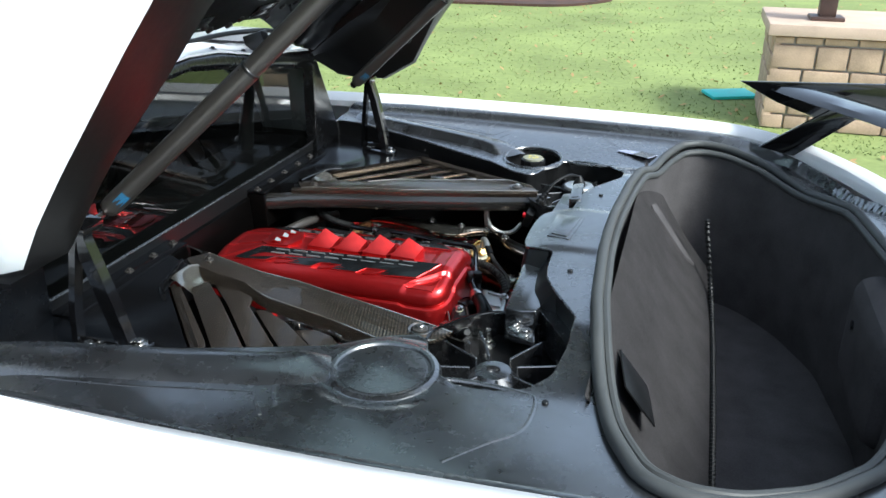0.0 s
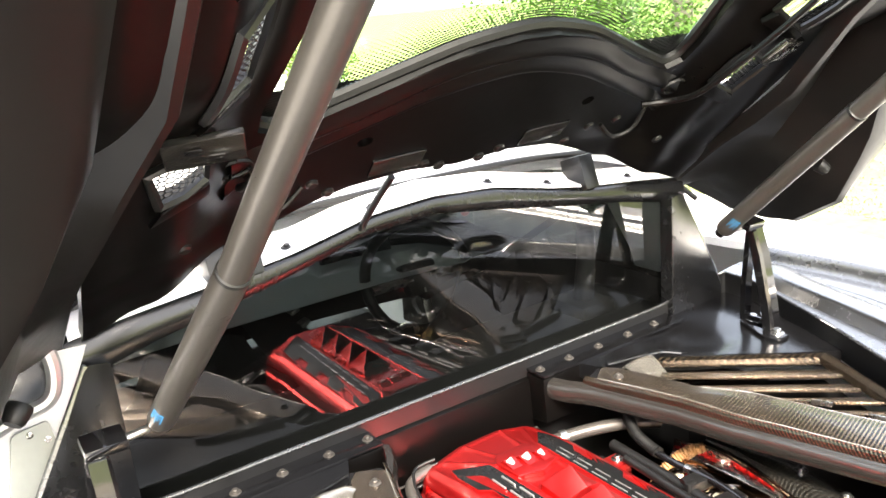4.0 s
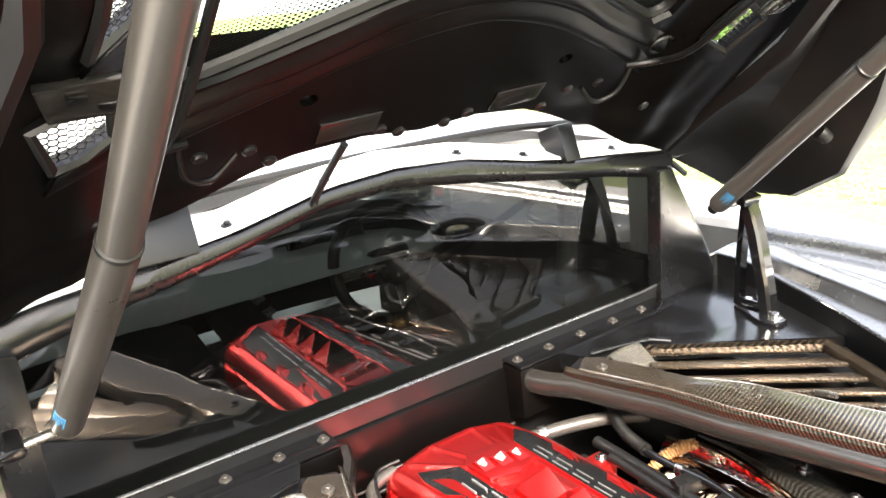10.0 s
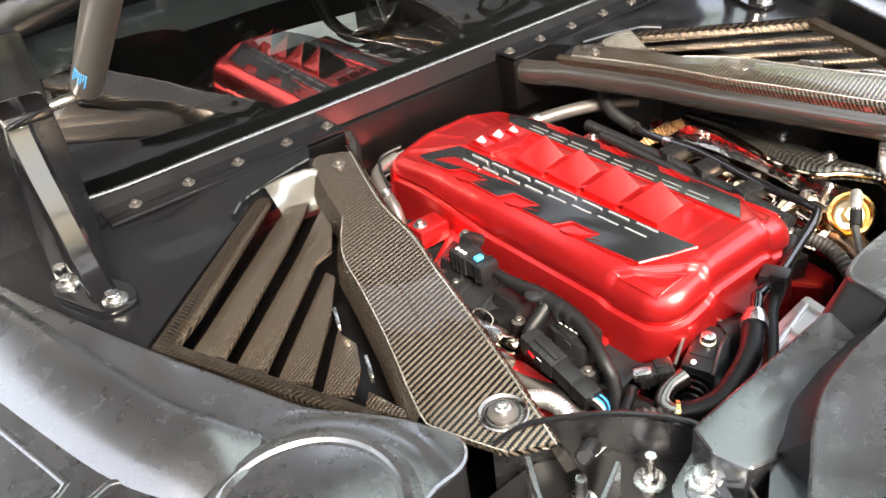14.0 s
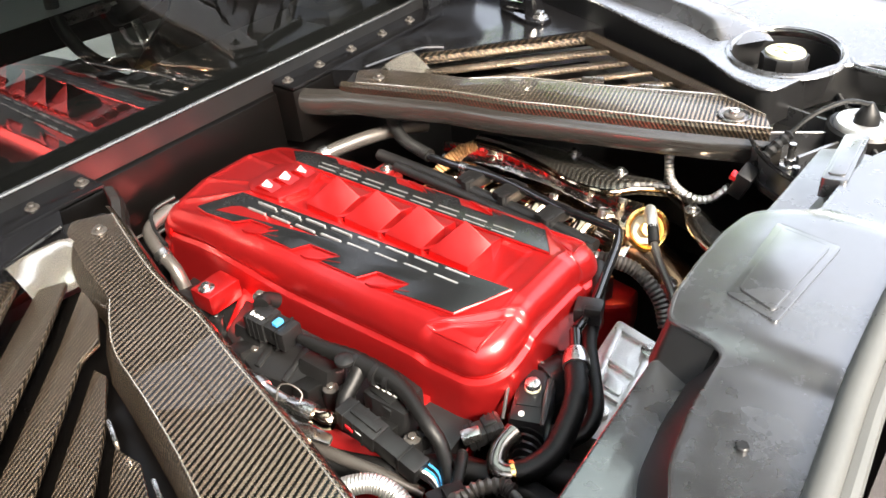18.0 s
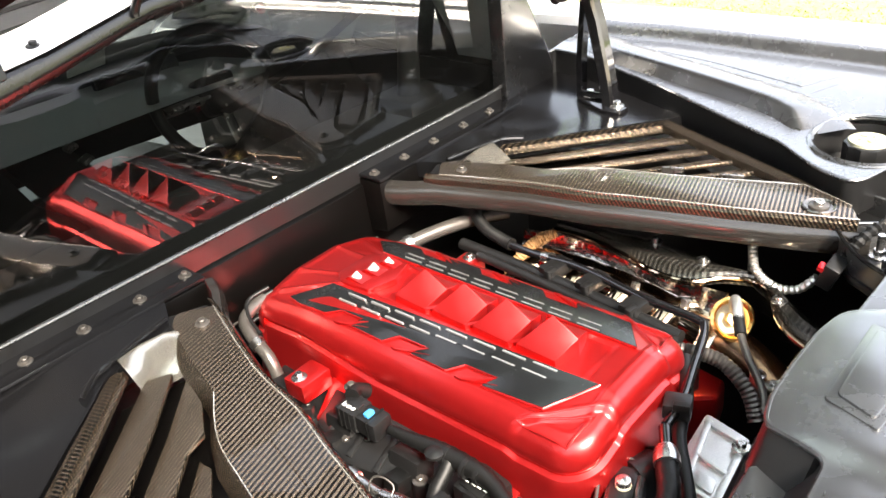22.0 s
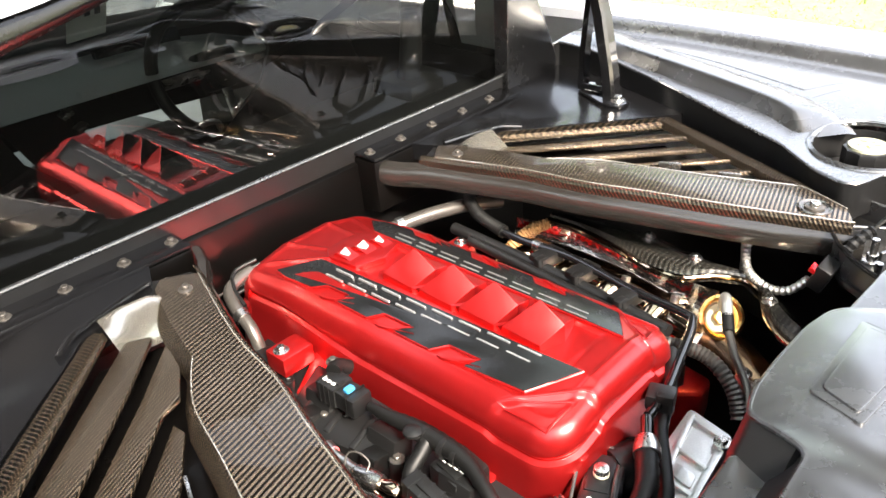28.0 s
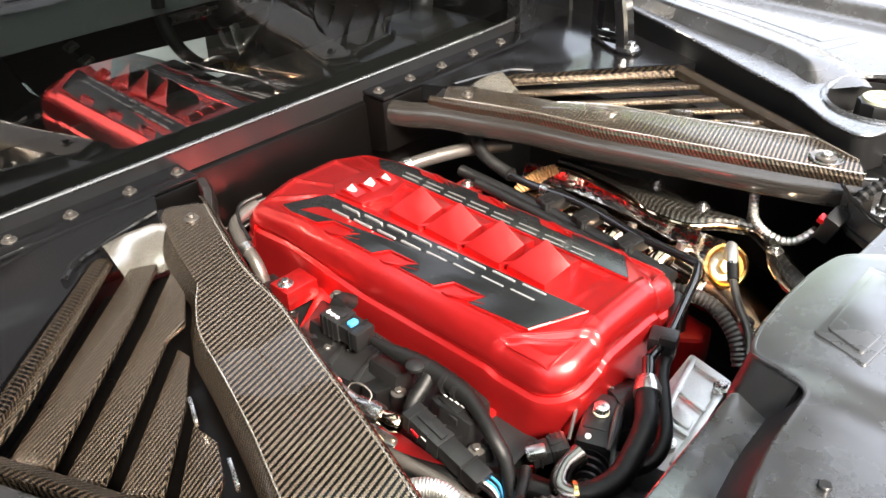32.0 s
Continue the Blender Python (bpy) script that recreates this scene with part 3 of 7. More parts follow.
# satin black surround above the pane
hy = [-0.64 + 0.02 * i for i in range(65)]
top = [[(x, y, arch(y) * (1 - k) + roof_edge(y) * k + dz) for y in hy] for x, k, dz in ((-0.068, 0, -0.006), (-0.046, 0, -0.005), (-0.036, 0, 0.0), (-0.032, 0, 0.006), (-0.031, 0.4, 0), (-0.034, 0.75, 0), (-0.041, 1, -0.003), (-0.07, 1, -0.002))]
part("header_rail", loft(top), SATIN_TRIM, win, "satin black moulded header rail")
PLATE_GREY = material("grey_primer_plate", (0.30, 0.31, 0.28), 0.35, 0.0, 0.2, 0.08, 20)
for s in (1, -1):
    # the pillar widens towards its foot
    out = round_poly([(0.572, 0.893), (0.572, 1.165), (0.604, 1.168), (0.700, 0.995), (0.736, 0.925), (0.736, 0.893)], 0.008, 3)
    upright = Matrix(((0, 0, 1, 0), (s, 0, 0, 0), (0, 1, 0, 0), (0, 0, 0, 1)))
    part("pillar", prism(out, -0.040, -0.006, 0.008, 3, upright), SATIN_TRIM, win, "satin black window pillar")
    part("pillar_edge", tube([(-0.012, s * 0.603, 1.166), (-0.012, s * 0.700, 0.995), (-0.012, s * 0.734, 0.925)], 0.006, 8, 3), SATIN, win)
    # painted quarter behind it, with a riveted plate and a small window
    quarter = part("quarter_panel", loft([[(x, s * (y + d), z) for y, z in ((0.600, 1.195), (0.645, 1.10), (0.690, 1.02), (0.730, 0.95), (0.745, 0.90))] for x, d in ((-0.30, 0.02), (-0.20, 0.02), (-0.12, 0.015), (-0.05, 0.004), (-0.042, -0.01)) if s > 0] if s > 0 else [[(x, s * (y + d), z) for y, z in ((0.600, 1.195), (0.645, 1.10), (0.690, 1.02), (0.730, 0.95), (0.745, 0.90))] for x, d in ((-0.016, -0.004), (-0.020, 0.02), (-0.022, 0.06), (-0.026, 0.085), (-0.05, 0.105), (-0.12, 0.115), (-0.30, 0.12))], thick=0.003), WHITE, win, "white painted quarter panel")
    if s > 0:
        continue
    plate = part("rivet_plate", prism(round_poly([(0.712, 1.098), (0.664, 1.105), (0.660, 1.068), (0.704, 0.978), (0.722, 0.972), (0.736, 0.992)], 0.008, 3), -0.003, 0.003, 0.0015, 2, Matrix.Translation((-0.017, 0, 0)) @ Matrix(((0, 0, 1, 0), (s, 0, 0, 0), (0, 1, 0, 0), (0, 0, 0, 1)))), PLATE_GREY, quarter, "grey-green plate with four rivets")
    for y, z in ((0.690, 1.092), (0.670, 1.078), (0.724, 0.995), (0.708, 0.983)):
        part("rivet", lathe([(0.005, 0), (0.0048, 0.0015), (0.003, 0.0025), (0.0022, 0.001), (0, 0.001)], 14, Matrix.Translation((-0.014, s * y, z)) @ pose(0, 0, 0, 0, 90, 0)), STEEL, quarter)
    frame_way = [(0.760, 1.235), (0.700, 1.235), (0.660, 1.222), (0.644, 1.195), (0.645, 1.155), (0.660, 1.130), (0.700, 1.120), (0.760, 1.098)]
    part("quarter_window_frame", tube([(-0.018, s * y, z) for y, z in frame_way], 0.011, 10), SILVER, quarter, "silver window frame")
    part("quarter_window", prism([(y, z) for y, z in frame_way], -0.002, 0.002, 0.0, 1, Matrix.Translation((-0.019, 0, 0)) @ Matrix(((0, 0, 1, 0), (s, 0, 0, 0), (0, 1, 0, 0), (0, 0, 0, 1)))), GLOSS, quarter, "dark quarter glass")

# white roof edge above the window
roof = thing("roof", "white roof panel with bolted rear flange", "roof", "", "structure")


strip = []
ry = [-0.615 + 0.0205 * i for i in range(61)]
for dx, dz in ((0.012, -0.001), (0.010, 0.004), (-0.004, 0.006), (-0.024, 0.009), (-0.030, 0.012), (-0.036, 0.018), (-0.050, 0.022)):
    strip.append([(-0.05 + dx, y, roof_edge(y) + dz * (1.0 if dz < 0.01 else 1.0 - 0.25 * (y / 0.7) ** 2)) for y in ry])
part("roof_flange", loft(strip), WHITE, roof, "white painted flange with black clips")
EDGE = [(-0.76, 1.111), (-0.665, 1.183), (-0.573, 1.243), (-0.496, 1.268), (-0.352, 1.284), (-0.22, 1.293), (0.0, 1.296), (0.22, 1.293), (0.352, 1.284), (0.496, 1.268), (0.573, 1.243), (0.665, 1.183), (0.76, 1.111)]
part("roof_seal", tube([(-0.100, y, z) for y, z in EDGE], 0.0065, 8, 4), RUBBER, roof, "black rubber roof edge seal")
part("roof_skin", loft([[(x, y * w, z * (1 - d) + d * 1.12 + u) for y, z in EDGE] for x, w, d, u in ((-0.103, 1.0, 0.0, 0.0), (-0.13, 1.0, 0.0, 0.006), (-0.35, 1.0, 0.0, 0.008), (-0.7, 0.97, 0.25, 0.0), (-1.0, 0.85, 0.6, 0.0))], thick=0.02), WHITE, roof)
for y, w in ((-0.368, 0.085), (0.365, 0.036)):
    part("hinge_slot", box(0.06, w, 0.070, 0.004, pose(-0.062, y, roof_edge(y) + 0.022, 0, -18, 0)), BLACK, roof, "black hinge recess through the flange")
for s in (1, -1):
    part("a_pillar", tube([(-0.98, s * 0.60, 1.17), (-1.35, s * 0.68, 1.0), (-1.75, s * 0.76, 0.82)], 0.03, 10), WHITE, roof)
    part("b_pillar", loft([[(-0.30, s * 0.74, 1.2), (-0.42, s * 0.72, 1.2)], [(-0.30, s * 0.82, 0.86), (-0.50, s * 0.83, 0.86)]], thick=0.03), WHITE, roof)
for y in (-0.529, -0.273, -0.114, 0.132, 0.274, 0.494):
    bolt((-0.058, y, roof_edge(y) + 0.006), BOLT_BLACK, None, (0.15, 0, 1), "black plastic push clip on the white flange", "clip", "roof clips")


# ---- engine cover ----
COVER_X0, COVER_X1, COVER_W = 0.022, 0.624, 0.134


def lid_z(x, y):
    """The lid without its edges: it slopes to both flanks and down to the cabin."""
    a = abs(y)
    z = 0.854 + 0.014 * (x - 0.33) - 0.24 * max(0.0, a - 0.042)
    return z - 0.013 * (1 - fall(0.035, 0.165, x))


def near_line(x, y, p, q):
    """Distance from a line piece in plan."""
    px, py, qx, qy = *p, *q
    t = max(0.0, min(1.0, ((x - px) * (qx - px) + (y - py) * (qy - py)) / ((qx - px) ** 2 + (qy - py) ** 2)))
    return math.hypot(x - px - t * (qx - px), y - py - t * (qy - py))


CORNER_TRI = [(0.526, 0.121), (0.603, 0.074), (0.594, 0.121)]
CORNERS = ((COVER_X0, 0.036, -1), (COVER_X1, 0.046, 1))


def band_edge(x):
    """Outer edge of the raised band that runs from the plates over the tail."""
    return 0.122 - 0.78 * (x - 0.526) if x < 0.606 else 0.0596 - 0.10 * (x - 0.606)


def rim_distance(x, y):
    """Distance inwards from the cover's outline."""
    d = min(x - COVER_X0, COVER_X1 - x, COVER_W - abs(y))
    for end, r, sign in CORNERS:
        kx, ky = sign * (x - end) + r, abs(y) - (COVER_W - r)
        if kx > 0 and ky > 0:
            d = r - math.hypot(kx, ky)
    return max(0.0, d)


def cover_top(x, y, d):
    """Lid height with its moulded lines; d: distance from the outline."""
    a = abs(y)
    z = lid_z(x, y)
    # channel that holds the scoops, and the bands beside it
    z -= 0.0045 * fall(0.040, 0.035, a) * fall(0.16, 0.175, x) * fall(0.572, 0.556, x)
    # step from the plate's end over the tail, framed corner below it
    tail = fall(0.512, 0.536, x)
    if tail > 0:
        k = a - band_edge(x)
        z -= 0.0058 * tail * fall(-0.0010, 0.0070, k)
        z += 0.0010 * tail * math.exp(-((k + 0.0030) / 0.0022) ** 2)
        if inside(x, a, CORNER_TRI):
            e = min(near_line(x, a, CORNER_TRI[i - 1], CORNER_TRI[i]) for i in range(3))
            z -= 0.0026 * fall(0.0, 0.0030, e)
    # fan of creases at the front
    z += 0.0034 * math.exp(-(near_line(x, a, (0.150, 0.046), (0.058, 0.086)) / 0.0042) ** 2)
    z += 0.0030 * math.exp(-(near_line(x, a, (0.150, 0.022), (0.050, 0.040)) / 0.0040) ** 2)
    # edge line of the lid, and its rounded shoulder
    z += 0.0016 * math.exp(-((d - 0.026) / 0.004) ** 2)
    r = 0.022
    if d < r:
        z -= 0.030 * (1 - math.sqrt(max(0.0, 1 - ((r - d) / r) ** 2)))
    return z


def cover_half(x):
    """Half width of the cover's outline at x, with rounded corners."""
    for end, r, sign in CORNERS:
        k = sign * (x - end) + r
        if k > 0:
            return COVER_W - r + math.sqrt(max(0.0, r * r - k * k))
    return COVER_W - 0.004 * fall(0.30, 0.02, x)


cover = thing("engine_cover", "satin red engine cover with black plates and peaked scoops", "engine cover")
bm = bmesh.new()
nx, ny = 250, 168
grid = []
for i in range(nx + 1):
    u = i / nx
    x = COVER_X0 + (0.49 - COVER_X0) * u / 0.5 if u < 0.5 else 0.49 + (COVER_X1 - 0.49) * (u - 0.5) / 0.5
    w = cover_half(x)
    row = []
    for j in range(ny + 1):
        v = 2 * j / ny - 1
        y = w * math.sin(v * 1.35) / math.sin(1.35)
        row.append(bm.verts.new((x, y, cover_top(x, y, rim_distance(x, y)))))
    grid.append(row)
for a, b in zip(grid, grid[1:]):
    for j in range(ny):
        bm.faces.new((a[j], b[j], b[j + 1], a[j + 1]))
edge_loop = [r[0] for r in grid] + grid[-1][1:-1] + [r[-1] for r in reversed(grid)] + grid[0][-2:0:-1]
last, k = edge_loop, len(edge_loop)
normals = []
for i in range(k):
    t = edge_loop[(i + 1) % k].co - edge_loop[i - 1].co
    normals.append(Vector((t.y, -t.x, 0)).normalized())
for off, drop in ((-0.0012, 0.0035), (-0.0030, 0.0055), (-0.0030, 0.0080), (0.0030, 0.0115), (0.0048, 0.0160), (0.0056, 0.030), (0.009, 0.055), (0.013, 0.085)):
    ring = [bm.verts.new((v.co.x + n.x * off, v.co.y + n.y * off, v.co.z - drop)) for v, n in zip(edge_loop, normals)]
    for i in range(k):
        bm.faces.new((last[i], ring[i], ring[(i + 1) % k], last[(i + 1) % k]))
    last = ring
bmesh.ops.recalc_face_normals(bm, faces=bm.faces)
part("shell", bm, RED, cover)


def on_lid(points, lift, bevel, mat, name, label="", parent=None):
    bm = prism(points, lambda x, y: lid_z(x, y) - 0.008, lambda x, y: lid_z(x, y) + lift, bevel, 2)
    return part(name, bm, mat, parent or cover, label)


PLATE = [(0.088, 0.096), (0.142, 0.053), (0.588, 0.042), (0.548, 0.098), (0.462, 0.104), (0.474, 0.086), (0.424, 0.087), (0.406, 0.105), (0.345, 0.105), (0.358, 0.087), (0.310, 0.088), (0.293, 0.105), (0.226, 0.104),
         (0.240, 0.087), (0.196, 0.088), (0.176, 0.102), (0.118, 0.103)]
for s in (-1, 1):
    plate = on_lid([(x, s * y) for x, y in PLATE][::s], 0.0042, 0.0010, BADGE, "name_plate", "brushed black plate with silver bars")
    part("plate_rim", tube([(x, s * y, lid_z(x, y) + 0.0022) for x, y in PLATE + PLATE[:1]], 0.0016, 6, 1), RED, cover)
    for i in range(8):
        # each mark: two thin silver bars
        x = 0.176 + 0.0452 * i
        mid = 0.0655 - 0.036 * (x - 0.19)
        at = lambda u, v: (x + u + 0.45 * (0.008 - v), s * (mid + v))
        for u0, v0, u1, v1 in ((0.0, 0.0080, 0.034, 0.0060), (0.0, -0.0060, 0.034, -0.0080)):
            q = [at(u0, v0), at(u1, v0), at(u1, v1), at(u0, v1)]
            part("bar", prism(q[::-s], lambda u, v: lid_z(u, v) + 0.002, lambda u, v: lid_z(u, v) + 0.0048), SILVER, plate)
    for x in (0.200, 0.312, 0.422):
        # slash notches below the plate: a lit upper face over a dark slit
        q = [(x + u, s * v) for u, v in ((0.0, 0.1085), (0.046, 0.0905), (0.052, 0.0885), (0.030, 0.1035), (0.060, 0.0965), (0.010, 0.1095))]
        on_lid(q[::s], 0.0052, 0.0010, RED, "slash_rib")
    # moulded rim of the tail's corner panel, and the crest of the band beside it
    ring = [Vector(CORNER_TRI[i % 3]).lerp(Vector(CORNER_TRI[(i + 1) % 3]), u / 8) for i in range(3) for u in range(8)]
    part("corner_rim", tube([(x, s * y, cover_top(x, y, rim_distance(x, y)) + 0.0006) for x, y in ring + ring[:1]], 0.0015, 8, 1), RED, cover)
    crest = [(x, band_edge(x) - 0.0015) for x in (0.532, 0.545, 0.56, 0.575, 0.59, 0.602, 0.608, 0.614)]
    part("band_crest", tube([(x, s * y, cover_top(x, y, rim_distance(x, y)) - 0.0004) for x, y in crest], [0.0006] + [0.0015] * 6 + [0.0006], 8, 1), RED, cover)
    for x, w in ((0.275, 0.05), (0.40, 0.05), (0.52, 0.045)):
        part("lug", prism([(x - w / 2, s * 0.134), (x + w / 2, s * 0.134), (x + w * 0.35, s * 0.164), (x - w * 0.35, s * 0.164)][::s], 0.705, lambda u, v: 0.755 - 0.9 * (abs(v) - 0.134), 0.003), RED, cover)


def wedge(points, faces):
    bm = bmesh.new()
    v = [bm.verts.new(p) for p in points]
    for f in faces:
        bm.faces.new([v[i] for i in f])
    bmesh.ops.recalc_face_normals(bm, faces=bm.faces)
    return bm


for i in range(4):
    # chevron scoop: crest falling to the tail, lip high in front over a black mouth
    x = 0.251 + 0.0705 * i
    z = lid_z(x + 0.03, 0) + 0.0055
    A, B, C, D = (x, 0.033, z), (x + 0.034, 0.0, z + 0.036), (x + 0.070, 0.0, z + 0.015), (x + 0.060, 0.036, z)
    mirror_y = lambda p: (p[0], -p[1], p[2])
    low = lambda p, d=0.0: (p[0] + d, p[1], z - 0.016)
    pts = [A, B, C, D, mirror_y(A), mirror_y(D), low(A), low(D), low(mirror_y(A)), low(mirror_y(D)), low(C, 0.002), low(B, 0.004)]
    bm = wedge(pts, ((0, 1, 2, 3), (4, 5, 2, 1), (3, 2, 10, 7), (5, 9, 10, 2), (0, 3, 7, 6), (4, 8, 9, 5)))
    part("scoop", bevelled(bm, 0.0010, 2, 18), RED, cover)
    mouth = [(p[0] + 0.0012, p[1] * 0.98, p[2] - 0.0006) for p in (A, B, mirror_y(A))] + [low(A, 0.010), low(B, 0.010), low(mirror_y(A), 0.010)]
    part("scoop_mouth", wedge(mouth, ((0, 1, 4, 3), (1, 2, 5, 4))), BLACK, cover, "black mouth under the scoop's lip")
    # thin ledge ahead of the lip
    ledge = [(x - 0.012, 0.037, z + 0.001), (x + 0.020, 0.0, z + 0.003), (x + 0.026, 0.0, z + 0.003), (x - 0.004, 0.037, z + 0.001)]
    ledge += [mirror_y(p) for p in ledge]
    part("ledge", wedge(ledge, ((0, 1, 2, 3), (4, 7, 6, 5))), RED, cover)
# small block of fins ahead of the first scoop, sky glints as silver flats
on_lid([(0.128, -0.030), (0.150, -0.046), (0.206, -0.043), (0.222, 0.0), (0.206, 0.043), (0.150, 0.046), (0.128, 0.030)], 0.005, 0.002, RED, "front_bed")
for y0, w, x0 in ((-0.040, 0.024, 0.166), (-0.012, 0.026, 0.172), (0.017, 0.022, 0.178)):
    z = lid_z(0.18, 0) + 0.004
    part("front_fin", wedge([(x0 - 0.012, y0, z), (x0 - 0.012, y0 + w, z), (x0 - 0.002, y0 + w * 0.9, z + 0.0072), (x0 - 0.002, y0, z + 0.0072), (x0 + 0.022, y0 + 0.002, z + 0.001), (x0 + 0.022, y0 + w - 0.002, z + 0.001)],
                            ((0, 1, 2, 3), (3, 2, 5, 4), (0, 3, 4), (1, 5, 2))), RED, cover)
    part("fin_glint", wedge([(x0 + 0.001, y0 + 0.003, z + 0.0070), (x0 + 0.001, y0 + w - 0.010, z + 0.0070 + 0.37 * (w - 0.013)), (x0 + 0.013, y0 + w - 0.011, z + 0.0015 + 0.37 * (w - 0.013)), (x0 + 0.013, y0 + 0.005, z + 0.0015)], ((0, 1, 2, 3),)), SILVER, cover, "silver flat painting the sky glint on a fin")
for s in (-1, 1):
    part("bolt_lug", box(0.040, 0.052, 0.030, 0.004, Matrix.Translation((0.203, s * 0.172, 0.776))), RED, cover)
    bolt((0.201, s * 0.184, 0.790), BOLT_STEEL, None, (0, 0, 1), "steel flange bolt on a red lug", "bolt", "cover bolts")
    part("lug_web", prism([(0.215, s * 0.135), (0.275, s * 0.135), (0.285, s * 0.190), (0.228, s * 0.190)][::s], 0.70, lambda u, v: 0.772 - 0.62 * (abs(v) - 0.135) - 0.25 * (u - 0.22), 0.003), RED, cover)

# ---- twill carbon panels over the side tanks ----
SPINE = [(0.080, 0.268), (0.110, 0.226), (0.262, 0.276), (0.365, 0.295), (0.442, 0.318), (0.568, 0.352), (0.66, 0.380), (0.722, 0.400), (0.700, 0.440), (0.640, 0.466), (0.610, 0.468),
         (0.500, 0.430), (0.418, 0.405), (0.345, 0.385), (0.300, 0.362), (0.262, 0.336), (0.175, 0.313), (0.100, 0.288)]
LOUVRES = [[(0.112, 0.375), (0.300, 0.606), (0.330, 0.593), (0.302, 0.554), (0.137, 0.380)],
           [(0.149, 0.360), (0.318, 0.553), (0.346, 0.587), (0.390, 0.566), (0.250, 0.414), (0.175, 0.340)],
           [(0.188, 0.327), (0.262, 0.402), (0.403, 0.560), (0.439, 0.542), (0.308, 0.406), (0.300, 0.380), (0.250, 0.348)],
           [(0.320, 0.398), (0.452, 0.535), (0.492, 0.518), (0.405, 0.442), (0.371, 0.419), (0.345, 0.400)],
           [(0.428, 0.447), (0.505, 0.512), (0.536, 0.497), (0.512, 0.472), (0.47, 0.450)], [(0.531, 0.473), (0.550, 0.490), (0.600, 0.477), (0.585, 0.471)]]


def carbon_panel(s):
    name = thing("carbon_panel", "lacquered twill carbon-fibre louvred panel bolted beside the engine", "panel", "carbon panels")
    fl = lambda pts: [(x, s * y) for x, y in pts][::(1 if s < 0 else -1)]
    part("spine", prism(fl(round_poly(SPINE, 0.008, 3)), 0.894, 0.902, 0.0022), CARBON, name, "bowed carbon spine")
    # fold down to the engine
    edge = [(0.086, 0.219), (0.110, 0.226), (0.262, 0.276), (0.365, 0.295), (0.442, 0.318), (0.568, 0.352), (0.66, 0.380), (0.722, 0.400)]
    part("fold", loft([[(x, s * (y + d), z) for x, y in edge] for d, z in ((0.004, 0.9018), (0.000, 0.900), (-0.004, 0.896), (-0.005, 0.886))], thick=0.002), CARBON, name)
    part("brace", loft([[(x + e, s * (y + d), z) for x, y, e in [(0.02, 0.180, 0), (0.062, 0.196, 0)] + [(x, y, 0) for x, y in edge[1:]] + [(0.742, 0.406, 0)]]
                        for d, z, in ((0.006, 0.890), (-0.006, 0.886), (-0.012, 0.876), (-0.013, 0.862), (-0.008, 0.850), (0.004, 0.842), (0.02, 0.842))]), ANODISED, name, "dark round-edged brace bar")
    # pale metallic tubes stand in for highlights along the lacquered edges
    part("glint_line", tube([(x, s * (y + 0.0035), 0.9022) for x, y in edge[1:]], 0.0009, 8, 3), LACQUER_GLINT, name, "painted glint along the lacquered fold")
    part("glint_line", tube([(x, s * (y - 0.001), 0.9018) for x, y in ((0.262, 0.336), (0.300, 0.362), (0.345, 0.385), (0.418, 0.405), (0.500, 0.430), (0.610, 0.468), (0.640, 0.466), (0.700, 0.440))], 0.0008, 8, 3), LACQUER_GLINT, name)
    # wall from spine to louvres
    wall = [(0.120, 0.293), (0.175, 0.313), (0.262, 0.336), (0.300, 0.362), (0.345, 0.385), (0.418, 0.405), (0.500, 0.430), (0.610, 0.468)]
    part("wall", loft([[(x, s * (y - 0.001), 0.901) for x, y in wall], [(x + 0.004, s * (y + 0.004), 0.899) for x, y in wall], [(x + 0.012, s * (y + 0.018), 0.882) for x, y in wall]], thick=0.003), CARBON_FINE, name)
    # rims
    rim = [(0.124, 0.385), (0.326, 0.612), (0.470, 0.548), (0.615, 0.484), (0.640, 0.470)]
    part("rim", loft([[(x, s * (y + d), z) for x, y in rim] for d, z in ((0.012, 0.885), (0.008, 0.897), (0.0, 0.8985), (-0.012, 0.894), (-0.016, 0.882))], thick=0.002), CARBON_FINE, name)
    # lacquered front lip that slopes down into the louvres, sky glare in its colour
    lip = [[(x + e, s * y, z) for x, y in ((0.118, 0.372), (0.112, 0.340), (0.116, 0.305), (0.126, 0.293))] for e, z in ((-0.016, 0.898), (-0.006, 0.905), (0.000, 0.904), (0.044, 0.8745), (0.046, 0.866))]
    part("front_lip", loft(lip, thick=0.002), LACQUER_GLINT, name, "lacquered front lip with sky glare in its colour")
    for q in LOUVRES:
        lie = [x * 0.72 - y * 0.69 for x, y in q]
        middle = (min(lie) + max(lie)) / 2
        q = [(x + 0.72 * 0.11 * (v - middle), y - 0.69 * 0.11 * (v - middle)) for (x, y), v in zip(q, lie)]
        lie = [x * 0.72 - y * 0.69 for x, y in q]
        lo, hi = min(lie), max(lie)
        level = lambda x, y: 0.8790 + 0.015 * (x * 0.72 - abs(y) * 0.69 - lo) / (hi - lo)
        part("louvre", prism(fl(q), lambda x, y: level(x, y) - 0.008, level, 0.002, 2), CARBON, name)
    # added black sheet under the louvres, in place of the shade in their gaps
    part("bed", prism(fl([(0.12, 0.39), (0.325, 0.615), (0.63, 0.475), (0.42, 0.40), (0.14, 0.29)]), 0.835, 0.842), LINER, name)
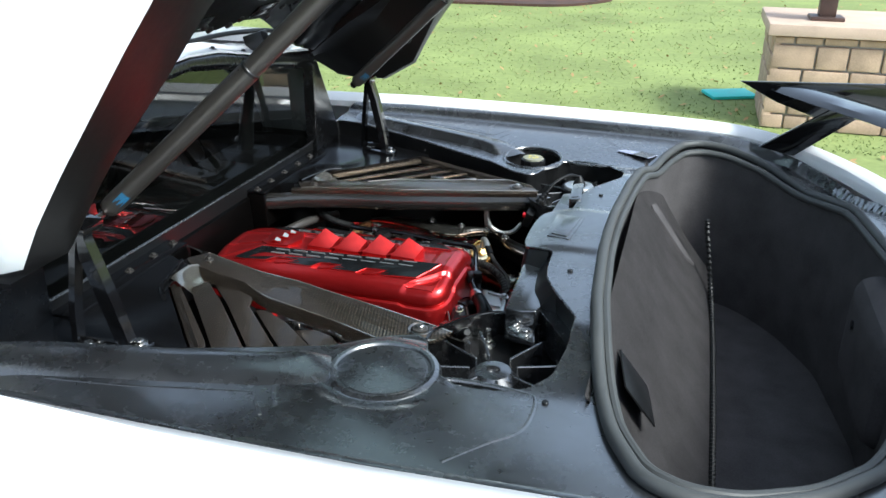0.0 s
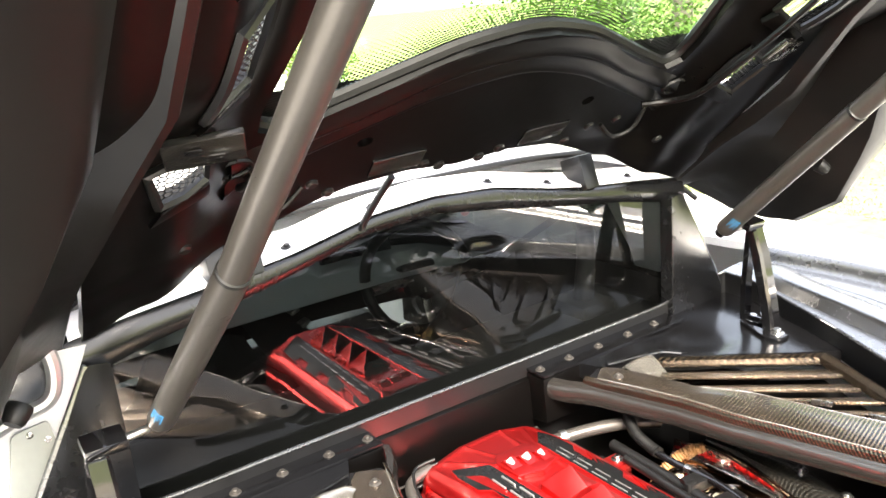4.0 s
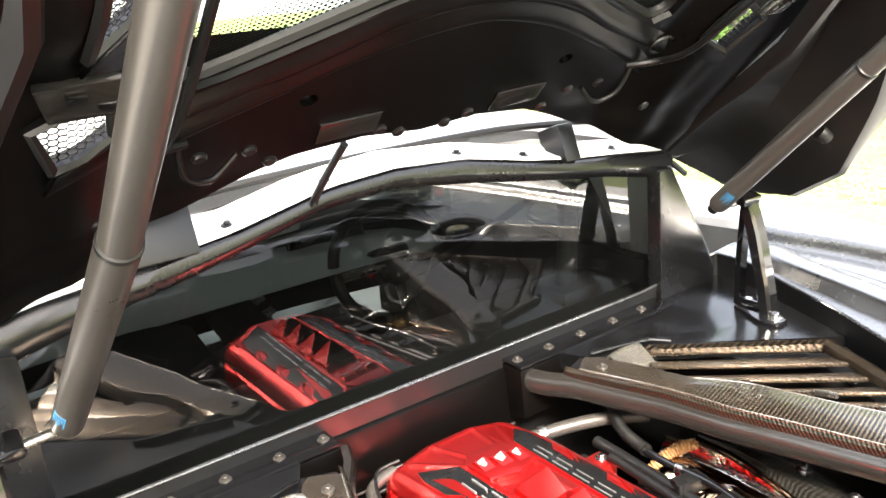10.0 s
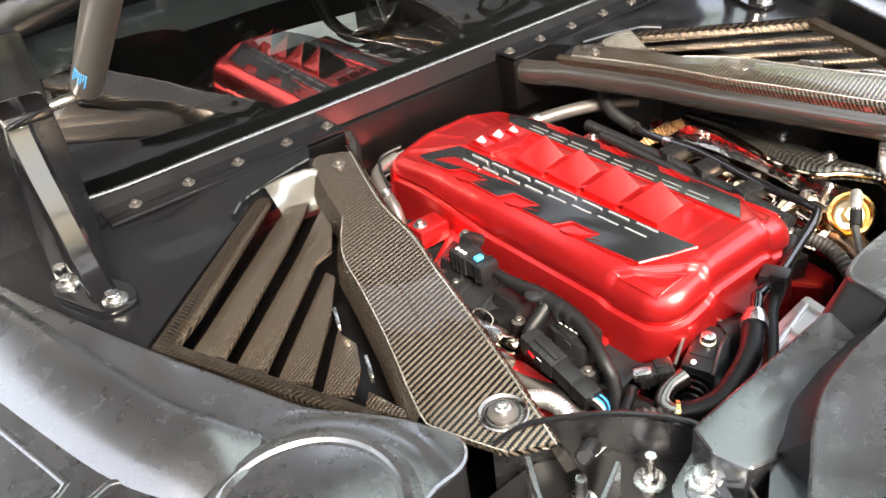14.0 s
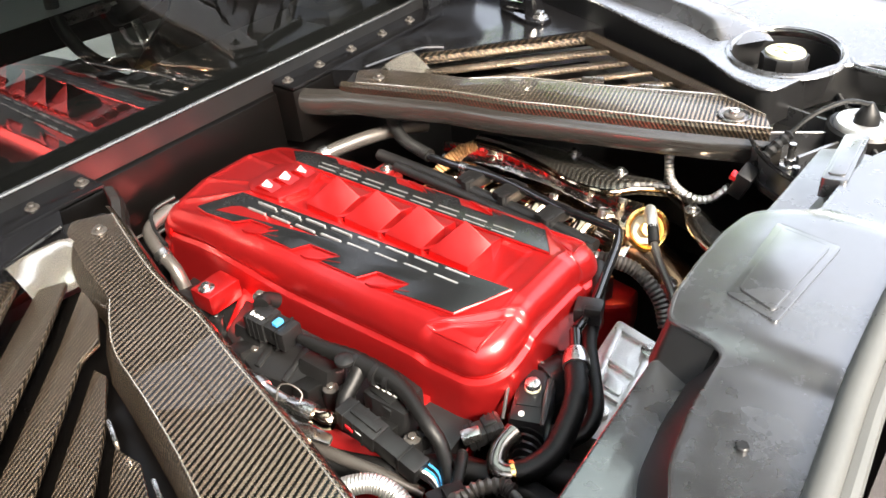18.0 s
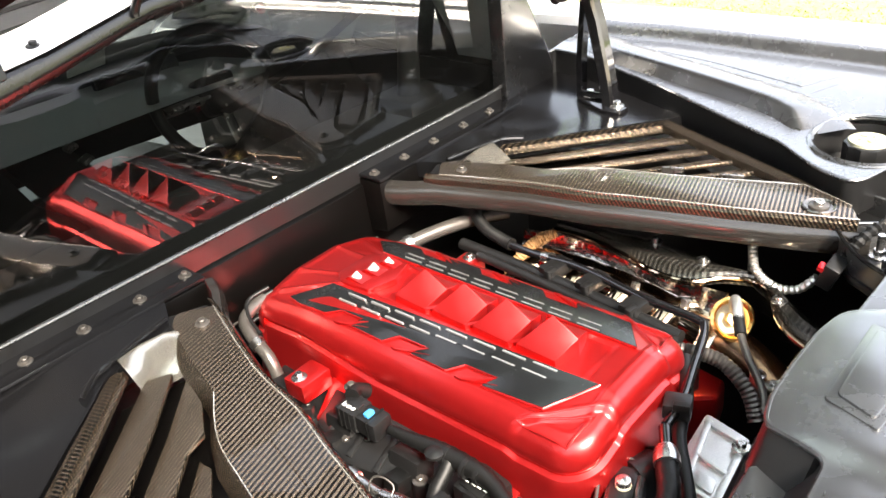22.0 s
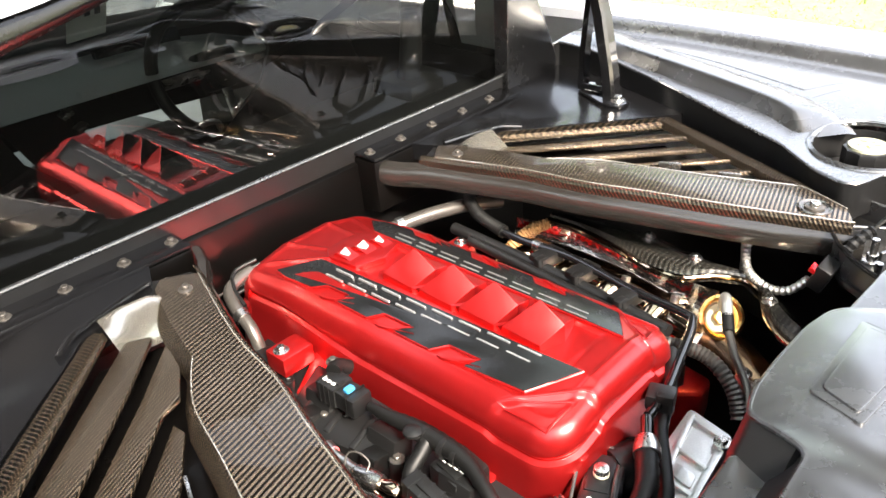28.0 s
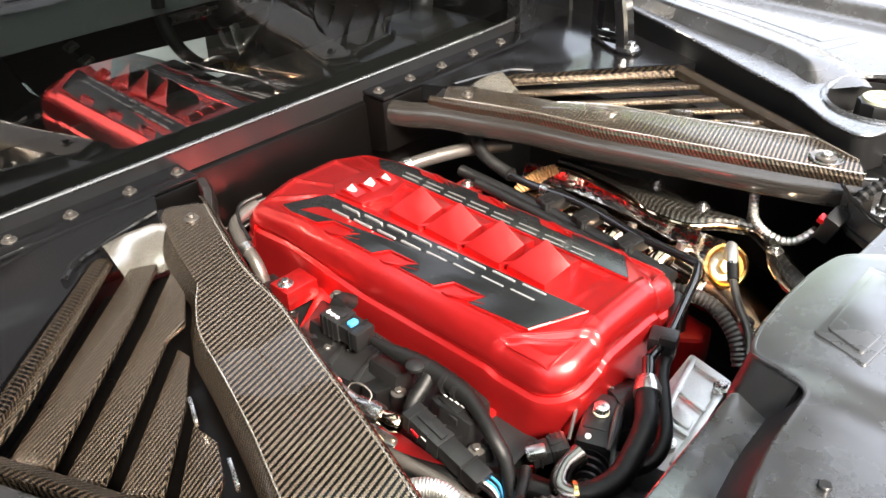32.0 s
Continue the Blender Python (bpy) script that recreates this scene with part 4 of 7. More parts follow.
    cup = part("cup", lathe([(0.0235, 0.9018), (0.0235, 0.9040), (0.0222, 0.9050), (0.0200, 0.9030), (0.0185, 0.9024), (0.0175, 0.9030), (0.0158, 0.9030), (0.0152, 0.9022), (0.0, 0.9022)], 40, Matrix.Translation((0.664, s * 0.413, 0))), CUP_STEEL, name, "pressed steel washer cup")
    part("washer", lathe([(0.014, 0.9026), (0.014, 0.9055), (0.011, 0.907), (0, 0.907)], 28, Matrix.Translation((0.664, s * 0.413, 0))), ROD, cup)
    part("screw", lathe([(0.0075, 0.906), (0.0075, 0.911), (0.006, 0.9125), (0.0035, 0.9125), (0.003, 0.909), (0, 0.909)], 20, Matrix.Translation((0.664, s * 0.413, 0))), STEEL, cup)
    part("tip_bracket", prism(fl(round_poly([(0.060, 0.285), (0.085, 0.225), (0.12, 0.232), (0.11, 0.285), (0.085, 0.300)], 0.006, 3)), 0.888, 0.893, 0.0012), BLACK, name)
    bolt((0.132, s * 0.262, 0.902), BOLT_DARK, name)
    # steel strips stand in for the bright lacquered ends of the louvres
    part("clip", box(0.034, 0.004, 0.010, 0.0015, pose(0.425, s * 0.445, 0.892, 0, 0, 22 * s)), STEEL, name, "bright lacquered louvre end, drawn as a steel strip")
    part("clip", box(0.034, 0.004, 0.010, 0.0015, pose(0.517, s * 0.463, 0.892, 0, 0, 22 * s)), STEEL, name, "bright lacquered louvre end, drawn as a steel strip")
    part("bead", tube([(0.135, s * 0.432, 0.896), (0.112, s * 0.405, 0.900), (0.104, s * 0.375, 0.902), (0.092, s * 0.33, 0.903), (0.080, s * 0.285, 0.902)], 0.005, 10), GLOSS, name)
    return name


carbon_panel(-1)
carbon_panel(1)

# ---- raised rear hatch, built flat and then turned up at its hinge ----
HATCH = pose(-0.05, 0, 1.275, 0, -40, 0)
hatch = thing("rear_hatch", "open rear hatch with black inner panel and white outer skin", "hatch")
hatch.matrix_basis = HATCH


FOOT = [(0.7, 0.34), (0.47, 0.365), (0.345, 0.385), (0.305, 0.382), (0.290, 0.355), (0.300, 0.325), (0.331, 0.26), (0.375, 0.17), (0.402, 0.11), (0.421, 0.03)]
GLASS = [(1.08, -0.29), (1.08, 0.29)] + FOOT + [(s, -y) for s, y in reversed(FOOT)]


def panel_n(s, y):
    a = abs(y)
    n = -0.005 - (0.045 + 0.04 * fall(0.35, 0.55, s)) * fall(0.38, 0.50, a) - 0.02 * fall(0.52, 0.60, a)
    n -= 0.010 * fall(0.10, 0.04, s)
    return n


VENTS = [[(0.258, 0.512), (0.280, 0.452), (0.372, 0.458), (0.334, 0.532)], [(0.440, 0.488), (0.460, 0.434), (0.60, 0.432), (0.585, 0.482)], [(0.67, 0.490), (0.69, 0.440), (0.82, 0.435), (0.81, 0.480)]]
HOLES = [(0.236, 0.21, 0.011)]
front = [(0.115, 0.0), (0.128, 0.10), (0.115, 0.20), (0.085, 0.27), (0.045, 0.36), (0.02, 0.44), (-0.005, 0.52), (-0.02, 0.60)]
outline = [(1.30, -0.60), (1.30, 0.60)] + [(s, y) for s, y in reversed(front)] + [(s, -y) for s, y in front[1:]]
holes = [GLASS] + [[(s, k * y) for s, y in v] for v in VENTS for k in (1, -1)]
holes += [[(c + r * math.cos(i * math.pi / 8), k * y + r * 1.2 * math.sin(i * math.pi / 8)) for i in range(16)] for c, y, r in HOLES for k in (1, -1)]
bm = sheet(outline, holes, panel_n, 0.012, -0.02, -0.016)
bmesh.ops.reverse_faces(bm, faces=bm.faces[:])
part("inner_panel", bm, LINER, hatch, "satin black pressed inner panel with round holes")
glass = part("glass_pane", prism([(s, y) for s, y in GLASS], 0.022, 0.026), HATCH_GLASS, hatch, "clear hatch glass with dotted black border")
glass.visible_shadow = False
# two pressed steps that follow the pane's foot
for line, high in (((0.390, 0.388, 0.376, 0.354, 0.310, 0.283, 0.256, 0.236), 0.010), ((0.356, 0.350, 0.336, 0.316, 0.276, 0.246, 0.214, 0.182), 0.008)):
    way = smooth_path([(s, k * a, 0) for k, pairs in ((-1, list(zip(line, (0.0, 0.05, 0.105, 0.16, 0.24, 0.30, 0.36, 0.41)))[:0:-1]), (1, list(zip(line, (0.0, 0.05, 0.105, 0.16, 0.24, 0.30, 0.36, 0.41))))) for s, a in pairs], 6)
    part("pressed_step", loft([[(p.x + d, p.y, panel_n(p.x + d, p.y) + 0.001 - high * h) for p in way] for d, h in ((-0.012, 0.0), (-0.009, 0.35), (-0.004, 0.85), (0.0, 1.0), (0.006, 0.95), (0.014, 0.6), (0.022, 0.2), (0.028, 0.0))]), LINER, hatch, "pressed step in the black panel")
# rubber round the pane
part("glass_gasket", tube([(s, y, 0.014) for s, y in GLASS + GLASS[:1]], 0.010, 8, 3), RUBBER, hatch)


def rail_row(s, k):
    yc = along([(-0.03, 0.775), (0.07, 0.772), (0.285, 0.735), (0.39, 0.672), (0.5, 0.625), (0.7, 0.60), (1.0, 0.60), (1.4, 0.50)], s)
    nc = along([(-0.09, -0.158), (-0.03, -0.215), (0.03, -0.262), (0.15, -0.283), (0.285, -0.232), (0.39, -0.192), (0.5, -0.150), (0.7, -0.115), (1.0, -0.08), (1.4, -0.05)], s)
    yo = along([(-0.03, 0.80), (0.2, 0.838), (0.5, 0.845), (1.1, 0.83), (1.3, 0.75), (1.4, 0.66)], s)
    no = along([(-0.09, -0.158), (-0.03, -0.22), (0.108, -0.273), (0.29, -0.227), (0.434, -0.196), (0.575, -0.166), (0.8, -0.12), (1.1, -0.07), (1.4, -0.045)], s)
    ni = panel_n(s, 0.59)
    # lip where the skirt meets the panel
    yl = along([(-0.09, 0.63), (0.1, 0.618), (0.2, 0.610), (0.3, 0.592), (0.4, 0.562), (0.5, 0.530), (0.7, 0.525), (1.4, 0.52)], s)
    nl = along([(-0.09, -0.075), (0.1, -0.085), (0.2, -0.100), (0.3, -0.110), (0.4, -0.105), (0.5, -0.100), (0.7, -0.095), (1.4, -0.06)], s)
    inner = [(yl - 0.005, min(ni, nl) + 0.030), (yl - 0.004, nl + 0.006), (yl, nl), (yl + 0.012, nl - 0.003), (yc * 0.5 + 0.60 * 0.5, nc * 0.45), (yc - 0.012, nc * 0.90), (yc, nc), (yc + 0.015, nc - 0.006), (0.5 * yc + 0.5 * yo, 0.5 * nc + 0.5 * no - 0.006), (yo - 0.004, no)]
    outer = [(yo - 0.004, no), (yo, no + 0.006), (yo + 0.012, no * 0.72), (yo - 0.004, no * 0.4 + 0.004), (yo - 0.06, 0.012)] + ([(0.715, 0.022), (0.708, 0.016), (0.705, 0.0)] if 0.18 < s < 0.92 else [(0.66, 0.030), (0.60, 0.028), (0.575, 0.0)])
    return [(s, k * y, n) for y, n in inner], [(s, k * y, n) for y, n in outer]


stations = [-0.09, -0.06, -0.03, 0.0, 0.03, 0.07, 0.11, 0.15, 0.20, 0.25, 0.30, 0.35, 0.40, 0.45, 0.50, 0.58, 0.66, 0.75, 0.85, 0.95, 1.05, 1.15, 1.25, 1.34, 1.40]
for k in (-1, 1):
    rows = [rail_row(s, k) for s in stations]
    part("side_rail", loft([r[0] for r in rows]), SKIRT, hatch, "deep satin black side skirt")
    part("outer_skin", loft([r[1] for r in rows]), WHITE, hatch, "white painted outer skin")
    part("skirt_front", loft([[p for p in rows[0][0]], [(p[0], p[1], p[2] * 0.5) for p in rows[0][0]]]), LINER, hatch)
    part("stop_buffer", lathe([(0, 0), (0.013, 0), (0.014, 0.004), (0.012, 0.018), (0.009, 0.022), (0, 0.022)], 16, Matrix.Translation((0.20, k * 0.700, -0.215)) @ pose(0, 0, 0, 180 + 35 * k, 0, 0)), RUBBER, hatch)
part("header_skin", loft([[(s, y, n) for y in (-0.42, -0.21, 0, 0.21, 0.42)] for s, n in ((0.135, 0.01), (0.15, 0.03), (0.32, 0.040))]), BLACK, hatch)
part("tail_skin", loft([[(s, y, n) for y in (-0.62, -0.42, -0.21, 0, 0.21, 0.42, 0.62)] for s, n in ((1.07, 0.046), (1.2, 0.045), (1.36, 0.03), (1.42, -0.02), (1.40, -0.06), (1.28, -0.06))]), WHITE, hatch)


def honeycomb(quad, cell, depth):
    """Hexagonal grille that fills a four-sided opening (s, y)."""
    bm = bmesh.new()
    x0, x1 = min(p[0] for p in quad) - cell, max(p[0] for p in quad) + cell
    y0, y1 = min(p[1] for p in quad) - cell, max(p[1] for p in quad) + cell
    dx, dy = cell * 0.866, cell * 0.75
    row, y = 0, y0
    mid = (sum(q[0] for q in quad) / 4, sum(q[1] for q in quad) / 4)
    grow = [((p[0] - mid[0]) * 1.08 + mid[0], (p[1] - mid[1]) * 1.08 + mid[1]) for p in quad]
    while y < y1:
        x = x0 + (dx / 2 if row % 2 else 0)
        while x < x1:
            if inside(x, y, grow):
                n0 = panel_n(x, y) + 0.004
                rings = [[bm.verts.new((x + r * math.sin(i * math.pi / 3), y + r * math.cos(i * math.pi / 3), n)) for i in range(6)] for r, n in ((cell * 0.5, n0), (cell * 0.425, n0), (cell * 0.425, n0 + depth))]
                for a, b in zip(rings, rings[1:]):
                    for i in range(6):
                        bm.faces.new((a[i], a[(i + 1) % 6], b[(i + 1) % 6], b[i]))
            x += dx
        y += dy
        row += 1
    return bm


for v in VENTS:
    for k in (-1, 1):
        q = [(s, k * y) for s, y in v]
        part("vent_mesh", honeycomb(q, 0.0115, 0.0012), BLACK, hatch, "black honeycomb vent mesh", smooth=False)
        rim = [(s, y, panel_n(s, y) - 0.003) for s, y in resample(q + q[:1], 0.03, False)] + [(*q[0], panel_n(*q[0]) - 0.003)]
        part("vent_frame", tube(rim, 0.0065, 6, 1), BLACK, hatch)
        tray = [(q[0][0] - 0.030, q[0][1] + k * 0.012), (q[1][0] - 0.030, q[1][1] - k * 0.006), q[1], q[0]]
        part("vent_lip", prism(tray[::k], lambda s, y: panel_n(s, y) - 0.014, lambda s, y: panel_n(s, y) - 0.004, 0.003), LINER, hatch)
for k in (-1, 1):
    # bracket between two vents, with its two slotted holes
    br = part("vent_bracket", box(0.050, 0.085, 0.010, 0.003, pose(0.40, k * 0.485, -0.075, 8 * k, 0, 14 * k)), ANODISED, hatch, "grey folded steel bracket")
    for d in (-0.012, 0.014):
        part("slot", box(0.010, 0.018, 0.004, 0.0015, pose(0.40 + d * 0.5, k * (0.485 + d), -0.0815, 8 * k, 0, 14 * k)), GLOSS, br)
    part("wire", tube([(0.20, k * 0.36, -0.012), (0.225, k * 0.40, -0.030), (0.275, k * 0.405, -0.055), (0.36, k * 0.40, -0.070), (0.55, k * 0.40, -0.085), (0.85, k * 0.385, -0.085)], 0.0055, 8), RUBBER, hatch, "black corrugated wiring")
    part("wire_tail", tube([(0.158, k * 0.29, -0.012), (0.135, k * 0.325, -0.028), (0.155, k * 0.36, -0.03), (0.20, k * 0.37, -0.014)], 0.004, 8), RUBBER, hatch)
    part("grommet", tube([(0.244 + 0.018 * math.cos(a), k * (0.405 + 0.024 * math.sin(a)), panel_n(0.244, 0.405) - 0.003) for a in [i * math.pi / 4 for i in range(9)]], 0.0035, 6, 2), RUBBER, hatch)
    part("reflector", box(0.042, 0.090, 0.004, 0.001, pose(0.163, k * 0.145 + 0.012, -0.0075, 0, 0, -4)), ANODISED, hatch, "brown ribbed rectangular pad")
    for s, y in ((0.150, 0.27), (0.155, 0.335), (0.105, 0.46), (0.115, 0.235), (0.140, 0.075), (0.125, 0.04)):
        part("plug", lathe([(0.010, -0.002), (0.010, -0.005), (0.007, -0.0075), (0, -0.0075)], 14, Matrix.Translation((s, k * y, panel_n(s, y) + 0.002))), BLACK, hatch)
    # hinge arm from the panel's front edge to the header
    if k < 0:
        part("hinge_arm", tube([(0.120, -0.125, -0.006), (0.062, -0.135, -0.012), (0.012, -0.146, -0.022), (0.000, -0.148, -0.030)], 0.0060, 8), BLACK, hatch)
# black dots that fade into the pane
bm = bmesh.new()
edge = smooth_path([(s, y, 0) for s, y in GLASS[5:18]], 14)
for r in range(15):
    for i in range(len(edge) - 1):
        p = edge[i].lerp(edge[i + 1], 0.5 * (r % 2))
        d = (edge[i + 1] - edge[i]).normalized()
        nrm = Vector((-d.y, d.x, 0))
        if nrm.x < 0:
            nrm = -nrm
        c = p + nrm * (0.006 + 0.0052 * r)
        h = 0.0026 * (1 - r / 17)
        if inside(c.x, c.y, GLASS):
            q = [bm.verts.new((c.x + h * math.cos(a), c.y + h * 1.25 * math.sin(a), 0.0212)) for a in (0, 1.57, 3.14, 4.71)]
            bm.faces.new(q)
bmesh.ops.solidify(bm, geom=bm.faces[:], thickness=0.0004)
dots = part("dot_border", bm, BLACK, hatch, "black dot fade", smooth=False)
dots["kind"] = "stuff"

# ---- gas struts, with their posts ----
for s in (-1, 1):
    strut = thing("gas_strut", "dark grey telescopic gas strut with blue print, holding the hatch", "gas strut", "gas struts")
    lo, mid, hi = Vector((0.135, s * 0.552, 1.118)), Vector((0.420, s * 0.512, 1.375)), Vector((1.02, s * 0.462, 1.925))
    ax = (mid - lo).normalized()
    up = (hi - mid).normalized()
    part("sleeve", tube([lo + ax * 0.018, mid], [0.0178, 0.0178], 28, 1), ROD, strut, "wider lower sleeve")
    part("sleeve_cap", tube([lo + ax * 0.004, lo + ax * 0.009, lo + ax * 0.013, lo + ax * 0.020], [0.010, 0.0155, 0.0172, 0.0178], 28, 1), ROD, strut)
    part("collar", tube([mid - ax * 0.002, mid + ax * 0.0025, mid + ax * 0.004], [0.0182, 0.0182, 0.0165], 28, 1), BLACK, strut)
    part("tube", tube([mid, hi], 0.0163, 28, 1), ROD, strut, "slim upper tube")
    part("ball_socket", tube([lo + ax * 0.006, lo - ax * 0.006, lo - ax * 0.012], [0.009, 0.010, 0.004], 16, 1), BLACK, strut)
    part("stud", tube([lo - ax * 0.002, Vector((0.150, s * 0.622, 1.118))], 0.006, 12), STEEL, strut)
    side = Vector((0.75, -0.55, 0.30)) if s > 0 else Vector((0.8, -0.5, 0.3))
    for j in range(7):
        t0 = 0.10 + 0.004 * (j % 4)
        nrm = (side - ax * side.dot(ax)).normalized()
        turned = Matrix.Rotation(radians(-26 + 8 * j), 3, ax) @ nrm
        c = lo + ax * (0.052 + 0.003 * (j % 3)) + turned * 0.0179
        m = Matrix.Translation(c) @ Matrix((ax.cross(turned), ax, turned)).transposed().to_4x4()
        part("print_bar", box(0.0012, 0.026 - 0.006 * (j % 3), 0.0006, 0, m), BLUE, strut, "blue print bar")

for s in (-1, 1):
    post = thing("strut_post", "gloss black braced strut post bolted to the well plate", "bracket", "strut posts")
    base = round_poly([(0.112, 0.668), (0.150, 0.674), (0.236, 0.640), (0.240, 0.600), (0.205, 0.592), (0.118, 0.632)], 0.014, 4)
    part("foot_plate", prism([(x, s * y) for x, y in base][::(1 if s < 0 else -1)], 0.8975, 0.905, 0.002), GLOSS, post)
    fy = lambda k: s * (0.640 - 0.012 * k)
    part("main_leg", loft([[(x, s * y, z) for x, y in ((cx - 0.014, cy - 0.009), (cx - 0.009, cy - 0.014), (cx + 0.009, cy - 0.014), (cx + 0.014, cy - 0.009), (cx + 0.014, cy + 0.012), (cx - 0.014, cy + 0.012))] for cx, cy, z in ((0.202, 0.626, 0.900), (0.190, 0.630, 0.96), (0.165, 0.634, 1.06), (0.150, 0.634, 1.105), (0.148, 0.632, 1.128))], True), GLOSS, post)
    part("head", box(0.040, 0.052, 0.016, 0.005, pose(0.148, s * 0.622, 1.124, 0, 12, 0)), GLOSS, post)
    part("rear_leg", loft([[(x, s * y, z) for x, y in ((cx - 0.006, cy - 0.010), (cx + 0.006, cy - 0.010), (cx + 0.006, cy + 0.010), (cx - 0.006, cy + 0.010))] for cx, cy, z in ((0.120, 0.652, 0.900), (0.124, 0.648, 0.98), (0.138, 0.640, 1.08), (0.145, 0.634, 1.12))], True), GLOSS, post)
    part("web", prism([(0.126, 0.906), (0.196, 0.906), (0.192, 0.918), (0.128, 0.918)], -0.0025, 0.0025, 0.001, 1, Matrix.Translation((0, s * 0.640, 0)) @ pose(0, 0, 0, 90, 0, 0)), GLOSS, post)
    for x, y in ((0.140, 0.652), (0.219, 0.620)):
        bolt((x, s * y, 0.905), BOLT_BIG, post)

# ---- trunk behind the engine bay ----
trunk = thing("trunk", "carpeted rear luggage well with rubber rim seal", "trunk", "", "structure")
rim = both(TRUNK)
part("rim_seal", tube([(x, y, deck_height(x, y) + 0.008) for x, y in round_poly(rim, 0.04, 4) + round_poly(rim, 0.04, 4)[:1]], 0.011, 12, 2), SEAL, trunk, "grey double rubber seal")
inner_rim = [((x - 1.28) * 0.955 + 1.28, y * 0.955) for x, y in rim]
part("inner_seal", tube([(x, y, deck_height(x, y) - 0.004) for x, y in round_poly(inner_rim, 0.04, 4) + round_poly(inner_rim, 0.04, 4)[:1]], 0.009, 10, 2), SEAL, trunk)
foot = [((x - 1.30) * 0.86 + 1.30, y * 0.88) for x, y in rim]
top_ring, low_ring = round_poly(inner_rim, 0.05, 4), round_poly(foot, 0.05, 4)
part("trunk_wall", loft([[(x, y, deck_height(x, y) - 0.01) for x, y in top_ring + top_ring[:1]], [(x * 0.5 + u * 0.5, y * 0.5 + v * 0.5, 0.72) for (x, y), (u, v) in zip(top_ring + top_ring[:1], low_ring + low_ring[:1])],
                         [(x, y, 0.50) for x, y in low_ring + low_ring[:1]]]), CARPET, trunk, "charcoal carpet lining")
part("trunk_floor", prism(low_ring, 0.485, 0.505), CARPET, trunk, "charcoal carpet floor")
# sloping divider panel in front, with its corded edge
panel = thing("divider_panel", "sloping charcoal carpet divider with corded rear edge", "panel")
rows = []
for k in range(7):
    f = k / 6
    w = 0.62 - 0.09 * f
    rows.append([(0.985 + 0.215 * f, y, 0.945 - 0.285 * f - 0.02 * math.sin(f * math.pi) + 0.0 * y) for y in [w * (i / 8 - 1) + 0.02 for i in range(17)]])
part("board", loft(rows, thick=0.006), CARPET, panel)
part("cord", tube([(1.203, -0.46, 0.660), (1.205, -0.2, 0.660), (1.204, 0.1, 0.661), (1.200, 0.30, 0.668), (1.192, 0.42, 0.700), (1.172, 0.475, 0.80), (1.165, 0.485, 0.845)], 0.006, 8, 8, 0.0018, 0.012), RUBBER, panel, "black knotted cord")
board_z = lambda x, y: 0.945 - 0.285 * (x - 0.985) / 0.215 - 0.02 * math.sin((x - 0.985) / 0.215 * math.pi)
part("pocket", prism(round_poly([(1.020, 0.405), (1.030, 0.470), (1.150, 0.462), (1.120, 0.430)], 0.006, 3), lambda x, y: board_z(x, y) - 0.01, lambda x, y: board_z(x, y) + 0.008, 0.003), CARPET, panel)
part("pocket_mouth", prism(round_poly([(1.040, 0.422), (1.046, 0.458), (1.118, 0.452), (1.100, 0.436)], 0.005, 3), lambda x, y: board_z(x, y), lambda x, y: board_z(x, y) + 0.0105, 0.0015), BLACK, panel)
part("latch_pocket", box(0.09, 0.12, 0.004, 0.002, pose(1.055, -0.43, 0.868, 0, 53, 10)), BLACK, panel)
hump = thing("latch_housing", "carpeted trunk latch housing on the rear wall", "housing")
part("hump_body", box(0.16, 0.34, 0.26, 0.06, Matrix.Translation((1.55, 0.0, 0.76)), 4), CARPET, hump)
part("hump_screw", lathe([(0, 0), (0.010, 0), (0.010, 0.004), (0, 0.005)], 12, pose(1.469, 0.06, 0.80, 0, -90, 0)), BLACK, hump)
hook = thing("trunk_lamp", "small clear lamp set in the trunk side lining", "lamp")
part("bezel", box(0.055, 0.006, 0.035, 0.004, pose(1.46, 0.585, 0.80, 0, 20, -28)), BLACK, hook)
part("lens", box(0.042, 0.006, 0.024, 0.003, pose(1.459, 0.581, 0.80, 0, 20, -28)), GREYP, hook)

# black wing on the tail
wing = thing("rear_wing", "gloss black rear wing on pylons with upturned ends", "wing")
lead = [(-0.90, 1.44), (-0.776, 1.50), (-0.509, 1.62), (0.0, 1.68), (0.30, 1.63), (0.509, 1.536), (0.776, 1.354), (0.90, 1.285)]
part("plane", loft([[(along([(y, x) for y, x in lead], y) + x, y, 1.120 + z) for y in [-0.88 + 0.08 * i for i in range(23)]] for x, z in ((0.0, 0.0), (0.02, 0.012), (0.09, 0.016), (0.17, 0.004), (0.172, 0.0), (0.09, 0.002), (0.02, -0.006), (0.0, 0.0))]), GLOSS, wing)
for s, dx in ((1, 0.0), (-1, 0.14)):
    part("winglet", prism([(1.215 + dx, 1.138), (1.62 + dx, 1.156), (1.62 + dx, 1.06), (1.455 + dx, 1.040), (1.32 + dx, 1.085)], -0.006, 0.006, 0.003, 2, Matrix.Translation((0, s * 0.88, 0)) @ pose(0, 0, 0, 90, 0, 0)), GLOSS, wing)
    part("pylon", prism([(1.285 + dx, 0.980), (1.46 + dx, 1.105), (1.56 + dx, 1.112), (1.38 + dx, 0.962)], -0.007, 0.007, 0.002, 2, Matrix.Translation((0, s * 0.76, 0)) @ pose(0, 0, 0, 90, 0, 0)), GLOSS, wing)

# ---- details on the deck ----
disc = thing("access_cover", "round satin black access cover set in the deck", "cover")
zc = deck_height(0.668, -0.612)
